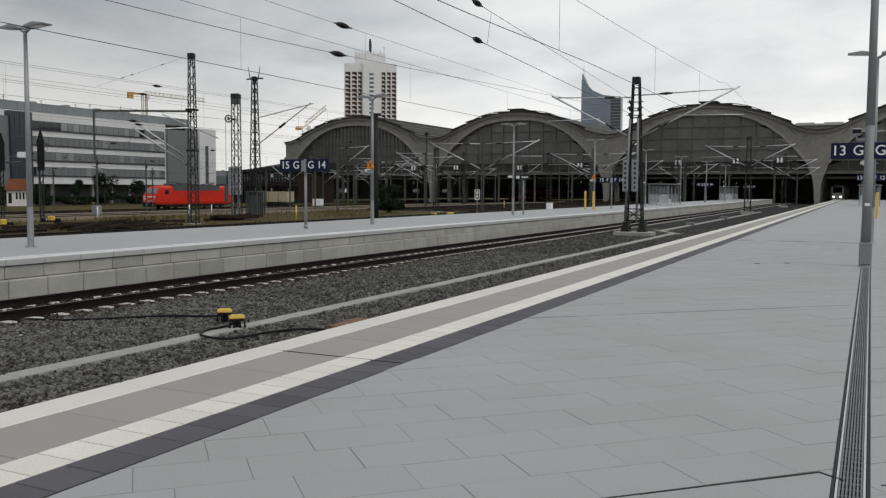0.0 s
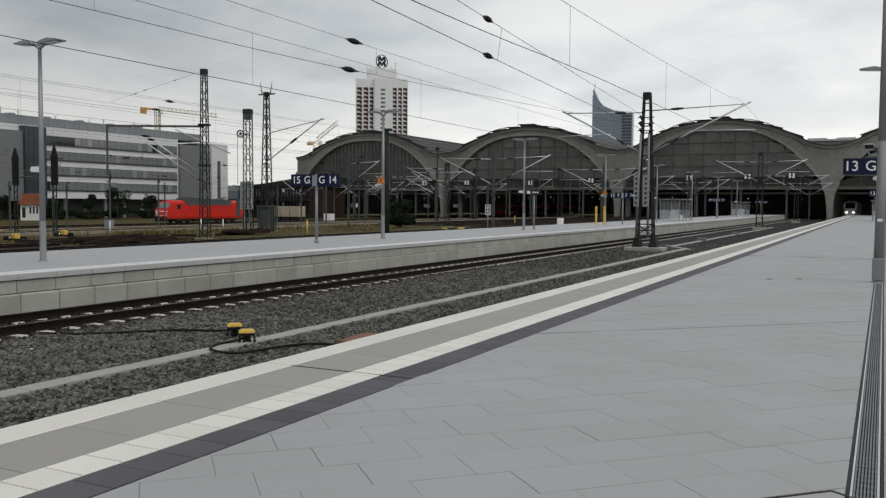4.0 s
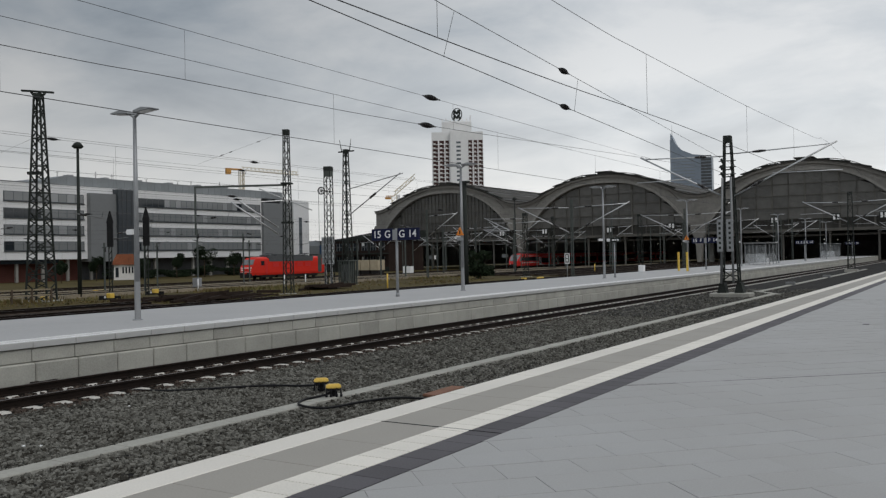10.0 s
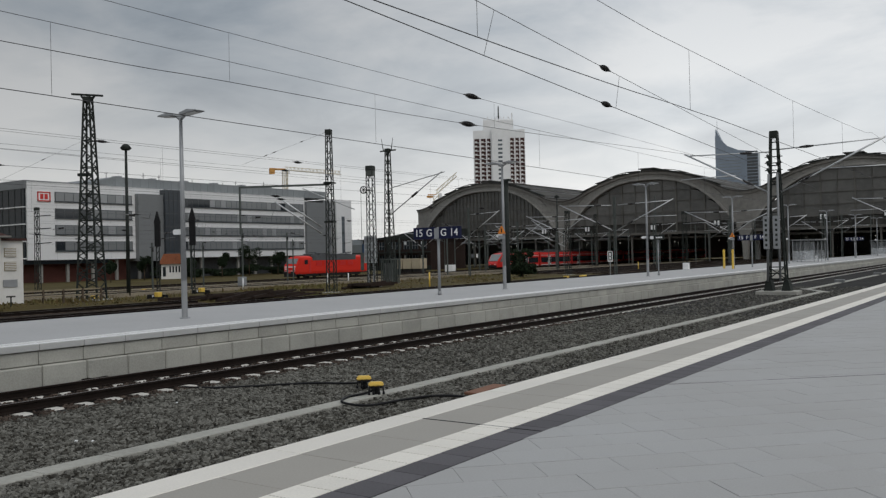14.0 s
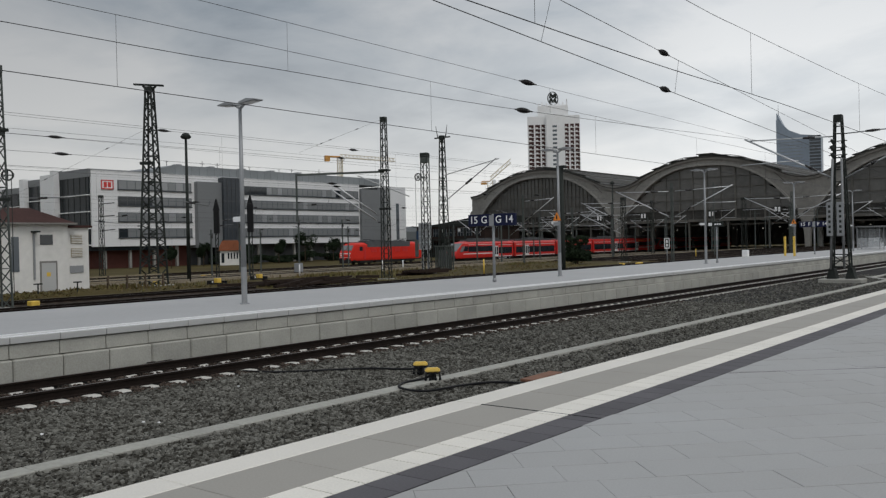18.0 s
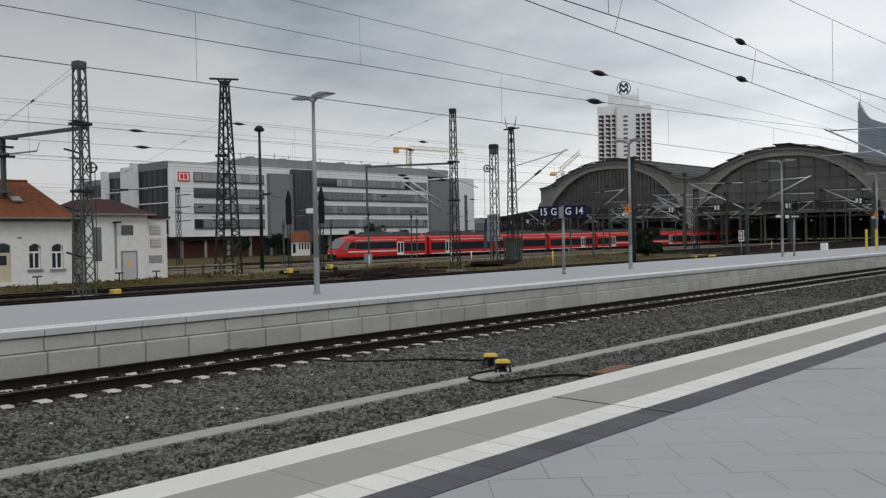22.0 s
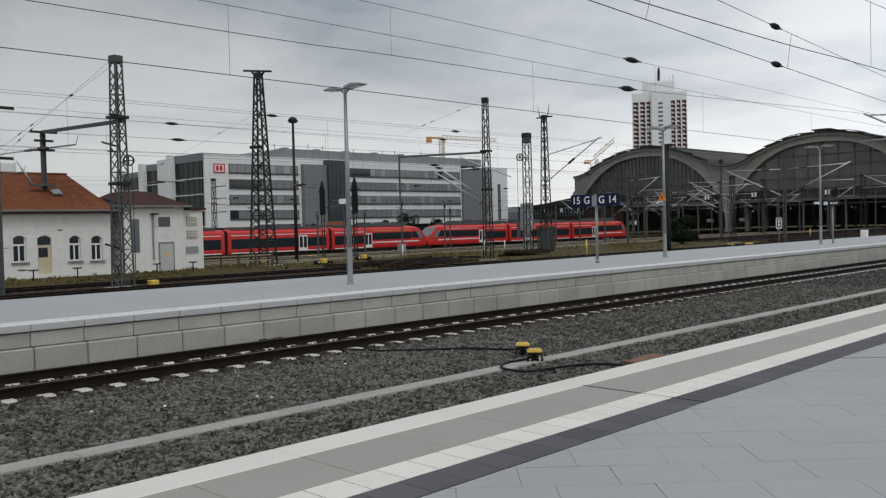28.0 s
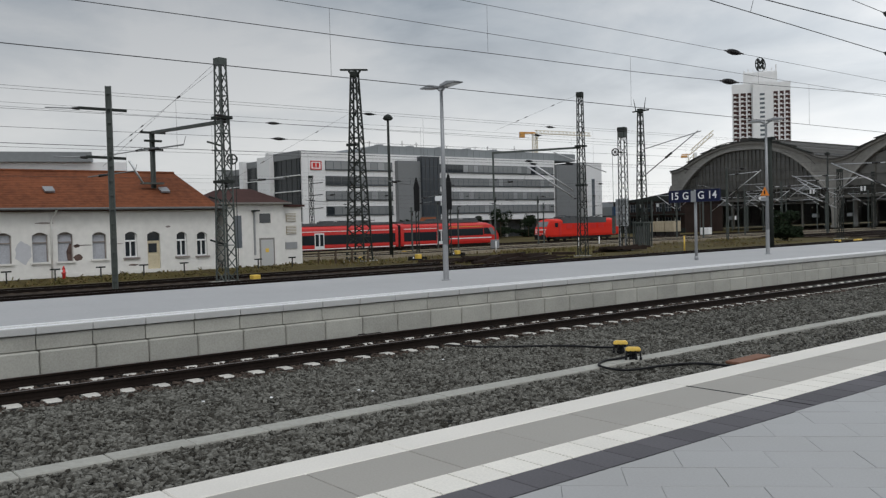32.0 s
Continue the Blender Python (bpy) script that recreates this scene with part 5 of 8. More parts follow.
# ---- loose ballast stones ----
def ballast_stones():
    rng = np.random.RandomState(3)
    # an uneven block: four feet, four top corners
    bx = np.array([[-1, -1, -0.6], [1, -1, -0.6], [1, 1, -0.6], [-1, 1, -0.6], [-0.7, -0.7, 0.75], [0.7, -0.7, 0.75], [0.7, 0.7, 0.75], [-0.7, 0.7, 0.75]], float)
    faces = np.array([[0, 1, 5, 4], [1, 2, 6, 5], [2, 3, 7, 6], [3, 0, 4, 7], [4, 5, 6, 7]])
    spots = []
    for x0, x1, y0, y1, n in ((-14.6, EDGE, 1.5, 16, 72000), (-14.6, EDGE, 16, 34, 40000), (-16.9, -14.4, 1.0, 30, 18000), (-14.6, EDGE, 34, 60, 10000)):
        spots.append(np.c_[rng.uniform(x0, x1, n), rng.uniform(y0, y1, n)])
    p = np.concatenate(spots)
    keep = (np.abs(p[:, 0] + 10.25) > 0.18) & ~((np.abs(np.abs(p[:, 0] - TRACK) - 0.92) < 0.40) & (((p[:, 1] + 3.65 + 0.15) % 0.6) < 0.30)) & (np.abs(np.abs(p[:, 0] - TRACK) - 0.753) > 0.1)
    p = p[keep]
    n = len(p)
    level = np.interp(p[:, 0], [WALL, -14.2, -12.0, EDGE], [-1.0, -0.985, -0.99, -0.96]) + rng.uniform(-0.006, 0.03, n)
    size = rng.uniform(0.014, 0.033, n)
    turn = rng.uniform(0, 6.28, n)
    sx, sy = size * rng.uniform(0.9, 1.8, n), size * rng.uniform(0.5, 1.0, n)
    q = np.repeat(bx[None], n, 0)
    q = q + rng.uniform(-0.38, 0.38, q.shape)
    q[:, :, 2] += rng.uniform(-0.45, 0.45, (n, 1)) * q[:, :, 0] + rng.uniform(-0.45, 0.45, (n, 1)) * q[:, :, 1]
    q[:, :, 0] *= sx[:, None]
    q[:, :, 1] *= sy[:, None]
    q[:, :, 2] *= size[:, None] * 0.8
    c, s = np.cos(turn)[:, None], np.sin(turn)[:, None]
    rusty = p[:, 0] < -14.25 + rng.uniform(-0.25, 0.25, n)
    v = np.stack([q[:, :, 0] * c - q[:, :, 1] * s + p[:, :1], q[:, :, 0] * s + q[:, :, 1] * c + p[:, 1:], q[:, :, 2] + level[:, None]], 2)
    for pick, mat, label in ((~rusty, M_STONE, "loose grey crushed ballast stones"), (rusty, M_STONE_RUST, "rust stained ballast stones between the rails")):
        k = int(pick.sum())
        f = (faces[None] + (np.arange(k) * 8)[:, None, None]).reshape(-1, 4)
        me = bpy.data.meshes.new("ballast_stones")
        me.from_pydata(v[pick].reshape(-1, 3).tolist(), [], f.tolist())
        me.materials.append(mat)
        tagged(new("ballast_stones", me), label, "ballast", kind="stuff")


ballast_stones()
for x, y in ((-11.6, 7.4), (-11.35, 7.5), (-12.6, 5.2), (-13.0, 10.3), (-12.1, 6.1)):
    bm = bmesh.new()
    bmesh.ops.create_icosphere(bm, subdivisions=1, radius=0.028)
    for v in bm.verts:
        v.co *= random.uniform(0.7, 1.2)
        v.co.z *= 0.6
    tagged(part("pebble", bm, M_WHITE, None, "", pose(x, y, -0.94)), "white pebble lying in the ballast", "pebble", "pale pebbles")

# ---- two yellow-capped cable connectors and their black cables ----
def connector(x, y, turn):
    c = empty("cable_connector", pose(x, y, -0.985, 0, 0, turn), "black cable connector stand with a yellow cap", "connector", "yellow-capped connectors")
    bm = bmesh.new()
    box(bm, -0.15, -0.10, 0.225, 0.15, 0.10, 0.295)
    for v in bm.verts:
        if v.co.z > 0.26:
            v.co.x *= 0.82
            v.co.y *= 0.75
    bmesh.ops.bevel(bm, geom=bm.edges[:], offset=0.018, segments=2, affect="EDGES")
    part("cap", bm, M_YELLOW, c, "yellow plastic cap")
    bm = bmesh.new()
    box(bm, -0.11, -0.07, 0.18, 0.11, 0.07, 0.226)
    part("head", bm, M_BLACK, c)
    bm = bmesh.new()
    tube(bm, (0, 0.02, -0.06), (0, 0.02, 0.2), 0.045, n=10)
    part("stem", bm, M_BLACK, c)
    for k in (-0.12, -0.045, 0.05, 0.125):
        bm = bmesh.new()
        tube(bm, (k, -0.07, 0.23), (k * 1.1, -0.085, 0.11), 0.015, n=7)
        tube(bm, (k * 1.1, -0.085, 0.12), (k * 1.1, -0.085, 0.07), 0.024, n=7)
        part("plug", bm, M_BLACK, c)
    return c


connector(-10.95, 13.15, 40)
connector(-10.22, 12.62, 40)


def smooth(points, n=10):
    """A soft line through a few points."""
    pts = [Vector(p) for p in points]
    out = []
    for i in range(len(pts) - 1):
        a, b = pts[i], pts[i + 1]
        p0, p3 = pts[max(i - 1, 0)], pts[min(i + 2, len(pts) - 1)]
        for k in range(n):
            t = k / n
            out.append(0.5 * ((2 * a) + (b - p0) * t + (2 * p0 - 5 * a + 4 * b - p3) * t * t + (3 * a - p0 - 3 * b + p3) * t ** 3))
    out.append(pts[-1])
    return out


for line in ([(-14.6, 11.7, -0.95), (-13.7, 11.95, -0.94), (-12.5, 13.1, -0.93), (-11.7, 13.4, -0.92), (-11.2, 13.3, -0.86), (-10.97, 13.17, -0.80)],
             [(-10.22, 12.6, -0.80), (-10.32, 12.5, -0.88), (-10.4, 12.0, -0.90), (-10.1, 11.55, -0.90), (-9.5, 11.5, -0.90), (-9.3, 12.3, -0.90), (-9.0, 12.9, -0.90), (-8.3, 13.0, -0.90), (-7.0, 12.9, -0.91)]):
    bm = bmesh.new()
    sweep(bm, smooth(line), 0.022, 8)
    tagged(part("cable", bm, M_BLACK), "thick black rubber cable lying on ballast", "cable", "black cables")

board = boxpart("board", (-0.14, -0.55, 0, 0.14, 0.55, 0.05), M_BOARD_RED, None, "", pose(-8.62, 13.9, -0.93, 0, 0, 2), 0.008)
tagged(board, "rust-brown board lying on the ballast", "board")
bm = bmesh.new()
box(bm, -0.05, -0.5, -0.05, 0.05, 0.5, 0.05)
box(bm, -0.08, -0.08, -0.05, 0.08, 0.08, 0.07)
tagged(part("steel_bar", bm, M_RAIL, None, "", pose(-17.14, 11.2, -0.94, 2, 0, 0)), "rusty steel bar leaning by the platform wall", "bar")


# ---- lamps, signs and posts on the platforms ----
def platform_lamp(x, y, z, height=6.0, label="grey steel platform lamp with two flat heads"):
    l = empty("platform_lamp", pose(x, y, z), label, "lamp", "platform lamps")
    bm = bmesh.new()
    tube(bm, (0, 0, 0), (0, 0, 1.1), 0.088, 0.084, 14, False)
    tube(bm, (0, 0, 1.1), (0, 0, height - 0.16), 0.084, 0.05, 14)
    part("pole", bm, M_STEEL, l)
    bm = bmesh.new()
    tube(bm, (0, 0, 0), (0, 0, 0.025), 0.15, 0.14, 14)
    part("base_plate", bm, M_STEEL, l)
    bm = bmesh.new()
    for s in (-1, 1):
        tube(bm, (0, 0, height - 0.20), (s * 0.24, 0, height - 0.07), 0.045, 0.035, 8)
    part("fork", bm, M_STEEL, l)
    for s in (-1, 1):
        bm = bmesh.new()
        prism(bm, [(s * 0.10, height - 0.10), (s * 0.86, height - 0.045), (s * 0.86, height - 0.01), (s * 0.45, height + 0.045), (s * 0.12, height - 0.02)], "y", -0.17, 0.17)
        bmesh.ops.bevel(bm, geom=bm.edges[:], offset=0.015, segments=1, affect="EDGES")
        head = part("lamp_head", bm, M_STEEL, l)
        bm = bmesh.new()
        prism(bm, [(s * 0.30, height - 0.088), (s * 0.74, height - 0.056), (s * 0.74, height - 0.064), (s * 0.30, height - 0.096)], "y", -0.13, 0.13)
        part("lens", bm, M_WHITE, head)
    return l


first = platform_lamp(-20.55, 16.6, FAR_Z)
bm = bmesh.new()
box(bm, -0.32, -0.09, 2.45, -0.02, 0.09, 2.60)
box(bm, -0.38, -0.06, 2.48, -0.32, 0.06, 2.57)
part("camera_housing", bm, M_WHITE, first, "white surveillance housing")
for k, y in enumerate((35.5, 53.75, 72.9, 92.3, 111.8, 131.5, 151.0)):
    lamp = copy_thing(first, pose(-20.85, y, FAR_Z))
    if k in (0, 2):
        lamp["label"] = "grey steel platform lamp with an orange warning triangle"
        bm = bmesh.new()
        prism(bm, [(-0.23, 2.62), (0.19, 2.62), (-0.01, 3.0), (-0.03, 3.0)], "y", -0.16, -0.13)
        tri = part("warning_sign", bm, M_ORANGE, lamp, "orange warning triangle")
        boxpart("sign_mark", (-0.05, -0.166, 2.68, 0.01, -0.16, 2.86), M_BLACK, tri)
        boxpart("plate", (-0.2, -0.16, 2.38, 0.16, -0.13, 2.54), M_STEEL, lamp)
near_lamp = platform_lamp(0.04, 20.8, 0.0, 7.4, "tall grey steel lamp pole beside the drain")
bm = bmesh.new()
box(bm, -0.125, -0.125, 0.04, 0.125, 0.125, 0.52)
bmesh.ops.bevel(bm, geom=bm.edges[:], offset=0.02, segments=1, affect="EDGES")
part("base_sleeve", bm, M_STEEL_POLE, near_lamp)
bm = bmesh.new()
tube(bm, (0, 0, 0.5), (0, 0, 3.0), 0.098, 0.088, 16)
tube(bm, (0, 0, 3.0), (0, 0, 7.0), 0.088, 0.07, 16)
part("lower_pole", bm, M_STEEL_POLE, near_lamp)
# loudspeaker and bracket on the near pole
bm = bmesh.new()
box(bm, -0.36, -0.10, 2.80, -0.14, 0.10, 2.95)
for v in bm.verts:
    if v.co.z < 2.85:
        v.co.x = -0.25 + (v.co.x + 0.25) * 0.7
bmesh.ops.bevel(bm, geom=bm.edges[:], offset=0.02, segments=1, affect="EDGES")
speaker = part("loudspeaker", bm, M_STEEL, near_lamp, "pale loudspeaker with a dark mouth")
boxpart("mouth", (-0.335, -0.108, 2.84, -0.165, -0.098, 2.92), M_BLACK, speaker)
bm = bmesh.new()
tube(bm, (-0.25, 0, 2.70), (0, 0, 2.72), 0.03, n=7)
tube(bm, (-0.25, 0, 2.70), (-0.25, 0, 2.82), 0.02, n=7)
part("speaker_bracket", bm, M_STEEL, near_lamp)
boxpart("inspection_tag", (-0.05, -0.108, 1.30, 0.05, -0.098, 1.36), M_WHITE, near_lamp)
for k in range(5):
    y = 31.0 + 38.7 * k
    copy_thing(first, pose(0.02 + 0.0062 * y, y, 0))


def platform_sign(x, y, z, top, halves, width, group="platform signs"):
    """A dark blue board on one post, with white letters on two halves."""
    s = empty("platform_sign", pose(x, y, z), "dark blue platform sign with white letters on a grey post", "sign", group)
    bm = bmesh.new()
    tube(bm, (0, 0.08, 0), (0, 0.08, top), 0.062, 0.055, 12)
    part("post", bm, M_STEEL, s)
    bm = bmesh.new()
    tube(bm, (0, 0.08, 0), (0, 0.08, 0.16), 0.085, 0.08, 12)
    part("foot", bm, M_STEEL, s)
    bm = bmesh.new()
    box(bm, -0.12, -0.06, top - 0.5, 0.12, 0.12, top - 0.05)
    part("bracket", bm, M_STEEL, s)
    for side, words in zip((-1, 1), halves):
        w = width / 2
        bm = bmesh.new()
        box(bm, -w / 2 + 0.06, -0.06, -0.25, w / 2 - 0.06, 0.06, 0.25)
        bmesh.ops.bevel(bm, geom=bm.edges[:], offset=0.01, segments=1, affect="EDGES")
        panel = part("panel", bm, M_BLUE, s, "", pose(side * (w / 2 + 0.06), 0, top - 0.25))
        step = [0.31 if ch in "GFED" else 0.19 if ch == "1" else 0.24 if ch in "0123456789" else 0.16 for ch in words]
        x = -sum(step) / 2
        for ch, a in zip(words, step):
            if ch != " ":
                me = text_mesh(ch, 0.43)
                me.materials.append(M_WHITE)
                t = new("letter", me)
                t.parent = panel
                t.matrix_basis = pose(x + a / 2, -0.066, 0)
            x += a
    return s


platform_sign(-20.85, 30.0, FAR_Z, 2.86, ("15 G", "G 14"), 2.4)
platform_sign(0.08, 29.7, 0.0, 3.10, ("13 G", "G 12"), 2.15)
platform_sign(-20.9, 78.7, FAR_Z, 2.86, ("15 F", "F 14"), 2.4)
platform_sign(-20.9, 130.8, FAR_Z, 2.86, ("15 E", "E 14"), 2.4)
platform_sign(-20.9, 185.0, FAR_Z, 2.86, ("15 D", "D 14"), 2.4)
platform_sign(0.45, 78.5, 0.0, 3.0, ("13 F", "F 12"), 2.1)


def small_board(x, y, z):
    """A narrow dark notice board on a slim post."""
    b = empty("notice_board", pose(x, y, z), "small dark notice board on a slim grey post", "sign")
    bm = bmesh.new()
    tube(bm, (0, 0.06, 0), (0, 0.06, 2.5), 0.05, 0.045, 10)
    tube(bm, (0, 0.06, 0), (0, 0.06, 0.14), 0.085, 0.085, 10)
    part("post", bm, M_STEEL, b)
    board = boxpart("board", (-0.58, -0.05, 2.36, 0.46, 0.03, 2.68), M_MAST, b, "", None, 0.01)
    boxpart("white_mark", (-0.50, -0.056, 2.42, -0.26, -0.05, 2.62), M_WHITE, board)
    for k in range(3):
        boxpart("marking", (-0.1 + 0.16 * k, -0.056, 2.47, 0.02 + 0.16 * k, -0.05, 2.57), M_WHITE, board)


small_board(-20.9, 55.75, FAR_Z)


def signal_board(x, y, z):
    """A tall white board with a dark figure on a post between the tracks."""
    b = empty("signal_board", pose(x, y, z, 0, 0, 24), "white upright signal board with a dark figure on a post", "signal board")
    bm = bmesh.new()
    tube(bm, (0, 0.07, 0), (0, 0.07, 2.4), 0.05, 0.045, 10)
    part("post", bm, M_STEEL, b)
    board = boxpart("board", (-0.26, -0.02, 1.60, 0.26, 0.02, 2.66), M_WHITE, b, "", None, 0.008)
    bm = bmesh.new()
    for x0, z0, x1, z1 in ((-0.16, 1.72, 0.16, 1.82), (-0.16, 2.10, 0.16, 2.18), (-0.16, 2.50, 0.16, 2.60), (-0.18, 1.76, -0.08, 2.56), (0.08, 1.76, 0.18, 2.56)):
        box(bm, x0, -0.03, z0, x1, -0.018, z1)
    part("figure", bm, M_BLACK, board)


signal_board(-36.0, 82.5, -1.0)


def yellow_post(x, y, z):
    bm = bmesh.new()
    box(bm, -0.075, -0.09, 0, 0.075, 0.09, 1.6)
    box(bm, -0.085, -0.10, 1.32, 0.085, 0.0, 1.52)
    bmesh.ops.bevel(bm, geom=bm.edges[:], offset=0.02, segments=1, affect="EDGES")
    p = part("post_box", bm, M_YELLOW)
    p.matrix_basis = pose(x, y, z)
    return tagged(p, "yellow ticket stamping post on the platform", "post", "yellow posts")


yellow_post(-21.93, 73.9, FAR_Z)
yellow_post(-20.85, 72.7, FAR_Z)
yellow_post(0.72, 60.2, 0.0)
for x, y in ((-24.45, 71.7), (-23.25, 117.3)):
    bm = bmesh.new()
    box(bm, -0.24, -0.2, 0, 0.24, 0.2, 0.56)
    bmesh.ops.bevel(bm, geom=bm.edges[:], offset=0.03, segments=1, affect="EDGES")
    tagged(part("grit_bin", bm, M_WHITE, None, "", pose(x, y, FAR_Z)), "pale plastic grit bin on the platform", "bin", "grit bins")


def shelter(x, y, z):
    """Glazed waiting shelter with a flat roof."""
    s = empty("waiting_shelter", pose(x, y, z), "glazed grey waiting shelter on the platform", "shelter", "waiting shelters")
    bm = bmesh.new()
    box(bm, -1.3, -3.2, 2.38, 1.3, 3.2, 2.5)
    part("roof", bm, M_STEEL_DULL, s)
    for px in (-1.1, 1.1):
        for py in (-3, -1, 1, 3):
            bm = bmesh.new()
            box(bm, px - 0.035, py - 0.035, 0, px + 0.035, py + 0.035, 2.38)
            part("post", bm, M_STEEL, s)
    for py in (-3.0, 3.0):
        for k in (0, 1):
            boxpart("pane", (-1.05 + k * 1.07, py - 0.02, 1.25, 0.0 + k * 1.05, py + 0.02, 2.2), M_SHELTER, s)
            boxpart("frosted_pane", (-1.05 + k * 1.07, py - 0.02, 0.2, 0.0 + k * 1.05, py + 0.02, 1.24), M_FROST, s)
    for k in range(3):
        boxpart("pane", (-0.02, -2.95 + 2 * k, 1.25, 0.02, -1.05 + 2 * k, 2.2), M_SHELTER, s)
        boxpart("frosted_pane", (-0.02, -2.95 + 2 * k, 0.2, 0.02, -1.05 + 2 * k, 1.24), M_FROST, s)
    return s


M_SHELTER = clear_pane("clear shelter glass", (0.5, 0.52, 0.53), 0.08)
M_FROST = clear_pane("frosted shelter glass", (0.6, 0.62, 0.63), 0.29)
sh = shelter(-21.2, 103.5, FAR_Z)
copy_thing(sh, pose(-21.2, 158, FAR_Z))
copy_thing(sh, pose(0.6, 118, 0))

# ---- masts, wires and signals ----
def lattice_mast(x, y, z, height, w0, w1, label, dark=M_MAST, bays=0.8, turn=0.0, cap=True):
    """A square lattice mast: four angle legs, zigzag lacing on each face, a cap."""
    m = empty("lattice_mast", pose(x, y, z, 0, 0, turn), label, "mast", "lattice masts")
    leg = min(0.11, max(0.06, w0 * 0.09))

    def w(t):
        return (w0 + (w1 - w0) * t) / 2
    for sx, sy in ((-1, -1), (1, -1), (1, 1), (-1, 1)):
        bm = bmesh.new()
        bar(bm, (sx * w(0), sy * w(0), -0.1), (sx * w(1), sy * w(1), height), leg)
        part("leg", bm, dark, m)
    n = max(6, int(height / bays))
    for f in range(4):
        r = Matrix.Rotation(f * math.pi / 2, 3, "Z")
        for i in range(n):
            a, b = i / n, (i + 1) / n
            s = 1 if i % 2 else -1
            bm = bmesh.new()
            bar(bm, r @ Vector((-s * w(a), -w(a), a * height)), r @ Vector((s * w(b), -w(b), b * height)), leg * 0.62)
            part("brace", bm, dark, m)
            if i % 3 == 0:
                bm = bmesh.new()
                bar(bm, r @ Vector((-w(a), -w(a), a * height)), r @ Vector((w(a), -w(a), a * height)), leg * 0.62)
                part("brace", bm, dark, m)
    if cap:
        bm = bmesh.new()
        box(bm, -w(1) - 0.05, -w(1) - 0.05, height - 0.35, w(1) + 0.05, w(1) + 0.05, height)
        part("cap", bm, dark, m)
    bm = bmesh.new()
    box(bm, -w0 / 2 - 0.3, -w0 / 2 - 0.3, -0.4, w0 / 2 + 0.3, w0 / 2 + 0.3, 0.06)
    part("footing", bm, M_TROUGH, m, "concrete footing")
    return m


def cantilever(parent, zt, zb, reach, side, y=0.0, steel=M_ALU):
    """Top tube, slanting bracket tube, insulators and registration arm of an overhead line."""
    bm = bmesh.new()
    tube(bm, (side * 0.3, y, zt - 0.15), (side * (reach + 0.2), y, zt), 0.035, n=7)
    part("top_tube", bm, steel, parent)
    bm = bmesh.new()
    tube(bm, (side * 0.3, y, zb), (side * (reach + 0.5), y, zt + 0.12), 0.05, n=7)
    part("bracket_tube", bm, steel, parent)
    for t0, t1, za, zc in ((0.20, 0.34, zt - 0.15, zt), (0.18, 0.32, zb, zt + 0.12)):
        bm = bmesh.new()
        a = Vector((side * 0.3, y, za))
        b = Vector((side * (reach + 0.3), y, zc))
        tube(bm, a.lerp(b, t0), a.lerp(b, (t0 + t1) / 2), 0.05, 0.085, 8)
        tube(bm, a.lerp(b, (t0 + t1) / 2), a.lerp(b, t1), 0.085, 0.05, 8)
        part("insulator", bm, M_INSUL, parent)
    bm = bmesh.new()
    tube(bm, (side * reach * 0.46, y, zb + (zt - zb) * 0.46), (side * (reach + 0.75), y, zb + (zt - zb) * 0.44), 0.028, n=6)
    part("registration_arm", bm, steel, parent)


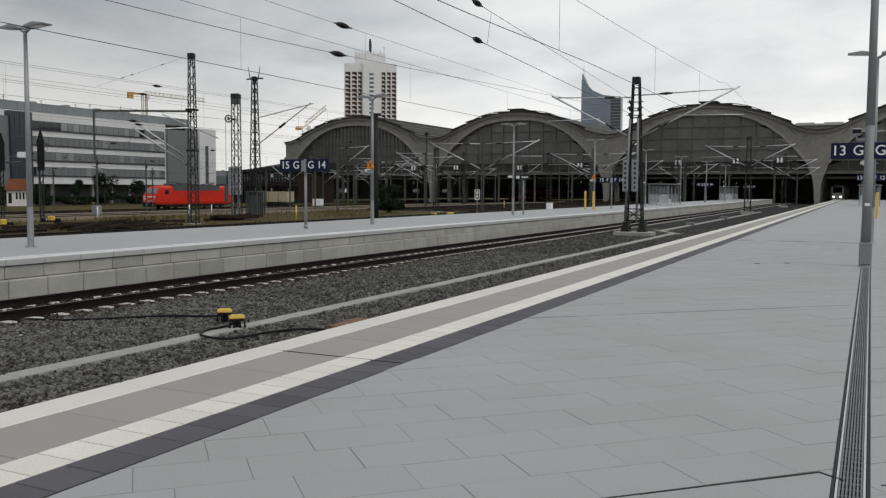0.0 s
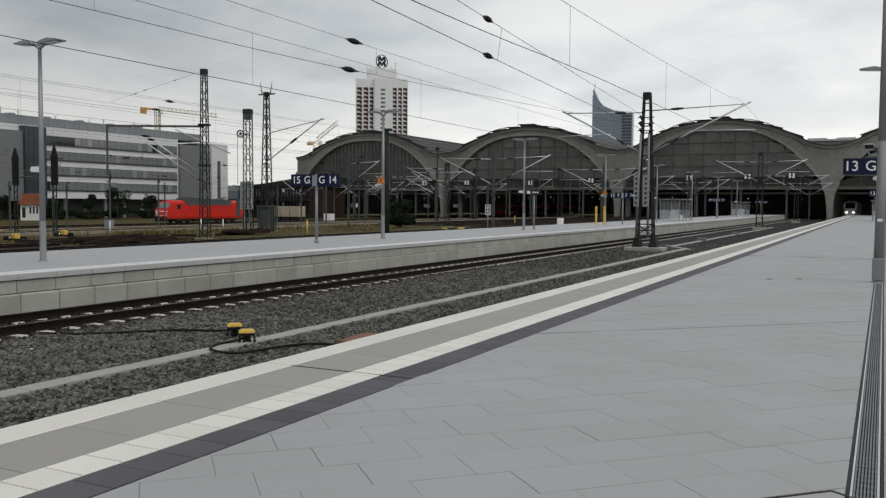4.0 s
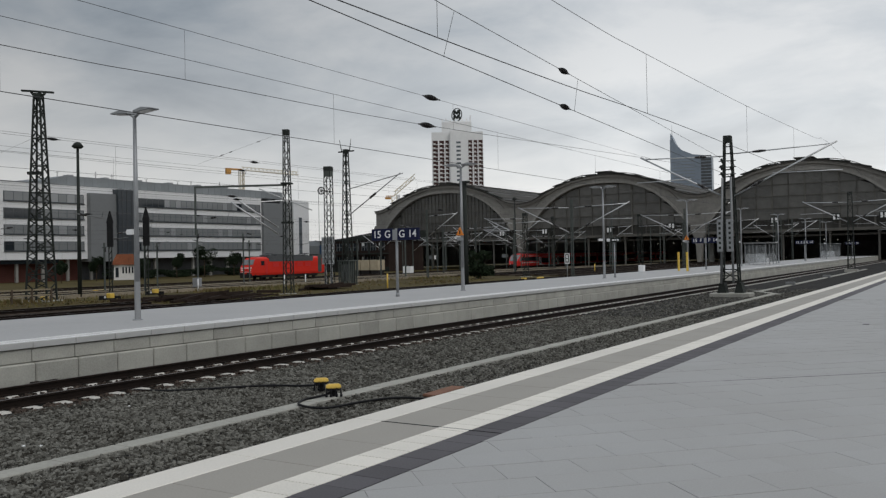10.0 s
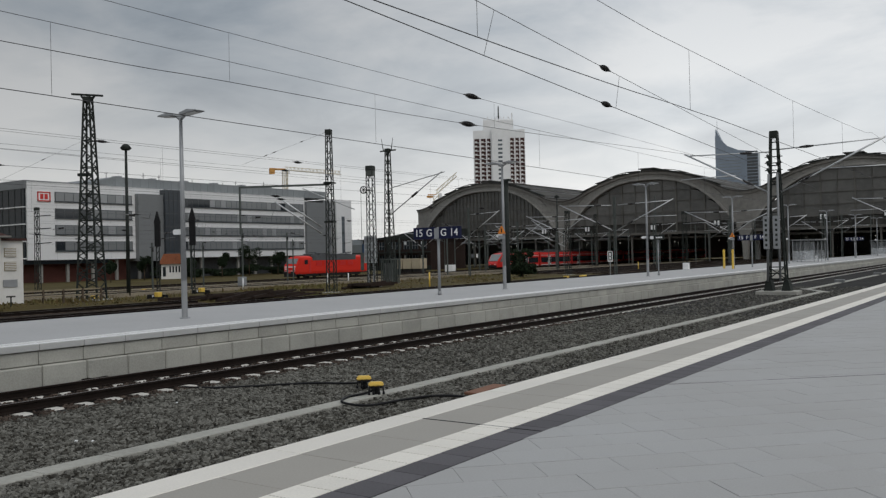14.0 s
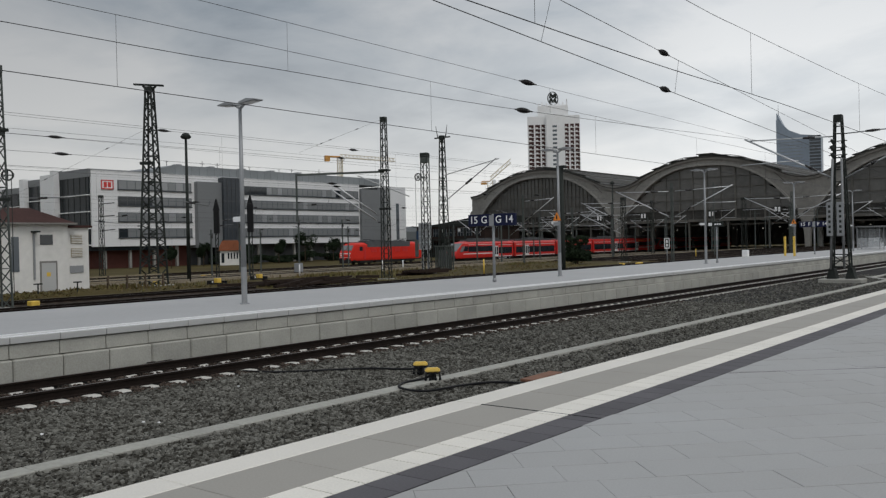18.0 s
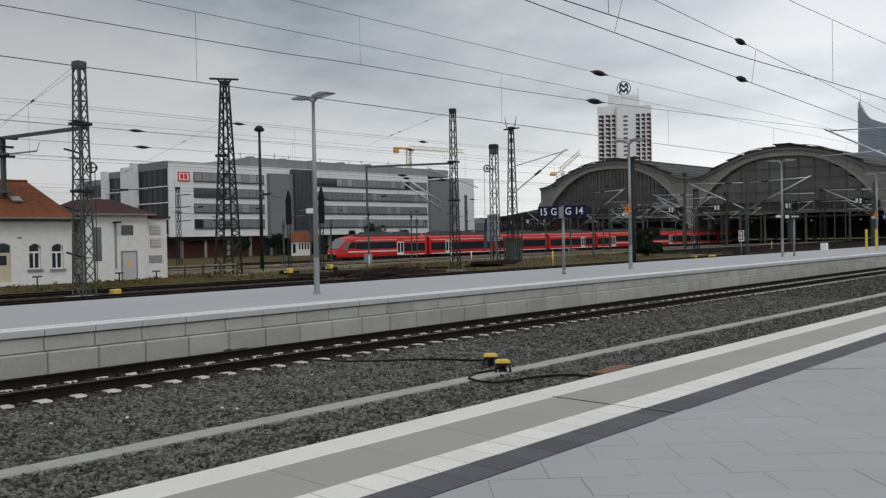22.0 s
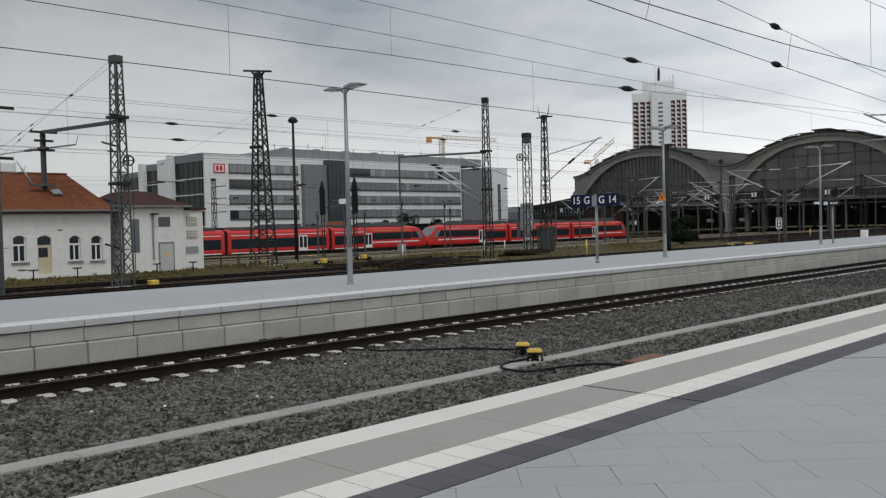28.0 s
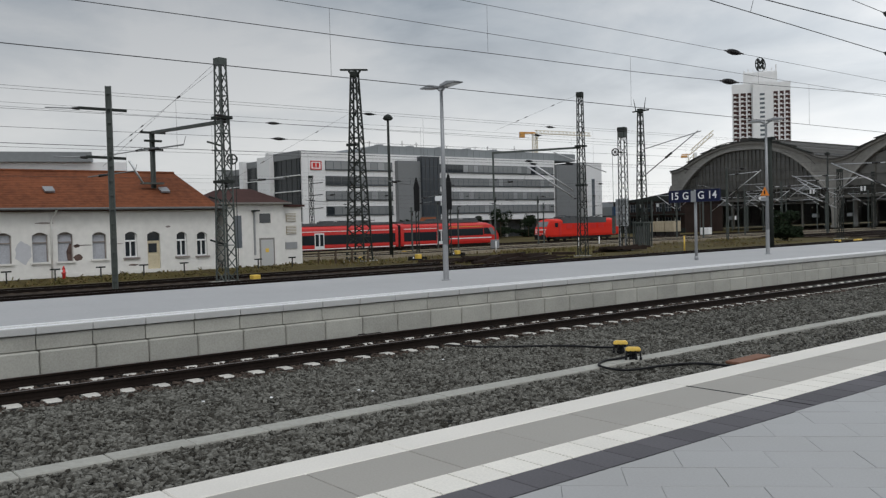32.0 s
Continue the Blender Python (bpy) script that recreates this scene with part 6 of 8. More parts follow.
# mast between the tracks, with two cantilevers and boards
def double_mast(x, y, z):
    """Two leaning frames of angle steel that meet under a cap, with pale tubes and boards before them."""
    m = empty("lattice_mast", pose(x, y, z), "dark lattice catenary mast with two arms on a concrete footing", "mast", "lattice masts")
    top, foot = 8.9, {-1: -0.43, 1: 0.52}

    def leg_x(side, h):
        return side * 0.17 + (foot[side] - side * 0.17) * (1 - h / top)
    for side in (-1, 1):
        for d in (-1, 1):
            bm = bmesh.new()
            bar(bm, (leg_x(side, 0.2), d * 0.26, 0.2), (leg_x(side, top), d * 0.16, top), 0.085, 0.075)
            part("leg", bm, M_MAST, m)
        for k in range(15):
            h0, h1 = 0.5 + 0.56 * k, 0.5 + 0.56 * (k + 1)
            s = 1 if k % 2 else -1
            bm = bmesh.new()
            bar(bm, (leg_x(side, h0), s * 0.24, h0), (leg_x(side, h1), -s * 0.24, h1), 0.04)
            part("brace", bm, M_MAST, m)
        bm = bmesh.new()
        c = foot[side]
        prism(bm, [(c - 0.26, 0.0), (c + 0.26, 0.0), (c + 0.12, 0.62), (c - 0.10, 0.62)], "y", -0.34, 0.34)
        part("shoe", bm, M_MAST, m)
        # pale tube before the frame
        bm = bmesh.new()
        a = (-0.43, 0.55) if side < 0 else (0.25, 0.55)
        b = (-0.25, 6.55) if side < 0 else (0.21, 6.55)
        tube(bm, (a[0], -0.40, a[1]), (b[0], -0.34, b[1]), 0.062, 0.062, 10)
        part("weight_tube", bm, M_STEEL_POLE, m, "pale steel tube")
        sx = side * 0.32
        for h, w in ((6.75, 0.12), (7.15, 0.17), (7.5, 0.10), (5.95, 0.09)):
            bm = bmesh.new()
            tube(bm, (sx - side * 0.1, -0.2, h - 0.12), (sx + side * 0.02, -0.24, h + 0.12), w * 0.7, w * 0.55, 8)
            gear = part("tension_gear", bm, M_MAST, m)
            bm = bmesh.new()
            bar(bm, (0, -0.2, h), (sx + side * 0.15, -0.2, h), 0.05)
            part("gear_bar", bm, M_MAST, gear)
        x0, x1 = ((-0.58, -0.26), (-0.06, 0.32))[side > 0]
        bm = bmesh.new()
        box(bm, x0, -0.52, 2.36, x1, -0.47, 4.19)
        bmesh.ops.bevel(bm, geom=bm.edges[:], offset=0.012, segments=1, affect="EDGES")
        board = part("number_board", bm, M_STEEL, m, "pale board with dark marks")
        for k in range(6):
            boxpart("marking", ((x0 + x1) / 2 - 0.065, -0.526, 2.52 + k * 0.275, (x0 + x1) / 2 + 0.055, -0.52, 2.66 + k * 0.275), M_MAST, board)
    for h in (1.0, 1.35, 4.4, 5.3, 6.1, 6.6, 7.0, 7.9, 8.3):
        bm = bmesh.new()
        bar(bm, (leg_x(-1, h), -0.24, h), (leg_x(1, h), -0.24, h), 0.06)
        part("rung", bm, M_MAST, m)
    bm = bmesh.new()
    bar(bm, (leg_x(-1, 0.7), -0.25, 0.7), (leg_x(1, 1.35), -0.25, 1.35), 0.05)
    bar(bm, (leg_x(1, 0.7), -0.25, 0.7), (leg_x(-1, 1.35), -0.25, 1.35), 0.05)
    bar(bm, (leg_x(-1, 0.68) - 0.1, -0.27, 0.68), (leg_x(1, 0.68) + 0.1, -0.27, 0.68), 0.09)
    part("cross_brace", bm, M_MAST, m)
    boxpart("cap", (-0.21, -0.2, 8.55, 0.21, 0.2, 8.95), M_MAST, m, "", None, 0.02)
    bm = bmesh.new()
    box(bm, -1.05, -0.7, -0.25, 1.15, 0.7, 0.03)
    bmesh.ops.bevel(bm, geom=bm.edges[:], offset=0.04, segments=1, affect="EDGES")
    part("pad", bm, M_TROUGH, m, "concrete pad")
    return m


mast_n = double_mast(-12.05, 50.5, -0.80)
for side, reach in ((-1, 4.6), (1, 5.2)):
    cantilever(mast_n, 7.95 if side < 0 else 8.05, 5.5, reach, side)

# further masts along the same line
for y in (105.0, 155.0):
    m2 = lattice_mast(-12.0, y, -0.75, 8.6, 0.7, 0.4, "dark lattice catenary mast between the tracks", M_MAST, 0.8)
    for side in (-1, 1):
        cantilever(m2, 7.6, 5.3, 4.4, side)

mast_a = lattice_mast(-44.1, 49.3, -1.0, 12.35, 0.62, 0.34, "dark slim lattice mast with a steel boom in the yard", M_MAST, 0.62, 20)
bm = bmesh.new()
bar(bm, (0.0, 0, 8.2), (-5.6, -3.6, 7.95), 0.11, 0.15)
part("boom", bm, M_MAST_LIGHT, mast_a)
bm = bmesh.new()
bar(bm, (-5.6, -3.6, 8.0), (-5.6, -3.6, 4.5), 0.11)
part("drop_post", bm, M_MAST_LIGHT, mast_a)
for dz in (0, -0.5):
    bm = bmesh.new()
    tube(bm, (-3.5, -2.2, 7.4 + dz), (-0.6, -0.3, 5.0 + dz), 0.06, n=7)
    part("bracket_tube", bm, M_ALU, mast_a)
bm = bmesh.new()
tube(bm, (-1.8, -1.0, 7.9), (1.6, 1.0, 6.3), 0.04, n=7)
part("bracket_tube", bm, M_ALU, mast_a)
for z in (5.3, 8.25):
    bm = bmesh.new()
    box(bm, -0.36, -0.36, z, 0.36, 0.36, z + 0.12)
    part("collar", bm, M_MAST, mast_a)
mast_b = lattice_mast(-48.1, 59.1, -1.0, 10.55, 0.64, 0.56, "wide dark lattice mast with a tension wheel", M_MAST, 0.7, 15)
boxpart("solid_head", (-0.31, -0.31, 9.75, 0.31, 0.31, 10.62), M_MAST_LIGHT, mast_b)
bm = bmesh.new()
for k in range(16):
    a, b = 2 * math.pi * k / 16, 2 * math.pi * (k + 1) / 16
    bar(bm, (-0.46 + 0.3 * math.cos(a), -0.5, 8.5 + 0.3 * math.sin(a)), (-0.46 + 0.3 * math.cos(b), -0.5, 8.5 + 0.3 * math.sin(b)), 0.08)
for k in range(4):
    a = math.pi * k / 4
    bar(bm, (-0.46 - 0.28 * math.cos(a), -0.5, 8.5 - 0.28 * math.sin(a)), (-0.46 + 0.28 * math.cos(a), -0.5, 8.5 + 0.28 * math.sin(a)), 0.04)
bar(bm, (-0.46, -0.45, 8.5), (0.0, -0.1, 8.5), 0.08)
part("tension_wheel", bm, M_MAST, mast_b)
bm = bmesh.new()
tube(bm, (-0.72, -0.5, 8.4), (-0.72, -0.5, 1.2), 0.02, n=6)
box(bm, -0.84, -0.62, 1.5, -0.60, -0.38, 3.0)
part("counterweight", bm, M_MAST_LIGHT, mast_b)
mast_d = lattice_mast(-52.3, 67.0, -1.0, 13.2, 0.85, 0.34, "tall dark tapering lattice mast with spikes", M_MAST, 0.9)
bm = bmesh.new()
bar(bm, (-0.9, 0, 13.0), (1.0, 0, 13.0), 0.12)
for x in (-0.5, 0.45):
    tube(bm, (x, 0, 13.0), (x * 1.5, 0, 14.2), 0.05, 0.02, 6)
part("spike_arm", bm, M_MAST, mast_d)
bm = bmesh.new()
tube(bm, (0.3, -0.9, 6.3), (7.2, -1.2, 10.35), 0.05, n=7)
tube(bm, (0.3, -0.5, 9.2), (7.5, -1.2, 10.3), 0.04, n=7)
part("cantilever", bm, M_STEEL, mast_d)
bm = bmesh.new()
tube(bm, (3.6, -1.04, 8.24), (4.3, -1.08, 8.65), 0.11, 0.11, 8)
part("insulator", bm, M_INSUL, mast_d)
for sx in (-0.62, 0.62):
    for k in range(5):
        boxpart("guard_bar", (sx - 0.06, -0.62 + 0.29 * k, 0.05, sx + 0.06, -0.54 + 0.29 * k, 2.3), M_MAST_LIGHT, mast_d)
        boxpart("guard_bar", (-0.62 + 0.29 * k, sx - 0.05, 0.05, -0.54 + 0.29 * k, sx + 0.05, 2.3), M_MAST_LIGHT, mast_d)
boxpart("guard_rim", (-0.7, -0.7, 2.3, 0.7, 0.7, 2.42), M_MAST_LIGHT, mast_d)
boxpart("relay_case", (-0.45, -0.5, 0.4, 0.45, -0.2, 2.0), M_STEEL_DULL, mast_d, "dull grey case inside the guard")
mast_c = lattice_mast(-56.0, 37.0, -1.0, 14.6, 1.5, 0.42, "tall dark tapering lattice tower with a top yoke", M_MAST, 0.62, 30)
bm = bmesh.new()
bar(bm, (-1.15, -0.1, 14.82), (1.05, 0.1, 14.66), 0.22, 0.12)
bar(bm, (-0.2, 0, 14.3), (-0.5, 0, 14.7), 0.12)
bar(bm, (0.2, 0, 14.3), (0.5, 0, 14.65), 0.12)
part("yoke", bm, M_MAST, mast_c)
bm = bmesh.new()
box(bm, -0.75, -0.3, 8.9, 0.1, 0.1, 9.1)
part("bracket", bm, M_MAST, mast_c)
mast_e = lattice_mast(-40.7, 18.8, -0.95, 11.25, 0.74, 0.38, "large grey-green lattice mast carrying a long steel beam", M_MAST_LIGHT, 0.62, 12)
bm = bmesh.new()
bar(bm, (0.3, 0.1, 8.10), (-12.8, 4.25, 8.92), 0.13, 0.19)
part("beam", bm, M_MAST_LIGHT, mast_e)
roof_mast = empty("roof_mast", pose(-54.25, 20.35, 4.45), "grey steel post standing through the tiled roof", "post")
bm = bmesh.new()
for s in (-1, 1):
    box(bm, -0.12, s * 0.10 - 0.03, 0, 0.12, s * 0.10 + 0.03, 3.6)
box(bm, -0.03, -0.075, 0, 0.03, 0.075, 3.6)
part("shaft", bm, M_MAST_LIGHT, roof_mast)
for z, w in ((3.52, 0.8), (3.0, 0.55), (2.45, 0.62)):
    bm = bmesh.new()
    bar(bm, (0.15, -w, z), (0.15, w, z), 0.16, 0.13)
    part("cross_arm", bm, M_MAST, roof_mast)
bm = bmesh.new()
box(bm, 0.1, -0.9, 0.25, 0.5, 0.5, 0.36)
part("roof_step", bm, M_MAST_LIGHT, roof_mast)
bm = bmesh.new()
tube(bm, (0.1, -0.5, 2.45), (0.4, -2.6, 2.05), 0.04, n=6)
part("line_tube", bm, M_STEEL, roof_mast)
bm = bmesh.new()
tube(bm, (0.13, -0.7, 2.42), (0.2, -1.15, 2.33), 0.1, 0.06, 8)
part("insulator", bm, M_INSUL, roof_mast)
bm = bmesh.new()
for k in range(16):
    a, b = 2 * math.pi * k / 16, 2 * math.pi * (k + 1) / 16
    bar(bm, (0.22 + 0.17 * math.cos(a), 0.38 + 0.17 * math.cos(a), 6.2 + 0.24 * math.sin(a)), (0.22 + 0.17 * math.cos(b), 0.38 + 0.17 * math.cos(b), 6.2 + 0.24 * math.sin(b)), 0.07)
bar(bm, (0.05, 0.21, 6.2), (0.39, 0.55, 6.2), 0.05)
bar(bm, (0.22, 0.38, 5.96), (0.22, 0.38, 6.44), 0.05)
part("tension_wheel", bm, M_MAST, mast_e)
bm = bmesh.new()
tube(bm, (0.32, 0.50, 6.0), (0.32, 0.50, 0.6), 0.02, n=6)
part("tension_rope", bm, M_MAST, mast_e)
for z in (5.0, 8.2):
    bm = bmesh.new()
    box(bm, -0.38, -0.38, z, 0.38, 0.38, z + 0.14)
    part("collar", bm, M_MAST, mast_e)
for z in (1.9, 4.1, 6.9):
    bm = bmesh.new()
    bar(bm, (-0.3, 0.2, z), (-1.0, -0.2, z + 0.25), 0.09)
    part("bracket", bm, M_MAST, mast_e)

thin = lattice_mast(-102.5, 60.3, ground_level(-102), 10.7, 0.55, 0.4, "thin dark lattice mast between the train tracks", M_MAST, 0.9)
for z in (9.6, 8.0, 6.2):
    bm = bmesh.new()
    bar(bm, (-0.2, 0, z), (1.6, 0.9, z + 0.1), 0.1)
    part("arm", bm, M_MAST, thin)

# plain steel pole with cross arms beside the house
pole_f = empty("steel_pole", pose(-40.3, 13.1, -0.95), "grey steel I-beam catenary pole with cross arms", "pole")
bm = bmesh.new()
for s in (-1, 1):
    box(bm, s * 0.105 - 0.025, -0.10, -0.1, s * 0.105 + 0.025, 0.10, 9.35)
box(bm, -0.085, -0.015, 0, 0.085, 0.015, 9.35)
for k in range(14):
    box(bm, -0.10, -0.09, 0.4 + k * 0.66, 0.10, 0.09, 0.5 + k * 0.66)
part("shaft", bm, M_MAST_LIGHT, pole_f, "", pose(0, 0, 0, 0, 0, 65))
for z, a, b in ((8.3, -1.25, 0.75), (6.1, -1.0, 0.65)):
    bm = bmesh.new()
    bar(bm, (0.25 * a, a, z + 0.03), (0.25 * b, b, z - 0.05), 0.14, 0.12)
    part("cross_arm", bm, M_MAST, pole_f)
    bm = bmesh.new()
    tube(bm, (0.25 * a, a, z), (0.6 * a, a - 1.3, z + 0.02), 0.03, n=6)
    part("line_tube", bm, M_STEEL, pole_f)
    bm = bmesh.new()
    tube(bm, (0.25 * a, a + 0.05, z), (0.3 * a, a - 0.25, z), 0.08, 0.05, 8)
    part("insulator", bm, M_INSUL, pole_f)
bm = bmesh.new()
tube(bm, (-0.2, 0.9, 6.0), (-0.38, 1.6, 4.95), 0.05, n=7)
part("alu_tube", bm, M_ALU, pole_f)

# tall dark yard lamp
yard_lamp = empty("yard_lamp", pose(-61.1, 43.7, -1.05), "tall dark yard lamp with a mushroom head", "lamp")
bm = bmesh.new()
tube(bm, (0, 0, 0), (0, 0, 11.9), 0.17, 0.10, 10)
part("pole", bm, M_MAST, yard_lamp)
bm = bmesh.new()
tube(bm, (0, 0, 11.85), (0, 0, 12.0), 0.30, 0.46, 14)
tube(bm, (0, 0, 12.0), (0, 0, 12.28), 0.46, 0.26, 14)
tube(bm, (0, 0, 12.28), (0, 0, 12.36), 0.26, 0.10, 14)
part("head", bm, M_MAST, yard_lamp)
copy_thing(yard_lamp, pose(-66, 130, -1.1))


def signal(x, y, z, h):
    s = empty("railway_signal", pose(x, y, z, 0, 0, 35), "dark railway signal on a lattice post", "signal", "railway signals")
    bm = bmesh.new()
    for d in (-0.12, 0.12):
        bar(bm, (d, 0, 0), (d, 0, h - 2.2), 0.07)
    for k in range(8):
        bar(bm, (-0.12, 0, 0.3 + k * 0.5), (0.12, 0, 0.7 + k * 0.5), 0.05)
    part("post", bm, M_MAST, s)
    bm = bmesh.new()
    box(bm, -0.24, -0.1, h - 2.9, 0.24, 0.1, h - 0.9)
    part("signal_screen", bm, M_BLACK, s)
    bm = bmesh.new()
    prism(bm, [(-0.30, h - 0.9), (0.30, h - 0.9), (0.04, h + 0.1), (-0.04, h + 0.1)], "y", -0.08, 0.08)
    part("top_shield", bm, M_BLACK, s)
    return s


signal(-55.6, 45.75, -1.0, 6.8)
signal(-62.0, 47.3, -1.05, 6.9)

# ---- overhead wires ----
def wire(a, b, r, label="dark overhead wire above a track"):
    bm = bmesh.new()
    pts = [Vector(a).lerp(Vector(b), k / 10) for k in range(11)]
    sweep(bm, pts, r, 5)
    return tagged(part("overhead_wire", bm, M_WIRE), label, "wire", "overhead wires")


def dropper(parent, top, bottom):
    bm = bmesh.new()
    sweep(bm, [Vector(top), Vector(bottom)], 0.0045, 4)
    part("dropper", bm, M_WIRE, parent)


def wire_insulator(parent, p, d, size=0.8):
    """A ribbed rod insulator set into a wire at p, along d."""
    d = Vector(d).normalized()
    bm = bmesh.new()
    p = Vector(p)
    tube(bm, p - d * 0.62 * size, p + d * 0.62 * size, 0.03 * size, n=7)
    for k in range(-3, 4):
        e = 1.0 - 0.045 * k * k
        tube(bm, p + d * size * (k * 0.12 - 0.056), p + d * size * (k * 0.12 + 0.056), 0.115 * e * size, 0.09 * e * size, 10)
    part("insulator", bm, M_INSUL, parent, "black ribbed insulator")


def catenary(x, zc, zm, y0, y1, step, first, rc=0.009, rm=0.0065):
    """A contact wire under a messenger wire, with droppers."""
    c = wire((x, y0, zc), (x, y1, zc), rc, "dark contact wire with droppers")
    wire((x, y0, zm), (x, y1, zm), rm, "dark messenger wire above a track")
    y = first
    while y < y1:
        dropper(c, (x, y, zm), (x, y, zc))
        y += step
    return c


def poly_wire(points, r, label):
    """A wire through a few points."""
    bm = bmesh.new()
    sweep(bm, smooth(points, 8), r, 5)
    return tagged(part("overhead_wire", bm, M_WIRE), label, "wire", "overhead wires")


# over the middle track: the line in use, and one that is led off with insulators
catenary(-15.65, 4.89, 6.32, -40, 195, 9.95, 9.6)
w1 = poly_wire([(-15.65, -40, 7.3), (-15.65, 5, 7.05), (-15.65, 25, 6.97), (-16.6, 50.8, 7.2)], 0.0065, "dark messenger wire with a black insulator")
w2 = poly_wire([(-15.65, -40, 5.72), (-15.65, 5.5, 5.76), (-15.65, 14.0, 5.84), (-15.65, 24.5, 6.01), (-15.65, 46.0, 6.80), (-15.8, 60, 7.3)], 0.0085, "dark raised contact wire with a black insulator")
wire_insulator(w1, (-15.65, 24.8, 6.975), (0, 1, 0), 0.85)
wire_insulator(w2, (-15.65, 24.5, 6.01), (0, 1, 0.025), 0.85)
dropper(w2, (-15.65, 14.1, 7.0), (-15.65, 14.1, 5.84))
dropper(w2, (-15.65, 26.2, 6.97), (-15.65, 26.2, 6.06))
# over the bare bed beside the platform
w9 = poly_wire([(-6.75, -40, 4.80), (-6.75, 8.5, 4.83), (-6.75, 20.0, 4.95), (-6.75, 27.0, 5.0), (-6.75, 60, 5.0), (-6.75, 195, 4.9)], 0.0085, "dark contact wire with thin droppers")
poly_wire([(-6.75, -40, 7.2), (-6.75, -5, 6.7), (-6.75, 15.0, 6.38), (-6.75, 20.5, 6.39), (-6.75, 32.0, 6.62), (-6.75, 45.2, 7.05), (-6.75, 51, 7.25), (-6.75, 75, 6.4), (-6.75, 100, 7.2), (-6.75, 195, 6.6)], 0.006, "dark sagging messenger wire over the bed")
for y, z0, z1 in ((10.9, 6.44, 4.85), (20.4, 6.39, 4.955), (31.0, 6.59, 5.0), (40.0, 6.86, 5.0)):
    dropper(w9, (-6.75, y, z0), (-6.75, y, z1))
w3 = wire((-5.8, -9.0, 4.81), (-9.95, 50.4, 4.84), 0.0075, "dark raised contact wire with a black insulator")
w4 = wire((-4.75, -14.4, 5.46), (-10.4, 50.2, 5.60), 0.006, "dark messenger wire with a black insulator")
wire_insulator(w3, (-7.66, 17.6, 4.825), (-0.07, 1, 0.0), 0.55)
wire_insulator(w4, (-7.52, 17.25, 5.53), (-0.0875, 1, 0.002), 0.55)
dropper(w3, (-7.60, 18.2, 5.53), (-7.70, 18.2, 4.825))
dropper(w3, (-7.05, 11.9, 5.52), (-7.26, 11.9, 4.82))
# lines over the yard
for x, zc, zm in ((-29.5, 4.6, 6.3), (-34.0, 4.9, 6.5), (-46.0, 4.6, 6.2), (-64.0, 4.4, 6.0), (-74.0, 4.4, 6.0), (-85.0, 4.3, 5.9), (-99.0, 4.2, 5.8), (-105.5, 4.2, 5.8)):
    line = catenary(x, zc, zm, -60, 195, 11.0, 4.0 + (x * 3.7) % 9, 0.0065, 0.0055)
    for k in range(4):
        y = 14 - 0.62 * x * (0.3 + 0.42 * k) + 5.0 * math.sin(x * 1.7 + k * 2.6)
        wire_insulator(line, (x, y, zc if k % 2 else zm), (0, 1, 0), 0.55)
wire((-36.0, -60, 7.42), (-36.0, 190, 7.46), 0.007, "dark feeder wire over the yard")
wire((-38.0, -60, 7.25), (-40.7, 60, 7.0), 0.007, "dark feeder wire over the yard")
w7 = wire((-32.0, -60, 5.9), (-32.0, 120, 6.2), 0.007, "dark led-off wire with an insulator")
w8 = wire((-31.0, -60, 5.2), (-31.0, 120, 5.4), 0.007, "dark led-off wire with an insulator")
wire_insulator(w7, (-32.0, 17.0, 6.03), (0, 1, 0.001), 0.6)
wire_insulator(w8, (-31.0, 16.7, 5.285), (0, 1, 0.001), 0.6)
# guy wires of the large mast and the slim mast
for a, b in (((-40.7, 18.6, 10.1), (-52.0, 16.5, 5.6)), ((-40.7, 18.6, 9.8), (-50.5, 16.0, 6.0)), ((-44.1, 49.2, 11.2), (-50.0, 46.0, 8.9)), ((-56.0, 36.9, 10.6), (-60.0, 28.0, 5.2))):
    guy = wire(a, b, 0.007, "thin dark guy wire of a mast")
    a, b = Vector(a), Vector(b)
    for f in (0.3, 0.62, 0.72):
        wire_insulator(guy, a.lerp(b, f), b - a, 0.32)


# led-off arms with insulators that hang in the yard lines
def hanging_rod(x, y, z, reach, tilt):
    a = empty("hanging_rod", pose(x, y, z), "short steel rod with insulator hanging in the yard lines", "line rod", "hanging line rods")
    bm = bmesh.new()
    tube(bm, (0, -reach / 2, 0), (0.15, reach / 2, tilt), 0.035, n=6)
    part("tube", bm, M_STEEL_DULL, a)
    bm = bmesh.new()
    tube(bm, (0.03, -reach * 0.28, tilt * 0.2), (0.06, -reach * 0.06, tilt * 0.42), 0.075, 0.06, 8)
    part("insulator", bm, M_INSUL, a)
    bm = bmesh.new()
    tube(bm, (0.15, reach / 2, tilt), (0.15, reach / 2 + 0.1, tilt + 0.35), 0.012, n=5)
    part("hanger", bm, M_WIRE, a)


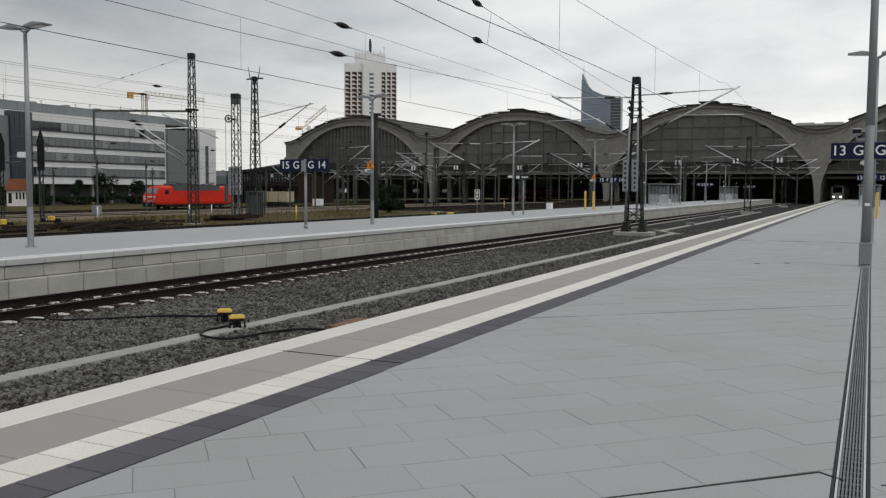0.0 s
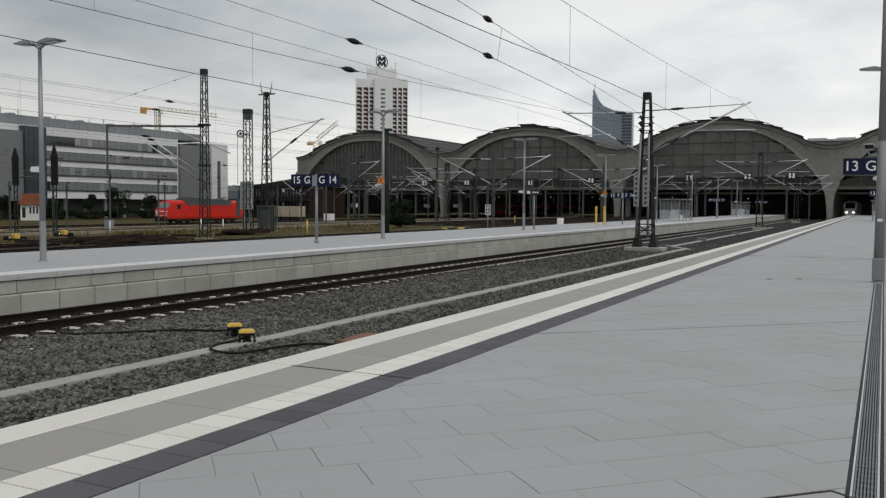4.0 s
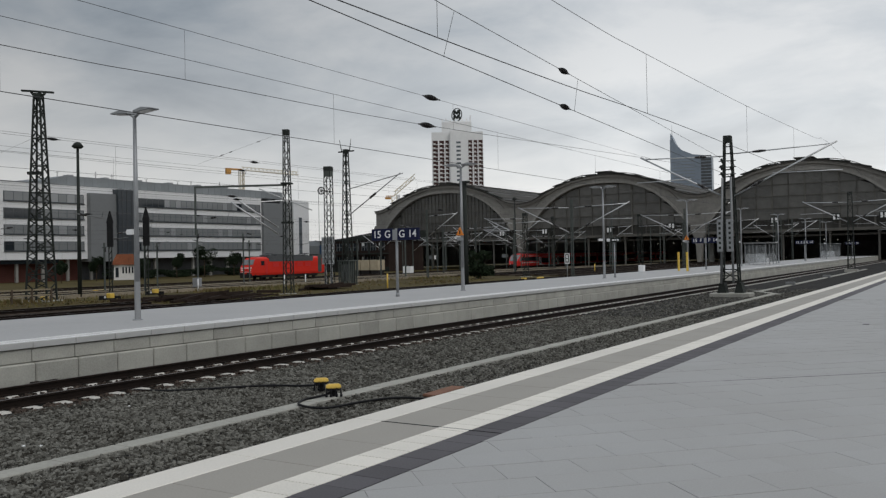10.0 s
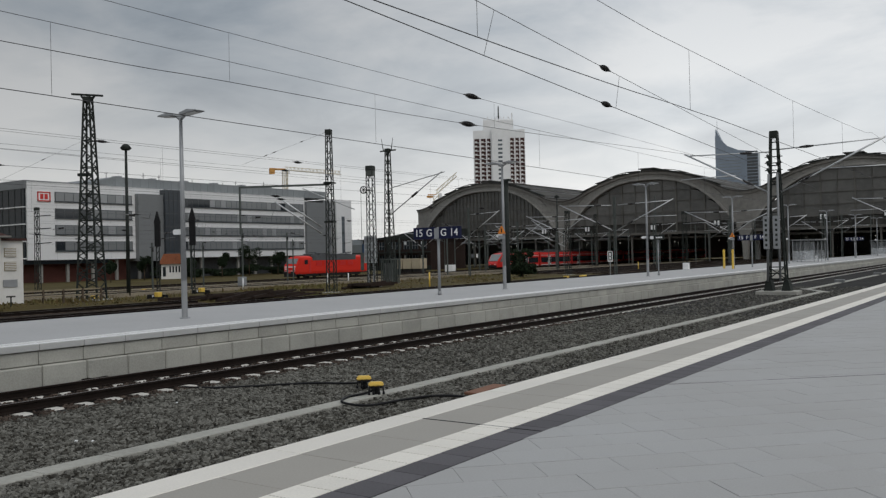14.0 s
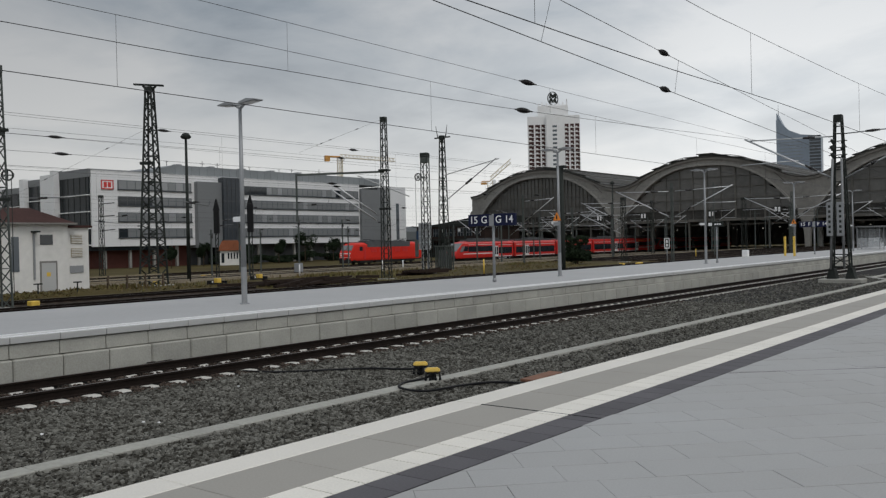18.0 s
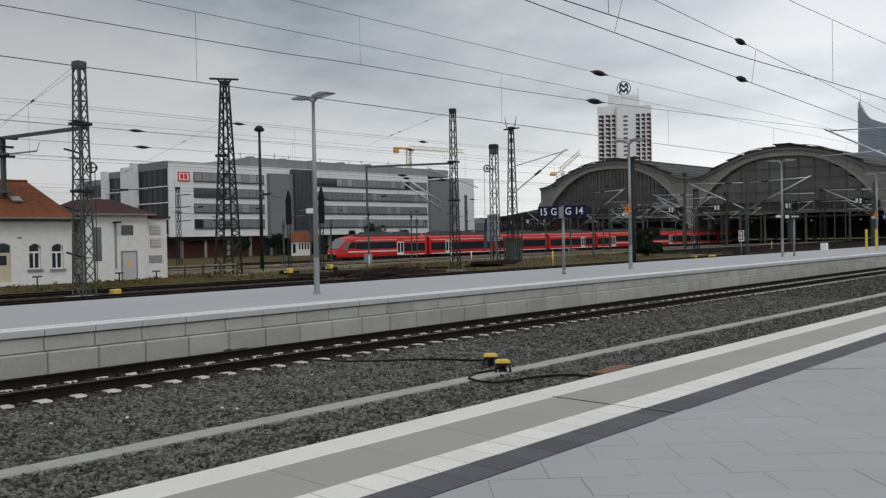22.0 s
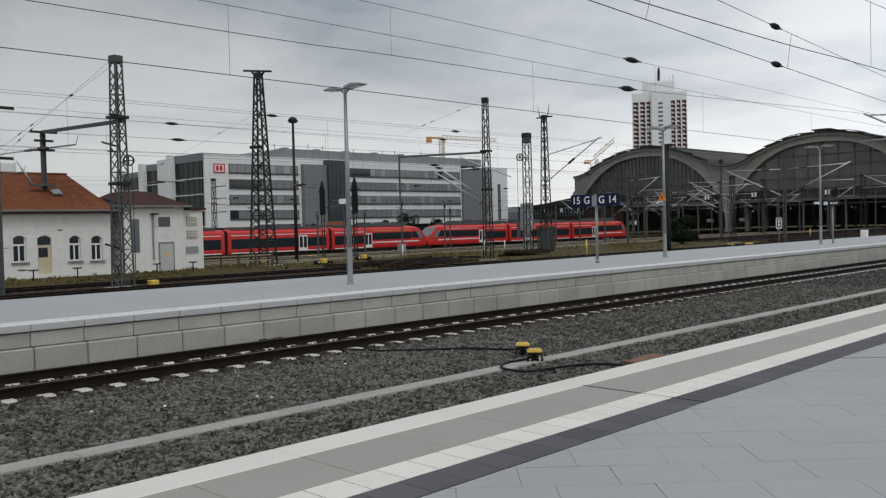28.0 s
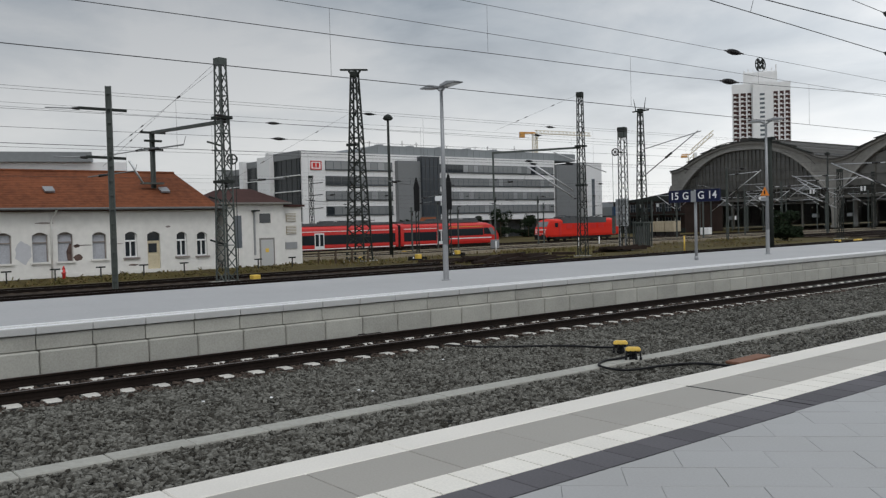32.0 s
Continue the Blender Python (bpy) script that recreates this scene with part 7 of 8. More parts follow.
for x, y, z, reach, tilt in ((-46.0, 24.0, 4.55, 2.2, 0.1), (-46.0, 33.5, 4.62, 1.8, -0.25), (-46.0, 15.0, 4.6, 2.4, 0.35), (-64.0, 31.0, 4.4, 2.6, 0.15), (-64.0, 52.0, 4.4, 2.2, 0.4), (-74.0, 44.0, 4.4, 2.4, -0.2), (-74.0, 82.0, 4.4, 2.4, 0.3), (-34.0, 13.0, 4.9, 1.8, 0.3), (-85.0, 96.0, 4.3, 2.6, 0.3), (-64.0, 40.0, 4.4, 2.0, 0.3), (-64.0, 66.0, 4.4, 2.4, -0.3), (-74.0, 58.0, 4.5, 2.2, 0.35), (-74.0, 70.0, 4.4, 1.8, -0.2), (-85.0, 66.0, 4.3, 2.4, 0.25), (-85.0, 78.0, 4.3, 2.0, -0.3), (-99.0, 84.0, 4.2, 2.4, 0.3), (-99.0, 104.0, 4.2, 2.6, -0.2), (-99.0, 64.0, 4.2, 2.2, 0.3), (-46.0, 44.0, 4.6, 2.0, 0.2), (-46.0, 68.0, 4.6, 2.2, -0.3), (-105.5, 122.0, 4.2, 2.6, 0.3)):
    hanging_rod(x, y, z, reach, tilt)


# small catenary masts before the train shed
def small_mast(x, y, z, side, h=8.0, reach=3.6):
    m = empty("catenary_mast", pose(x, y, z), "grey catenary mast with a slanting cantilever", "mast", "small catenary masts")
    bm = bmesh.new()
    bar(bm, (-0.1, 0, 0), (-0.07, 0, h), 0.09)
    bar(bm, (0.1, 0, 0), (0.07, 0, h), 0.09)
    for k in range(9):
        bar(bm, (-0.1, 0, k * h / 9), (0.1, 0, (k + 0.6) * h / 9), 0.05)
    part("shaft", bm, M_MAST_LIGHT, m)
    for s in ((-1, 1) if side == 0 else (side,)):
        cantilever(m, h - 0.6, h - 3.0, reach, s)
    return m


small_mast(-31.75, 74.0, -1.0, 0, 7.6, 5.0)
small_mast(-30.3, 105.0, -1.0, 0, 7.8, 5.0)
yard_mast = lattice_mast(-45.4, 92.0, -1.0, 7.5, 0.5, 0.4, "dark lattice catenary mast before the train shed", M_MAST, 0.7)
for z in (7.0, 5.6):
    cantilever(yard_mast, z, z - 2.3, 5.0, -1, 0.12 * (z - 6))
lattice_mast(-51.3, 150.0, -1.0, 9.4, 0.75, 0.65, "dark thick lattice mast with a flat top", M_MAST, 0.8)
lattice_mast(-63.7, 140.0, -1.2, 9.4, 0.5, 0.4, "dark lattice mast before the train shed", M_MAST, 0.8)
sm = small_mast(-57.0, 112.0, ground_level(-57.0), 0)
sm1 = small_mast(-54, 84, -1.0, 1)
sm1.children[0].name = "shaft"
for x, y in ((-33, 140), (-33, 175), (-46, 158), (-57, 150), (-57, 182), (-68, 120), (-72, 165), (-79, 128), (-82, 140), (-82, 178), (-88, 122), (-94, 150), (-94, 184), (-110, 165), (-110, 186), (-27.5, 160), (-12, 186)):
    copy_thing(sm if (x + y) % 2 == 0 else sm1, pose(x, y, ground_level(x)))
# pale paired plates on brackets before the glazed end of the shed
for x, z in ((-104.0, 7.1), (-92.0, 7.25), (-75.0, 7.1), (-60.0, 7.55), (-37.5, 8.0), (-25.2, 8.2), (-16.3, 8.3)):
    tb = empty("track_board", pose(x, HALL - 1.6, z), "dark board with two pale plates on the shed front", "sign", "track boards")
    bm = bmesh.new()
    box(bm, -0.8, -0.06, -0.75, 0.8, 0.06, 0.75)
    part("board", bm, M_MAST, tb)
    for k in (-0.38, 0.38):
        boxpart("plate", (k - 0.22, -0.10, -0.52, k + 0.22, -0.06, 0.52), M_WHITE, tb)
    bm = bmesh.new()
    bar(bm, (0, 0.06, 0.4), (0, 1.95, 0.4), 0.12)
    bar(bm, (0, 0.06, -0.4), (0, 1.95, -0.4), 0.12)
    part("bracket", bm, M_HALL_BAR, tb)


# slim poles and line masts crowded before the shed
def slim_pole(x, y, h, arm):
    m = empty("line_pole", pose(x, y, ground_level(x)), "slim grey steel line pole before the train shed", "pole", "slim line poles")
    bm = bmesh.new()
    bar(bm, (0, 0, -0.2), (0, 0, h), 0.15, 0.13)
    part("shaft", bm, M_MAST_LIGHT, m)
    bm = bmesh.new()
    bar(bm, (-arm, 0, h - 0.5), (arm, 0, h - 0.45), 0.08)
    part("arm", bm, M_MAST_LIGHT, m)
    bm = bmesh.new()
    tube(bm, (arm * 0.6, -0.05, h - 0.5), (arm * 0.6, -0.05, h - 0.95), 0.07, n=7)
    part("insulator", bm, M_INSUL, m)


for i in range(22):
    slim_pole(-126 + i * 4.75 + 1.6 * math.sin(i * 2.1), 163 + 22 * math.sin(i * 1.7) ** 2 + (i % 3) * 4, 6.2 + 2.6 * abs(math.sin(i * 2.9)), 0.5 + 0.9 * abs(math.sin(i * 1.3)))
for x, y, h in ((-66.5, 54.5, 5.6), (-72.0, 66.0, 6.4), (-77.0, 58.0, 5.2), (-83.0, 84.0, 6.8), (-88.0, 74.0, 5.8), (-95.6, 98.0, 6.6), (-62.5, 92.0, 6.2), (-96.0, 77.0, 7.4), (-90.0, 118.0, 6.6)):
    slim_pole(x, y, h, 0.35)
slim_pole(-45.25, 120.0, 10.4, 0.9)
for y in (52.0,):
    bm = bmesh.new()
    tube(bm, (0, 0, 0), (0, 0, 7.3), 0.17, 0.13, 10)
    box(bm, -0.3, -0.14, 7.25, 0.3, 0.14, 7.42)
    tagged(part("dark_post", bm, M_MAST, None, "", pose(-28.05, 48.2, -1.0)), "dark steel post with a short cross beam", "post")

# ---- tracks of the yard ----
def yard_track(x, y0, y1, bed=M_GRAVEL, w=1.9):
    z = ground_level(x)
    t = empty("yard_track", pose(x, 0, z), "rusty yard track on brown ballast", "track", "", "structure")
    bm = bmesh.new()
    prism(bm, [(-w, -0.3), (w, -0.3), (w * 0.8, 0.10), (-w * 0.8, 0.10)], "y", y0, y1)
    part("bed", bm, bed, t)
    for s in (-0.753, 0.753):
        rail("rail", s, y0, y1, 0.08, t)
    bm = bmesh.new()
    y = y0
    while y < y1:
        box(bm, -1.25, y, 0.02, 1.25, y + 0.26, 0.115)
        y += 0.65
    tagged(part("sleepers", bm, M_SLEEPER_OLD, t), kind="stuff")


for x, y0, y1 in ((-28.2, -60, 196), (-32.9, -60, 196), (-37.6, -60, 196), (-64, -20, 196), (-69, 20, 196), (-74, -60, 196), (-79.5, 10, 196), (-85, -60, 196), (-92, 0, 196), (-99, -90, 290), (-105.5, -90, 290)):
    yard_track(x, y0, y1, M_BED_DARK if x > -40 else M_GRAVEL)
yard_track(-42.9, -60, 35, M_BED_DARK, 2.4)
for x in (-42.3, -47.0, -51.7, -56.4):
    yard_track(x, 96, 196, M_BED_DARK, 2.35)
for x, y0, y1 in ((-61.2, 20, 190), (-71.6, 10, 190), (-82.2, 0, 190), (-88.6, 10, 190)):
    z = ground_level(x)
    tagged(boxpart("yard_trough", (x - 0.25, y0, z - 0.1, x + 0.25, y1, z + 0.30), M_TROUGH_OLD), "pale concrete cable trough along the yard tracks", "cable trough", kind="structure")

# buffer of dark scrap, yellow markers, fences
def scrap(x, y, n, spread):
    pile = empty("scrap_heap", pose(x, y, -0.95), "dark heap of old rails and sleepers", "scrap heap", "scrap heaps")
    for i in range(n):
        p = Vector((random.gauss(0, spread * 0.5), random.gauss(0, spread), random.uniform(0.02, 0.35)))
        d = Vector((random.uniform(-0.4, 0.4), 1, random.uniform(-0.08, 0.08))).normalized() * random.uniform(0.6, 2.0)
        bm = bmesh.new()
        bar(bm, p - d, p + d, random.uniform(0.1, 0.22))
        part("old_sleeper", bm, M_RUST, pile)


scrap(-44.0, 41.5, 44, 2.3)
scrap(-47.5, 57.5, 34, 1.4)


def marker(x, y, w=0.22, h=0.32):
    bm = bmesh.new()
    box(bm, -w, -0.22, 0, w, 0.22, h)
    bmesh.ops.bevel(bm, geom=bm.edges[:], offset=0.04, segments=1, affect="EDGES")
    tagged(part("yellow_block", bm, M_YELLOW, None, "", pose(x, y, ground_level(x))), "yellow track-side marker block", "marker", "yellow markers")


for x, y in ((-41.2, 20.6), (-58.7, 39.0), (-81.5, 60.2), (-82.6, 61.8), (-37.5, 79.0), (-38.5, 77.5), (-38.0, 80.5)):
    marker(x, y)
def point_motor(x, y, turn):
    """Black point motor box on a long dark frame, with a yellow cover."""
    m = empty("point_motor", pose(x, y, ground_level(x), 0, 0, turn), "black point motor with a yellow cover in the grass", "point motor", "point motors")
    boxpart("frame", (-0.18, -0.6, 0.05, 0.18, 1.1, 0.14), M_BLACK, m)
    boxpart("motor_box", (-0.18, -0.6, 0.12, 0.18, -0.2, 0.34), M_BLACK, m, "", None, 0.03)
    boxpart("cover", (-0.2, 0.1, 0.12, 0.2, 0.52, 0.48), M_YELLOW, m, "yellow cover", None, 0.04)
    boxpart("lamp_disc", (0.18, -0.45, 0.18, 0.20, -0.33, 0.30), M_WHITE, m)
    for yy in (0.75, 1.02):
        boxpart("stand", (-0.2, yy, 0.0, 0.2, yy + 0.07, 0.26), M_BLACK, m)


point_motor(-51.8, 39.2, 8)
point_motor(-56.0, 46.6, 8)
for x, y, h in ((-40.5, 57.0, 1.3), (-56.0, 62.0, 1.2), (-60.0, 55.0, 1.1), (-44.0, 110.0, 1.2), (-62.0, 72.0, 1.1)):
    bm = bmesh.new()
    tube(bm, (0, 0, 0), (0, 0, h), 0.06, 0.06, 8)
    tagged(part("marker_post", bm, M_YELLOW if x > -50 else M_WHITE, None, "", pose(x, y, ground_level(x))), "short pale track-side marker post", "post", "marker posts")
for x, y in ((-70.5, 64.5),):
    bm = bmesh.new()
    box(bm, -0.4, -0.3, 0, 0.4, 0.3, 1.2)
    bmesh.ops.bevel(bm, geom=bm.edges[:], offset=0.03, segments=1, affect="EDGES")
    tagged(part("relay_box", bm, M_STEEL, None, "", pose(x, y, ground_level(x))), "pale grey track-side relay box", "relay box", "relay boxes")
for x, y, z in ((-49.8, 61.0, 0),):
    cab = empty("switch_cabinet", pose(x, y, -1.0), "tall grey steel cabinet on posts beside a mast", "cabinet")
    body = boxpart("cabinet_body", (-0.66, -0.14, 2.1, 0.66, 0.14, 4.55), M_PALE_PANEL, cab, "pale grey panelled board", None, 0.02)
    for r in range(4):
        for c in range(3):
            boxpart("panel", (-0.58 + 0.40 * c, -0.155, 2.2 + 0.58 * r, -0.24 + 0.40 * c, -0.14, 2.7 + 0.58 * r), M_STEEL, body)
    for px in (-0.34, 0.34):
        boxpart("post", (px - 0.08, -0.08, 0, px + 0.08, 0.08, 2.4), M_STEEL, cab)


def fence(x0, y0, x1, y1, n, h=0.95):
    a, b = Vector((x0, y0, ground_level(x0))), Vector((x1, y1, ground_level(x1)))
    f = empty("yard_fence", Matrix.Translation(a), "low weathered yard fence", "fence", "low fences")
    d = b - a
    for k in range(n + 1):
        p = d * (k / n)
        bm = bmesh.new()
        bar(bm, p, p + Vector((0, 0, h)), 0.12)
        part("post", bm, M_SLEEPER_OLD, f)
    for z in (h * 0.55, h - 0.05):
        bm = bmesh.new()
        bar(bm, Vector((0, 0, z)), d + Vector((0, 0, z)), 0.06, 0.10)
        part("rail", bm, M_WOOD, f)


fence(-54.0, 30.7, -54.0, 36.4, 4)
for k in range(14):
    bm = bmesh.new()
    y = -4 + k * 2.45
    bar(bm, (0, 0, 0), (0, 0, 0.8), 0.06)
    bar(bm, (0, -0.26, 0.78), (0, 0.26, 0.78), 0.06, 0.08)
    tagged(part("rail_stub", bm, M_MAST, None, "", pose(-50.2, y, -1.0)), "short dark T-shaped post before the house", "post", "T posts")

# low bank of earth along the foot of the house
bm = bmesh.new()
prism(bm, [(-52.2, -1.2), (-49.2, -1.2), (-49.2, -1.0), (-50.6, -0.80), (-52.2, -0.76)], "y", -14.5, 30.4)
tagged(part("bank", bm, M_GROUND), "low weedy bank of earth along the house", "bank", kind="structure")

# ---- the white house with a red roof ----
HX, HY0, HY1 = -52.0, -14.0, 23.4


def house():
    h = empty("house", pose(0, 0, 0), "long white plastered railway house with a red tiled roof", "house")
    openings = [(y, 0.22, 1.78, 0.84, "sash") for y in (-9.0, -6.6, -4.2, -1.8, 0.6, 3.0, 5.6)] + [(8.6, 0.22, 1.8, 0.84, "shut"), (11.0, 0.15, 1.85, 0.84, "shut"), (12.9, 0.15, 1.83, 0.84, "shut"), (14.25, 0.15, 1.83, 0.84, "shut"), (16.15, 0.2, 1.78, 0.80, "shut"), (18.0, 0.2, 1.75, 0.74, "sash"), (19.38, -0.85, 1.72, 0.80, "door"), (21.15, 0.15, 1.66, 0.68, "sash"), (22.47, 0.12, 1.63, 0.68, "sash")]
    # wall in bands between the openings
    bm = bmesh.new()
    ys = [HY0]
    for y, z0, z1, w, k in openings:
        ys += [y - w / 2, y + w / 2]
    ys.append(HY1)
    for i in range(0, len(ys), 2):
        box(bm, HX - 0.4, ys[i], -1.2, HX, ys[i + 1], 3.2)
    for y, z0, z1, w, k in openings:
        n, rise = 8, 0.17
        over = [(y - w / 2, 3.2), (y + w / 2, 3.2)] + [(y + w / 2 - w * i / n, z1 - rise + rise * math.sin(math.pi * i / n)) for i in range(n + 1)]
        prism(bm, over, "x", HX - 0.4, HX)
        if z0 > -0.5:
            box(bm, HX - 0.4, y - w / 2, -1.2, HX, y + w / 2, z0)
    box(bm, HX - 9.0, HY1 - 0.4, -1.2, HX - 0.4, HY1, 3.2)
    box(bm, HX - 9.0, HY0, -1.2, HX - 0.4, HY0 + 0.4, 3.2)
    box(bm, HX - 9.0, HY0, -1.2, HX - 8.6, HY1, 3.2)
    part("wall", bm, M_WHITE_PLASTER, h)
    for y, z0, z1, w, k in openings:
        if k == "door":
            d = boxpart("door", (HX - 0.22, y - w / 2, -0.98, HX - 0.15, y + w / 2, 1.1), M_CREAM, h, "worn cream door with a small window")
            boxpart("door_window", (HX - 0.16, y - w / 2 + 0.10, 0.45, HX - 0.13, y + w / 2 - 0.18, 1.0), M_GLASS, d)
            boxpart("fanlight", (HX - 0.22, y - w / 2, 1.16, HX - 0.18, y + w / 2, 1.66), M_GLASS, h)
            boxpart("transom", (HX - 0.22, y - w / 2, 1.08, HX - 0.12, y + w / 2, 1.16), M_CREAM, h)
            continue
        win = boxpart("window", (HX - 0.26, y - w / 2, z0, HX - 0.22, y + w / 2, z1 - 0.02), M_GLASS if k == "sash" else M_BOARD, h)
        if k == "sash":
            bm = bmesh.new()
            for a, b in ((y - w / 2, y - w / 2 + 0.07), (y + w / 2 - 0.07, y + w / 2), (y - 0.035, y + 0.035)):
                box(bm, HX - 0.23, a, z0, HX - 0.15, b, z0 + 1.0)
            for a in (y - w / 2, y + w / 2 - 0.07):
                box(bm, HX - 0.23, a, z0 + 0.9, HX - 0.15, a + 0.07, z1)
            box(bm, HX - 0.23, y - w / 2, z0, HX - 0.14, y + w / 2, z0 + 0.08)
            box(bm, HX - 0.23, y - w / 2, z0 + 0.95, HX - 0.12, y + w / 2, z0 + 1.05)
            part("frame", bm, M_WHITE, win)
        else:
            bm = bmesh.new()
            for a in (y - w / 2, y + w / 2 - 0.05):
                box(bm, HX - 0.22, a, z0, HX - 0.17, a + 0.05, z1)
            box(bm, HX - 0.22, y - w / 2, z1 - 0.62, HX - 0.16, y + w / 2, z1 - 0.55)
            box(bm, HX - 0.215, y - w / 2, z1 - 0.16, HX - 0.18, y + w / 2, z1 - 0.02)
            part("frame", bm, M_PATCH, win, "weathered grey frame")
        # sash sills are dark: the shadow below them is put into their colour
        sill = boxpart("sill", (HX - 0.2, y - w / 2 - 0.12, z0 - 0.10, HX + 0.10, y + w / 2 + 0.12, z0), M_PATCH if k == "sash" else M_WHITE_PLASTER, h)
    boxpart("plinth", (HX - 0.3, HY0, -1.2, HX + 0.06, HY1 + 0.04, -0.55), M_WHITE_PLASTER, h)
    # patches where the render has come off
    for cy, cz, ry, rz, mat in PATCHES:
        bm = bmesh.new()
        prism(bm, [(cy + ry * math.cos(k * 0.45) * (1 + 0.12 * math.sin(k * 2.6 + cy)), cz + rz * math.sin(k * 0.45) * (1 + 0.15 * math.sin(k * 1.9 + cy))) for k in range(14)], "x", HX - 0.02, HX + 0.006)
        part("bare_patch", bm, mat, h, "bare patch of broken render")
    bm = bmesh.new()
    prism(bm, [(14.40, 0.18), (14.62, 0.16), (14.64, 1.12), (14.52, 1.16), (14.44, 0.95), (14.34, 0.70), (14.36, 0.45)], "x", HX - 0.22, HX - 0.195)
    part("broken_board", bm, M_DAMAGE, h, "brown hole in the window boarding")
    # hipped roof in rows of tiles
    ridge_x, ridge_z, eave = HX - 4.5, 5.58, 3.12
    run = 4.95
    rows = 22
    for i in range(rows):
        bm = bmesh.new()
        a, b = i / rows, (i + 1.15) / rows
        z0, z1 = eave + (ridge_z - eave) * a, eave + (ridge_z - eave) * min(b, 1)
        x0, x1 = HX + 0.45 - run * a, HX + 0.45 - run * min(b, 1)
        y_end0 = HY1 + 0.2 - 1.0 * a
        y_end1 = HY1 + 0.2 - 1.0 * min(b, 1)
        up = 0.014
        v = [bm.verts.new(p) for p in ((x0, HY0 - 0.4, z0 + up), (x0, y_end0, z0 + up), (x1, y_end1, z1), (x1, HY0 - 0.4, z1), (x0, HY0 - 0.4, z0 - 0.02), (x0, y_end0, z0 - 0.02))]
        bm.faces.new((v[0], v[1], v[2], v[3]))
        bm.faces.new((v[4], v[5], v[1], v[0]))
        bx0, bx1 = 2 * ridge_x - x0, 2 * ridge_x - x1
        w = [bm.verts.new(p) for p in ((bx0, HY0 - 0.4, z0 + up), (bx0, y_end0, z0 + up), (bx1, y_end1, z1), (bx1, HY0 - 0.4, z1))]
        bm.faces.new((w[3], w[2], w[1], w[0]))
        e = [bm.verts.new(p) for p in ((x0, y_end0, z0 + up), (bx0, y_end0, z0 + up), (bx1, y_end1, z1), (x1, y_end1, z1))]
        bm.faces.new(e)
        part("tile_course", bm, M_TILE, h)
    bm = bmesh.new()
    tube(bm, (ridge_x, HY0 - 0.4, ridge_z + 0.02), (ridge_x, HY1 - 0.8, ridge_z + 0.02), 0.10, n=8)
    part("ridge_tiles", bm, M_TILE, h)
    bm = bmesh.new()
    box(bm, HX - 9.4, HY0 - 0.3, 3.0, HX + 0.4, HY1 + 0.3, 3.14)
    part("eave_board", bm, M_ROOF_DARK, h)
    bm = bmesh.new()
    tube(bm, (HX + 0.5, HY0 - 0.4, 3.18), (HX + 0.5, HY1 + 0.4, 3.12), 0.075, n=8)
    part("gutter", bm, M_STEEL_DULL, h)
    bm = bmesh.new()
    sweep(bm, [(HX + 0.48, 13.75, 3.12), (HX + 0.3, 13.65, 2.85), (HX + 0.08, 13.5, 2.5), (HX + 0.08, 13.45, -0.9)], 0.055, 8)
    part("downpipe", bm, M_WHITE_PLASTER, h)
    for y in (13.9, 20.8, 3.0):
        bm = bmesh.new()
        box(bm, -0.32, -0.28, 0, 0.32, 0.28, 0.10)
        rw = part("roof_window", bm, M_STEEL, h, "", pose(HX - 1.7, y, 4.30, 0, -27.5 + 55, 0))
    return h


M_BOARD_PALE = surface("pale wooden container boards", (0.40, 0.34, 0.24), 0.7, 0.15, 8, 1, 0.05)
M_CREAM = surface("cream painted door", (0.55, 0.48, 0.33), 0.6, 0.15, 12, 1, 0.05)
M_VENT = surface("weathered tan vent", (0.30, 0.25, 0.16), 0.7, 0.25, 12, 1, 0.05)
M_PATCH = surface("bare render and dark trim", (0.23, 0.20, 0.185), 0.9, 0.4, 9, 1.2, 0.2, world_co=True)
M_BOARD = surface("pale grey window boarding", (0.37, 0.38, 0.41), 0.7, 0.2, 12, 1, 0.1)
M_DAMAGE = surface("broken brown brickwork", (0.105, 0.072, 0.062), 0.9, 0.45, 9, 2.2, 0.3, world_co=True)
M_REPAINT = surface("grey repainted plaster", (0.47, 0.475, 0.50), 0.85, 0.08, 4, 0.8, 0.1, world_co=True)
PATCHES = ((14.92, 0.33, 0.25, 0.19, M_DAMAGE), (14.86, 1.0, 0.18, 0.10, M_DAMAGE), (15.25, 1.03, 0.55, 0.030, M_PATCH), (17.1, 1.05, 0.42, 0.026, M_PATCH), (12.0, 0.72, 0.42, 0.62, M_REPAINT), (9.8, 0.6, 0.6, 0.5, M_REPAINT), (20.3, 2.0, 0.16, 0.06, M_PATCH), (13.15, 2.35, 0.5, 0.05, M_PATCH), (18.1, -0.25, 0.3, 0.05, M_DAMAGE))
house()


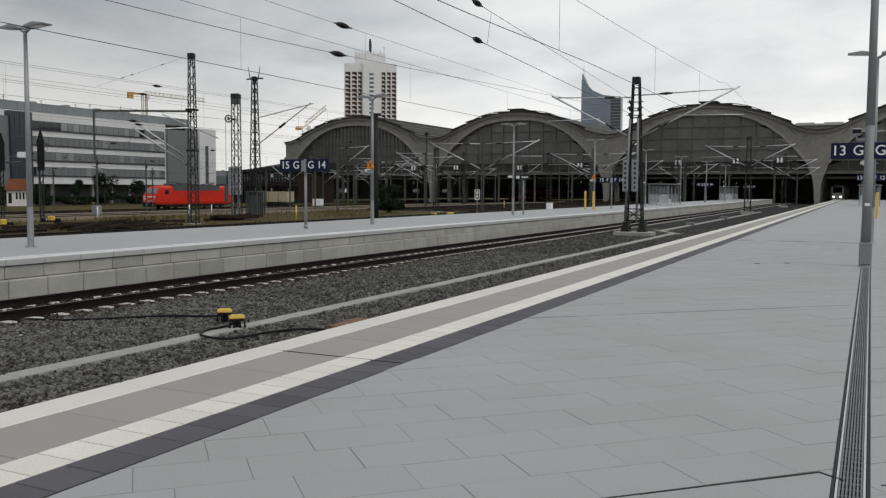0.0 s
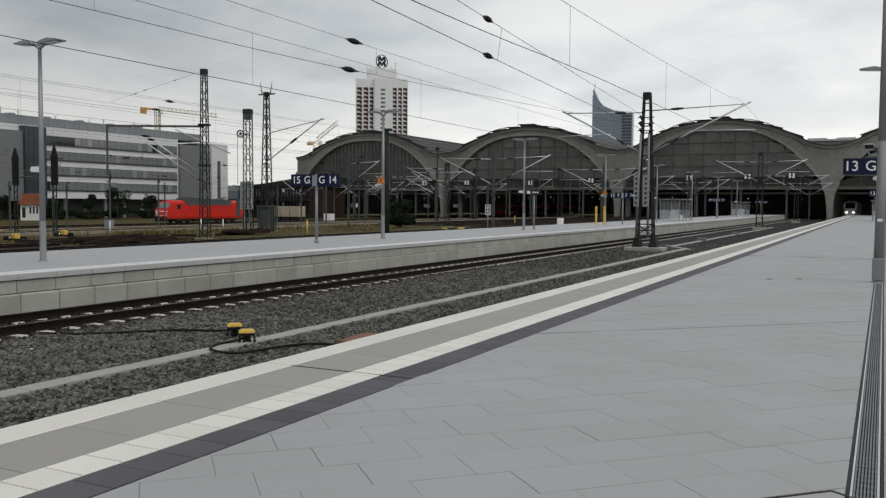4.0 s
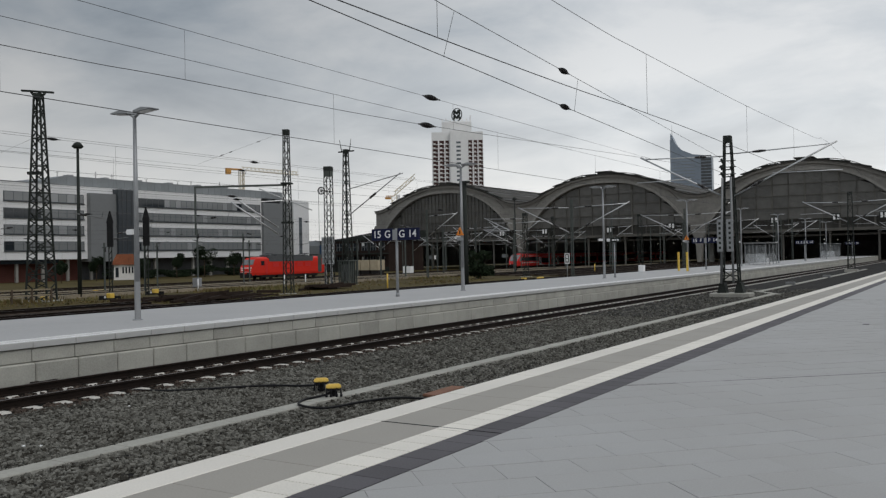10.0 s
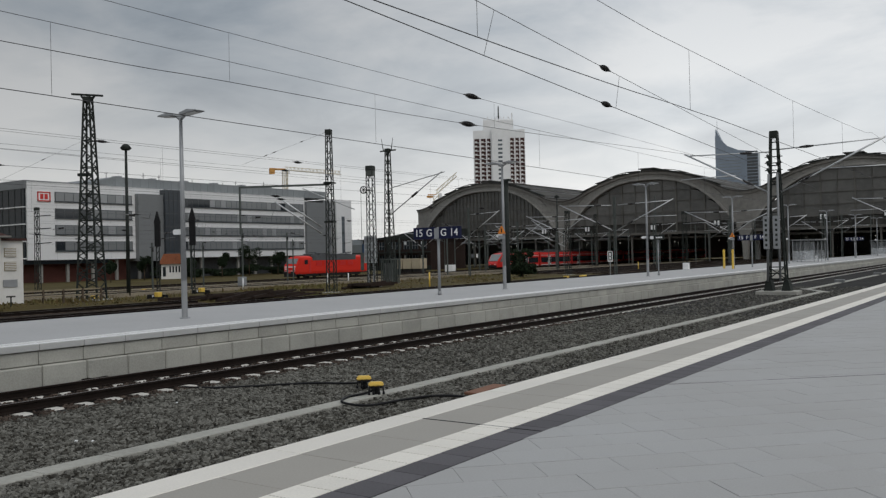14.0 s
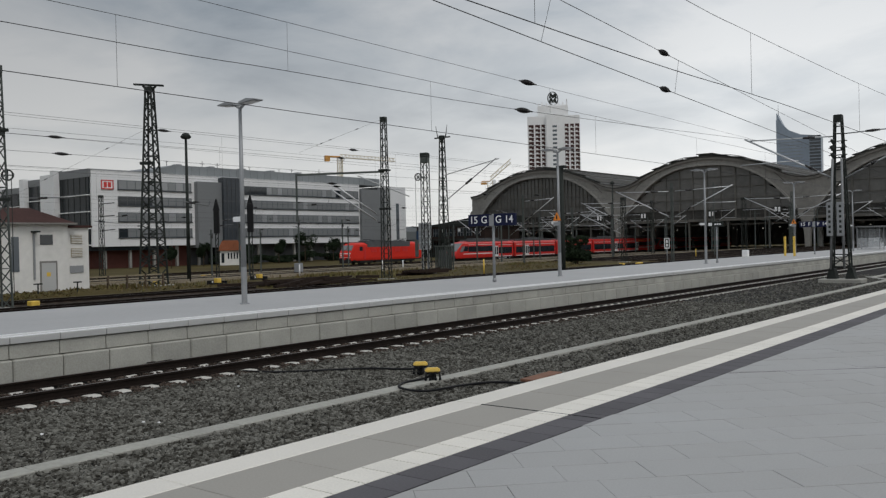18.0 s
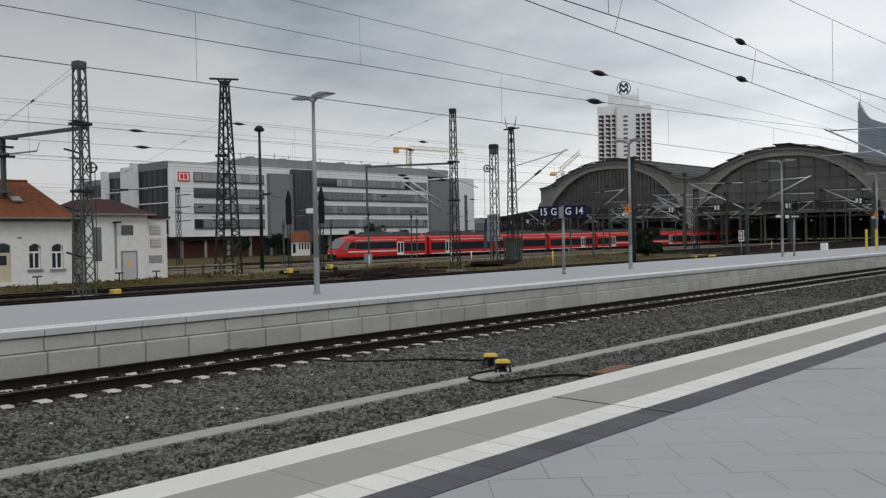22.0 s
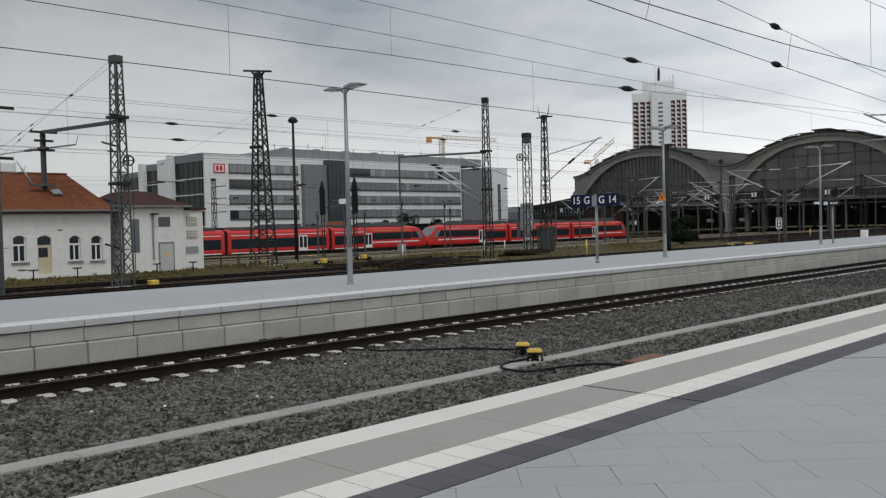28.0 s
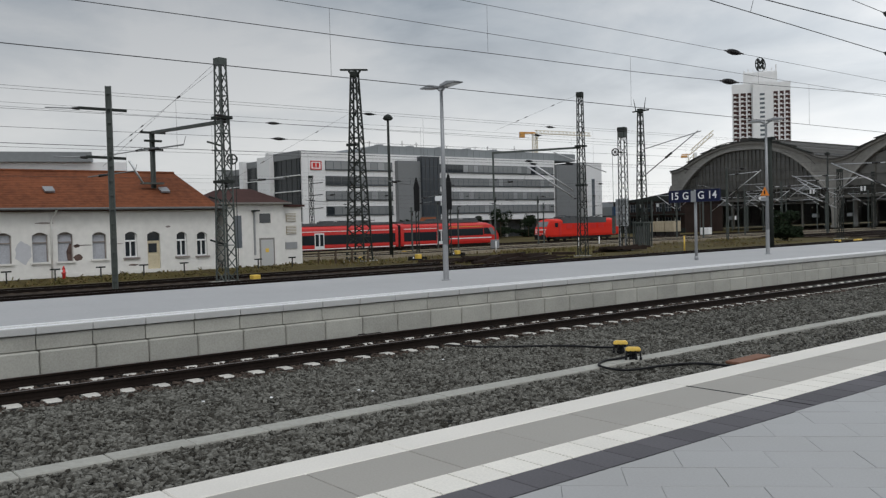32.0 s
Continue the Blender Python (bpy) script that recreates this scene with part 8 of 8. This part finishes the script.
def small_house():
    """White flat-walled service building with a dark brown hipped roof."""
    h = empty("service_building", pose(0, 0, 0), "small white service building with a dark brown roof", "building")
    bm = bmesh.new()
    box(bm, HX - 6.5, 24.2, -1.2, HX, 28.3, 3.40)
    part("main_wall", bm, M_WHITE_PLASTER, h)
    bm = bmesh.new()
    box(bm, HX - 6.5, 28.3, -1.2, HX - 0.25, 29.8, 3.15)
    part("side_wall", bm, M_WHITE_PLASTER, h)
    bm = bmesh.new()
    y0, y1, x0, x1 = 23.6, 28.7, HX - 6.9, HX + 0.35
    a = [bm.verts.new(p) for p in ((x1, y0, 3.42), (x1, y1, 3.42), (x0, y1, 3.42), (x0, y0, 3.42))]
    b = [bm.verts.new(p) for p in ((x1 - 2.5, 25.4, 4.45), (x1 - 2.5, 27.0, 4.45), (x0 + 2.5, 27.0, 4.45), (x0 + 2.5, 25.4, 4.45))]
    for i in range(4):
        bm.faces.new((a[i], a[(i + 1) % 4], b[(i + 1) % 4], b[i]))
    bm.faces.new(b)
    bm.faces.new(a[::-1])
    part("roof", bm, M_ROOF_DARK, h)
    boxpart("fascia", (HX - 6.9, 23.55, 3.34, HX + 0.38, 28.75, 3.45), M_HALL, h)
    boxpart("side_roof", (HX - 6.6, 28.3, 3.15, HX - 0.1, 30.0, 3.30), M_ROOF_DARK, h)
    d = boxpart("door", (HX - 0.02, 26.55, -0.98, HX + 0.05, 27.45, 0.98), M_CAP, h, "pale steel door")
    boxpart("warning_plate", (HX + 0.045, 26.85, 0.15, HX + 0.06, 27.1, 0.4), M_YELLOW, d)
    boxpart("door_frame", (HX - 0.01, 26.45, -0.98, HX + 0.03, 27.55, 1.1), M_HALL, h)
    boxpart("window", (HX - 0.02, 26.5, 2.1, HX + 0.03, 27.3, 2.72), M_GLASS, h)
    boxpart("window", (HX - 0.02, 24.75, 0.5, HX + 0.03, 25.2, 2.6), M_GLASS_PALE, h)
    for z in (2.15, 1.3):
        lo = boxpart("vent_grille", (HX - 0.26, 28.6, z, HX - 0.2, 29.35, z + 0.55), M_VENT, h)
        for k in range(5):
            boxpart("slat", (HX - 0.21, 28.62, z + 0.04 + k * 0.105, HX - 0.17, 29.33, z + 0.09 + k * 0.105), M_WHITE_PLASTER, lo)
    boxpart("vent_panel", (HX - 0.26, 28.5, 0.3, HX - 0.2, 29.4, 0.75), M_STEEL, h)
    boxpart("conduit", (HX - 0.02, 26.05, 0.0, HX + 0.1, 26.15, 2.9), M_STEEL, h)
    boxpart("lamp_arm", (HX - 0.02, 25.95, 2.85, HX + 0.6, 26.25, 2.95), M_MAST, h)
    return h


small_house()

# low hut with a red roof, far across the yard
hut = empty("yard_hut", pose(-149.5, 117.4, -1.5, 0, 0, 52), "small white hut with an orange-red tiled roof", "hut")
boxpart("wall", (-2.1, -2.0, -0.6, 2.1, 2.0, 2.7), M_WHITE_PLASTER, hut)
bm = bmesh.new()
ra = [bm.verts.new(p) for p in ((-2.6, -2.5, 2.65), (2.6, -2.5, 2.65), (2.6, 2.5, 2.65), (-2.6, 2.5, 2.65))]
rb = [bm.verts.new(p) for p in ((-1.6, 0, 4.8), (1.6, 0, 4.8))]
for f in ((ra[0], ra[1], rb[1], rb[0]), (ra[2], ra[3], rb[0], rb[1]), (ra[1], ra[2], rb[1]), (ra[3], ra[0], rb[0]), ra[::-1]):
    bm.faces.new(f)
part("roof", bm, M_TILE, hut)
boxpart("door", (-1.8, -2.06, 0.1, -1.2, -1.98, 2.1), M_GLASS, hut, "dark door")
for k in range(4):
    boxpart("window", (-0.5 + 0.6 * k, -2.06, 0.9, -0.18 + 0.6 * k, -1.98, 2.2), M_GLASS, hut)

# long grey-roofed building behind the house, and the low buildings in front of the shed
back = empty("depot", pose(-117, 12, -1.95, 0, 0, -18), "long pale depot with a grey metal roof", "building")
boxpart("wall", (-12, -40, 0, 0, 27, 12.40), M_OFFICE, back)
boxpart("roof", (-13, -41, 12.40, 0.8, 23, 13.6), M_OFFICE_ROOF, back)
hyd = empty("hydrant", pose(-50.9, 13.8, -0.80), "small red hydrant at the foot of the house", "hydrant")
bm = bmesh.new()
tube(bm, (0, 0, 0), (0, 0, 0.55), 0.10, 0.09, 10)
tube(bm, (0, 0, 0.55), (0, 0, 0.72), 0.09, 0.03, 10)
tube(bm, (0, 0, 0.30), (0, 0, 0.36), 0.14, 0.14, 10)
part("body", bm, M_RED, hyd)
boxpart("outlet", (-0.05, -0.2, 0.38, 0.05, 0.2, 0.5), M_WHITE, hyd)
M_BLUE_WALL = surface("dull blue sheet cladding", (0.030, 0.062, 0.125), 0.6, 0.15, 3, 0.4, 0.0)
M_SIDE = surface("sooty dark brick", (0.030, 0.020, 0.017), 0.9, 0.4, 4, 0.3, 0.1)


def side_building():
    """Tall dark railway building beside the train shed, windows under its eaves and a canopy before it."""
    b = empty("side_building", pose(-146, 178, -1.5), "dark railway building with a low gable roof beside the shed", "building")
    boxpart("wall", (-2.0, 0, -0.6, 20.0, 16, 7.5), M_SIDE, b)
    boxpart("plinth", (-2.1, -0.1, -0.6, 20.1, 0.1, 0.7), M_MAST, b)
    bm = bmesh.new()
    prism(bm, [(-2.8, 7.6), (6.0, 8.2), (20.8, 10.1), (20.8, 7.5), (-2.8, 7.5)], "y", -0.7, 16.5)
    part("roof", bm, M_MAST, b)
    for k in range(6):
        y = 3.6 + k * 2.7
        for z0, z1 in ((4.9, 6.9), (1.6, 3.4)):
            w = boxpart("window", (y, -0.12, z0, y + 1.8, 0.05, z1), M_GLASS, b)
            for f in (0.0, 0.86, 1.7):
                boxpart("window_bar", (y + f, -0.17, z0, y + f + 0.1, -0.1, z1), M_OFFICE_GREY, w)
            boxpart("window_bar", (y, -0.172, z0 + 0.9, y + 1.8, -0.098, z0 + 1.0), M_OFFICE_GREY, w)
            if k % 2:
                boxpart("blind", (y + 0.12, -0.16, z1 - 0.8, y + 0.84, -0.12, z1 - 0.05), M_WHITE, w, "pale blind")
    for k in range(6):
        boxpart("pier", (-1.4 + 3.8 * k, -0.35, -0.6, -0.9 + 3.8 * k, 0.0, 7.5), M_MAST, b)
    boxpart("blue_cladding", (-2.05, -0.42, 3.8, 1.2, 0.0, 6.6), M_BLUE_WALL, b, "dull blue cladding")
    boxpart("canopy", (-2.0, -4.6, 4.0, 20.5, -0.45, 4.25), M_MAST, b)
    for k in range(6):
        boxpart("canopy_post", (-1.7 + 4.3 * k, -4.5, -0.6, -1.5 + 4.3 * k, -4.3, 4.0), M_MAST, b)
    return b


side_building()
for k in range(3):
    x = -112.6 + 2.36 * k
    c = empty("site_container", pose(x, 148 + 0.1 * k, -1.95), "pale wooden site container by the shed", "container", "site containers")
    boxpart("body", (-1.1, -1.2, 0.9, 1.1, 1.2, 3.05), M_BOARD_PALE, c, "", None, 0.03)
    boxpart("skid", (-1.0, -1.0, 0.0, 1.0, 1.0, 0.9), M_UNDER, c)
    for j in range(4):
        boxpart("batten", (-1.0 + 0.62 * j, -1.24, 0.95, -0.92 + 0.62 * j, -1.19, 3.0), M_BOARD_PALE, c)
tagged(boxpart("switch_box", (-1.0, -0.6, 0, 1.0, 0.6, 1.5), M_WHITE, None, "", pose(-102.6, 152, -1.9), 0.05), "white track-side switch box", "relay box", "relay boxes")


def car(x, y, z, turn, paint):
    """A parked car: lower body, cabin with windows, wheels, lights."""
    c = empty("car", pose(x, y, z, 0, 0, turn), "dark grey parked car by the office building", "car")
    bm = bmesh.new()
    prism(bm, [(-2.1, 0.3), (2.15, 0.3), (2.2, 0.62), (2.0, 0.82), (1.2, 0.95), (-1.9, 0.98), (-2.15, 0.8)], "y", -0.86, 0.86)
    bmesh.ops.bevel(bm, geom=bm.edges[:], offset=0.06, segments=1, affect="EDGES")
    part("body", bm, paint, c)
    bm = bmesh.new()
    prism(bm, [(-1.85, 0.95), (1.15, 0.93), (0.45, 1.42), (-1.3, 1.46)], "y", -0.76, 0.76)
    part("cabin", bm, M_GLASS, c)
    boxpart("roof", (-1.2, -0.7, 1.44, 0.4, 0.7, 1.50), paint, c)
    for wx in (-1.3, 1.3):
        for wy in (-0.8, 0.8):
            bm = bmesh.new()
            tube(bm, (wx, wy - 0.1, 0.31), (wx, wy + 0.1, 0.31), 0.31, n=14)
            wheel = part("wheel", bm, M_BLACK, c)
            bm = bmesh.new()
            tube(bm, (wx, wy - 0.11, 0.31), (wx, wy + 0.11, 0.31), 0.18, n=10)
            part("rim", bm, M_STEEL, wheel)
    for wy in (-0.6, 0.6):
        boxpart("headlight", (2.12, wy - 0.18, 0.62, 2.2, wy + 0.18, 0.76), M_WHITE, c)
    return c


car(-153.5, 152.5, -1.95, 80, M_TRAIN_GREY)


# ---- green: shrubs, trees and dry grass ----
def leaf_clump(rng, centre, radii, n, size):
    """Small leaf faces through a rough ball, thicker at its skin."""
    d = rng.normal(size=(n, 3))
    d /= np.linalg.norm(d, axis=1)[:, None]
    lump = 0.75 + 0.25 * np.sin(d[:, :1] * 5 + centre[0]) * np.cos(d[:, 2:] * 4 + centre[1])
    p = d * rng.uniform(0.55, 1.0, (n, 1)) ** 0.5 * lump * np.array(radii) + np.array(centre)
    a = rng.normal(size=(n, 3))
    a /= np.linalg.norm(a, axis=1)[:, None]
    b = np.cross(a, rng.normal(size=(n, 3)))
    b /= np.linalg.norm(b, axis=1)[:, None]
    s = size * rng.uniform(0.6, 1.3, (n, 1))
    return np.stack([p - a * s, p + b * s * 0.5, p + a * s, p - b * s * 0.5], 1)


def plant(name, x, y, z, height, width, label, category, seed, trunk=True, n=1500, size=0.16):
    rng = np.random.RandomState(seed)
    o = empty(name, pose(x, y, z), label, category, "shrubs and trees")
    quads = []
    for k in range(9):
        c = (rng.uniform(-0.32, 0.32) * width, rng.uniform(-0.32, 0.32) * width, height * rng.uniform(0.18 if not trunk else 0.5, 0.82))
        quads.append(leaf_clump(rng, c, (width * 0.28, width * 0.28, height * 0.2), n // 9, size))
    q = np.concatenate(quads)
    me = bpy.data.meshes.new("crown")
    me.from_pydata(q.reshape(-1, 3).tolist(), [], np.arange(len(q) * 4).reshape(-1, 4).tolist())
    me.materials.append(M_LEAF)
    c = new("crown", me)
    c.parent = o
    bm = bmesh.new()
    tube(bm, (0, 0, -0.2), (0.05, 0, height * 0.6), 0.05 + height * 0.012, 0.03, 7)
    for k in range(5):
        a = rng.uniform(0, 6.28)
        tube(bm, (0.03, 0, height * (0.25 + 0.07 * k)), (math.cos(a) * width * 0.3, math.sin(a) * width * 0.3, height * (0.5 + 0.07 * k)), 0.035, 0.012, 6)
    part("trunk", bm, M_BARK, o)
    return o


plant("shrub", -47.6, 85.0, -1.0, 3.5, 3.6, "dense dark green shrub behind the platform", "shrub", 5, False, 6500, 0.13)
for i, (x, y, h, w) in enumerate(((-145, 127.0, 5.6, 3.0), (-145.5, 135.2, 7.2, 4.6), (-145, 143.6, 6.0, 3.6), (-143, 117.0, 4.4, 2.6), (-146, 108.0, 5.0, 2.6), (-141, 97.0, 4.2, 2.4))):
    plant("tree", x, y, -1.95, h, w, "small dark green tree before the office building", "tree", 20 + i, True, 3200, 0.15)
for i in range(3, 12):
    plant("hedge", -152.0, 98 + i * 7.2, -1.95, 2.2 + 0.5 * math.sin(i * 2.3), 8.0, "low dark green hedge along the office building", "hedge", 90 + i, False, 2200, 0.26)


def grass():
    rng = np.random.RandomState(11)
    spots = []
    for x0, x1, y0, y1, n in ((-62, -42, 2, 60, 18000), (-61, -44, 60, 92, 3200), (-51.8, -46.5, -10, 32, 8000), (-98, -62, 10, 110, 10000), (-32, -29.5, 40, 90, 1400), (-27.0, -25.0, 0, 120, 3000)):
        spots.append(np.c_[rng.uniform(x0, x1, n), rng.uniform(y0, y1, n)])
    p = np.concatenate(spots)
    n = len(p)
    patch = np.sin(p[:, 0] * 0.33 + 1.0) * np.cos(p[:, 1] * 0.21) + 0.5 * np.sin(p[:, 0] * 0.9 + p[:, 1] * 0.6)
    keep = (patch > rng.uniform(-0.7, 0.6, n)) & ~((np.abs(p[:, 0] + 60.0) < 1.3)) & ~((np.abs(p[:, 0] + 81.0) < 1.3)) & ~((p[:, 0] > -48.9) & (p[:, 0] < -38) & (p[:, 1] < 37))
    p = p[keep]
    n = len(p)
    h = np.where(p[:, 0] > -52, rng.uniform(0.03, 0.13, n), rng.uniform(0.08, 0.36, n))
    # taller weeds in tufts along the foot of the house
    foot = (p[:, 0] > -51.9) & (p[:, 0] < -50.6) & (p[:, 1] < 31)
    h = np.where(foot, 0.7 * h + 0.13 * np.clip(np.sin(p[:, 1] * 2.3) + np.sin(p[:, 1] * 5.1 + 1.0) - 0.2, 0, 1.5) * rng.uniform(0.2, 1.0, n), h)
    a = rng.uniform(0, 6.28, n)
    lean = rng.uniform(-0.2, 0.2, (n, 2))
    z = np.array([ground_level(x) for x in p[:, 0]])
    z = np.where((p[:, 0] > -52) & (p[:, 1] < 30.4), np.interp(p[:, 0], [-52, -50.6, -49.2], [-0.76, -0.80, -1.0]), z)
    w = rng.uniform(0.02, 0.055, n)
    dx, dy = np.cos(a) * w, np.sin(a) * w
    v = np.stack([np.c_[p[:, 0] - dx, p[:, 1] - dy, z - 0.02], np.c_[p[:, 0] + dx, p[:, 1] + dy, z - 0.02], np.c_[p[:, 0] + lean[:, 0] + dx * 1.4, p[:, 1] + lean[:, 1] + dy * 1.4, z + h], np.c_[p[:, 0] + lean[:, 0] - dx * 0.6, p[:, 1] + lean[:, 1] - dy * 0.6, z + h * 0.8]], 1)
    me = bpy.data.meshes.new("dry_grass")
    me.from_pydata(v.reshape(-1, 3).tolist(), [], np.arange(n * 4).reshape(-1, 4).tolist())
    me.materials.append(M_GRASS)
    tagged(new("dry_grass", me), "dry yellow and green grass between tracks", "grass", kind="stuff")


grass()

# the far edge of the town
bm = bmesh.new()
for k in range(70):
    a = -60 + k * 3.1
    d = 640 + 120 * math.sin(k * 1.7)
    p = aim(a, d)
    w, h = 12 + 8 * abs(math.sin(k * 2.3)), 5 + 6 * abs(math.sin(k * 3.1))
    m = Matrix.Translation((p.x, p.y, -1.5)) @ pose(0, 0, 0, 0, 0, a)
    prism(bm, [(-8, 0), (8, 0), (8, h), (0, h + 3.5 * abs(math.sin(k * 1.9))), (-8, h)], "x", -w, w, m)
tagged(part("backdrop", bm, M_BACKDROP), "hazy grey roofs of the distant town", "backdrop", kind="structure")

lay_wall()
lay_sleepers()
lay_trough()
lay_paving()


def motions():
    z = ground_level(-99.0) + 0.25
    walk(train_front, [(t, pose(-99.0, y, z)) for t, y in TRAIN_ROWS])
    walk(train_rear, [(t, pose(-99.0, y + 88.9, z)) for t, y in TRAIN_ROWS])
    x, y, zz = roof_sign.matrix_basis.translation
    walk(roof_sign, [(t, pose(x, y, zz, 0, 0, a)) for t, a in SIGN_ROWS])


# seconds and the place of the leading nose along the track
TRAIN_ROWS = [(0, 253), (3, 238.5), (6, 221), (9, 200.5), (11, 186), (12.75, 173), (14.5, 159.3), (16.5, 142.5), (18, 128.8), (19, 117.8), (20, 106.3), (21, 94.7), (23, 71.7), (25, 46.5), (27.5, 13.2), (29, -8.2), (30, -23.6), (31, -39.4), (32, -55)]
# seconds and the turn of the roof sign
SIGN_ROWS = [(t, 121 - 12.29 * (t + 0.68)) for t in range(0, 33, 2)]
motions()
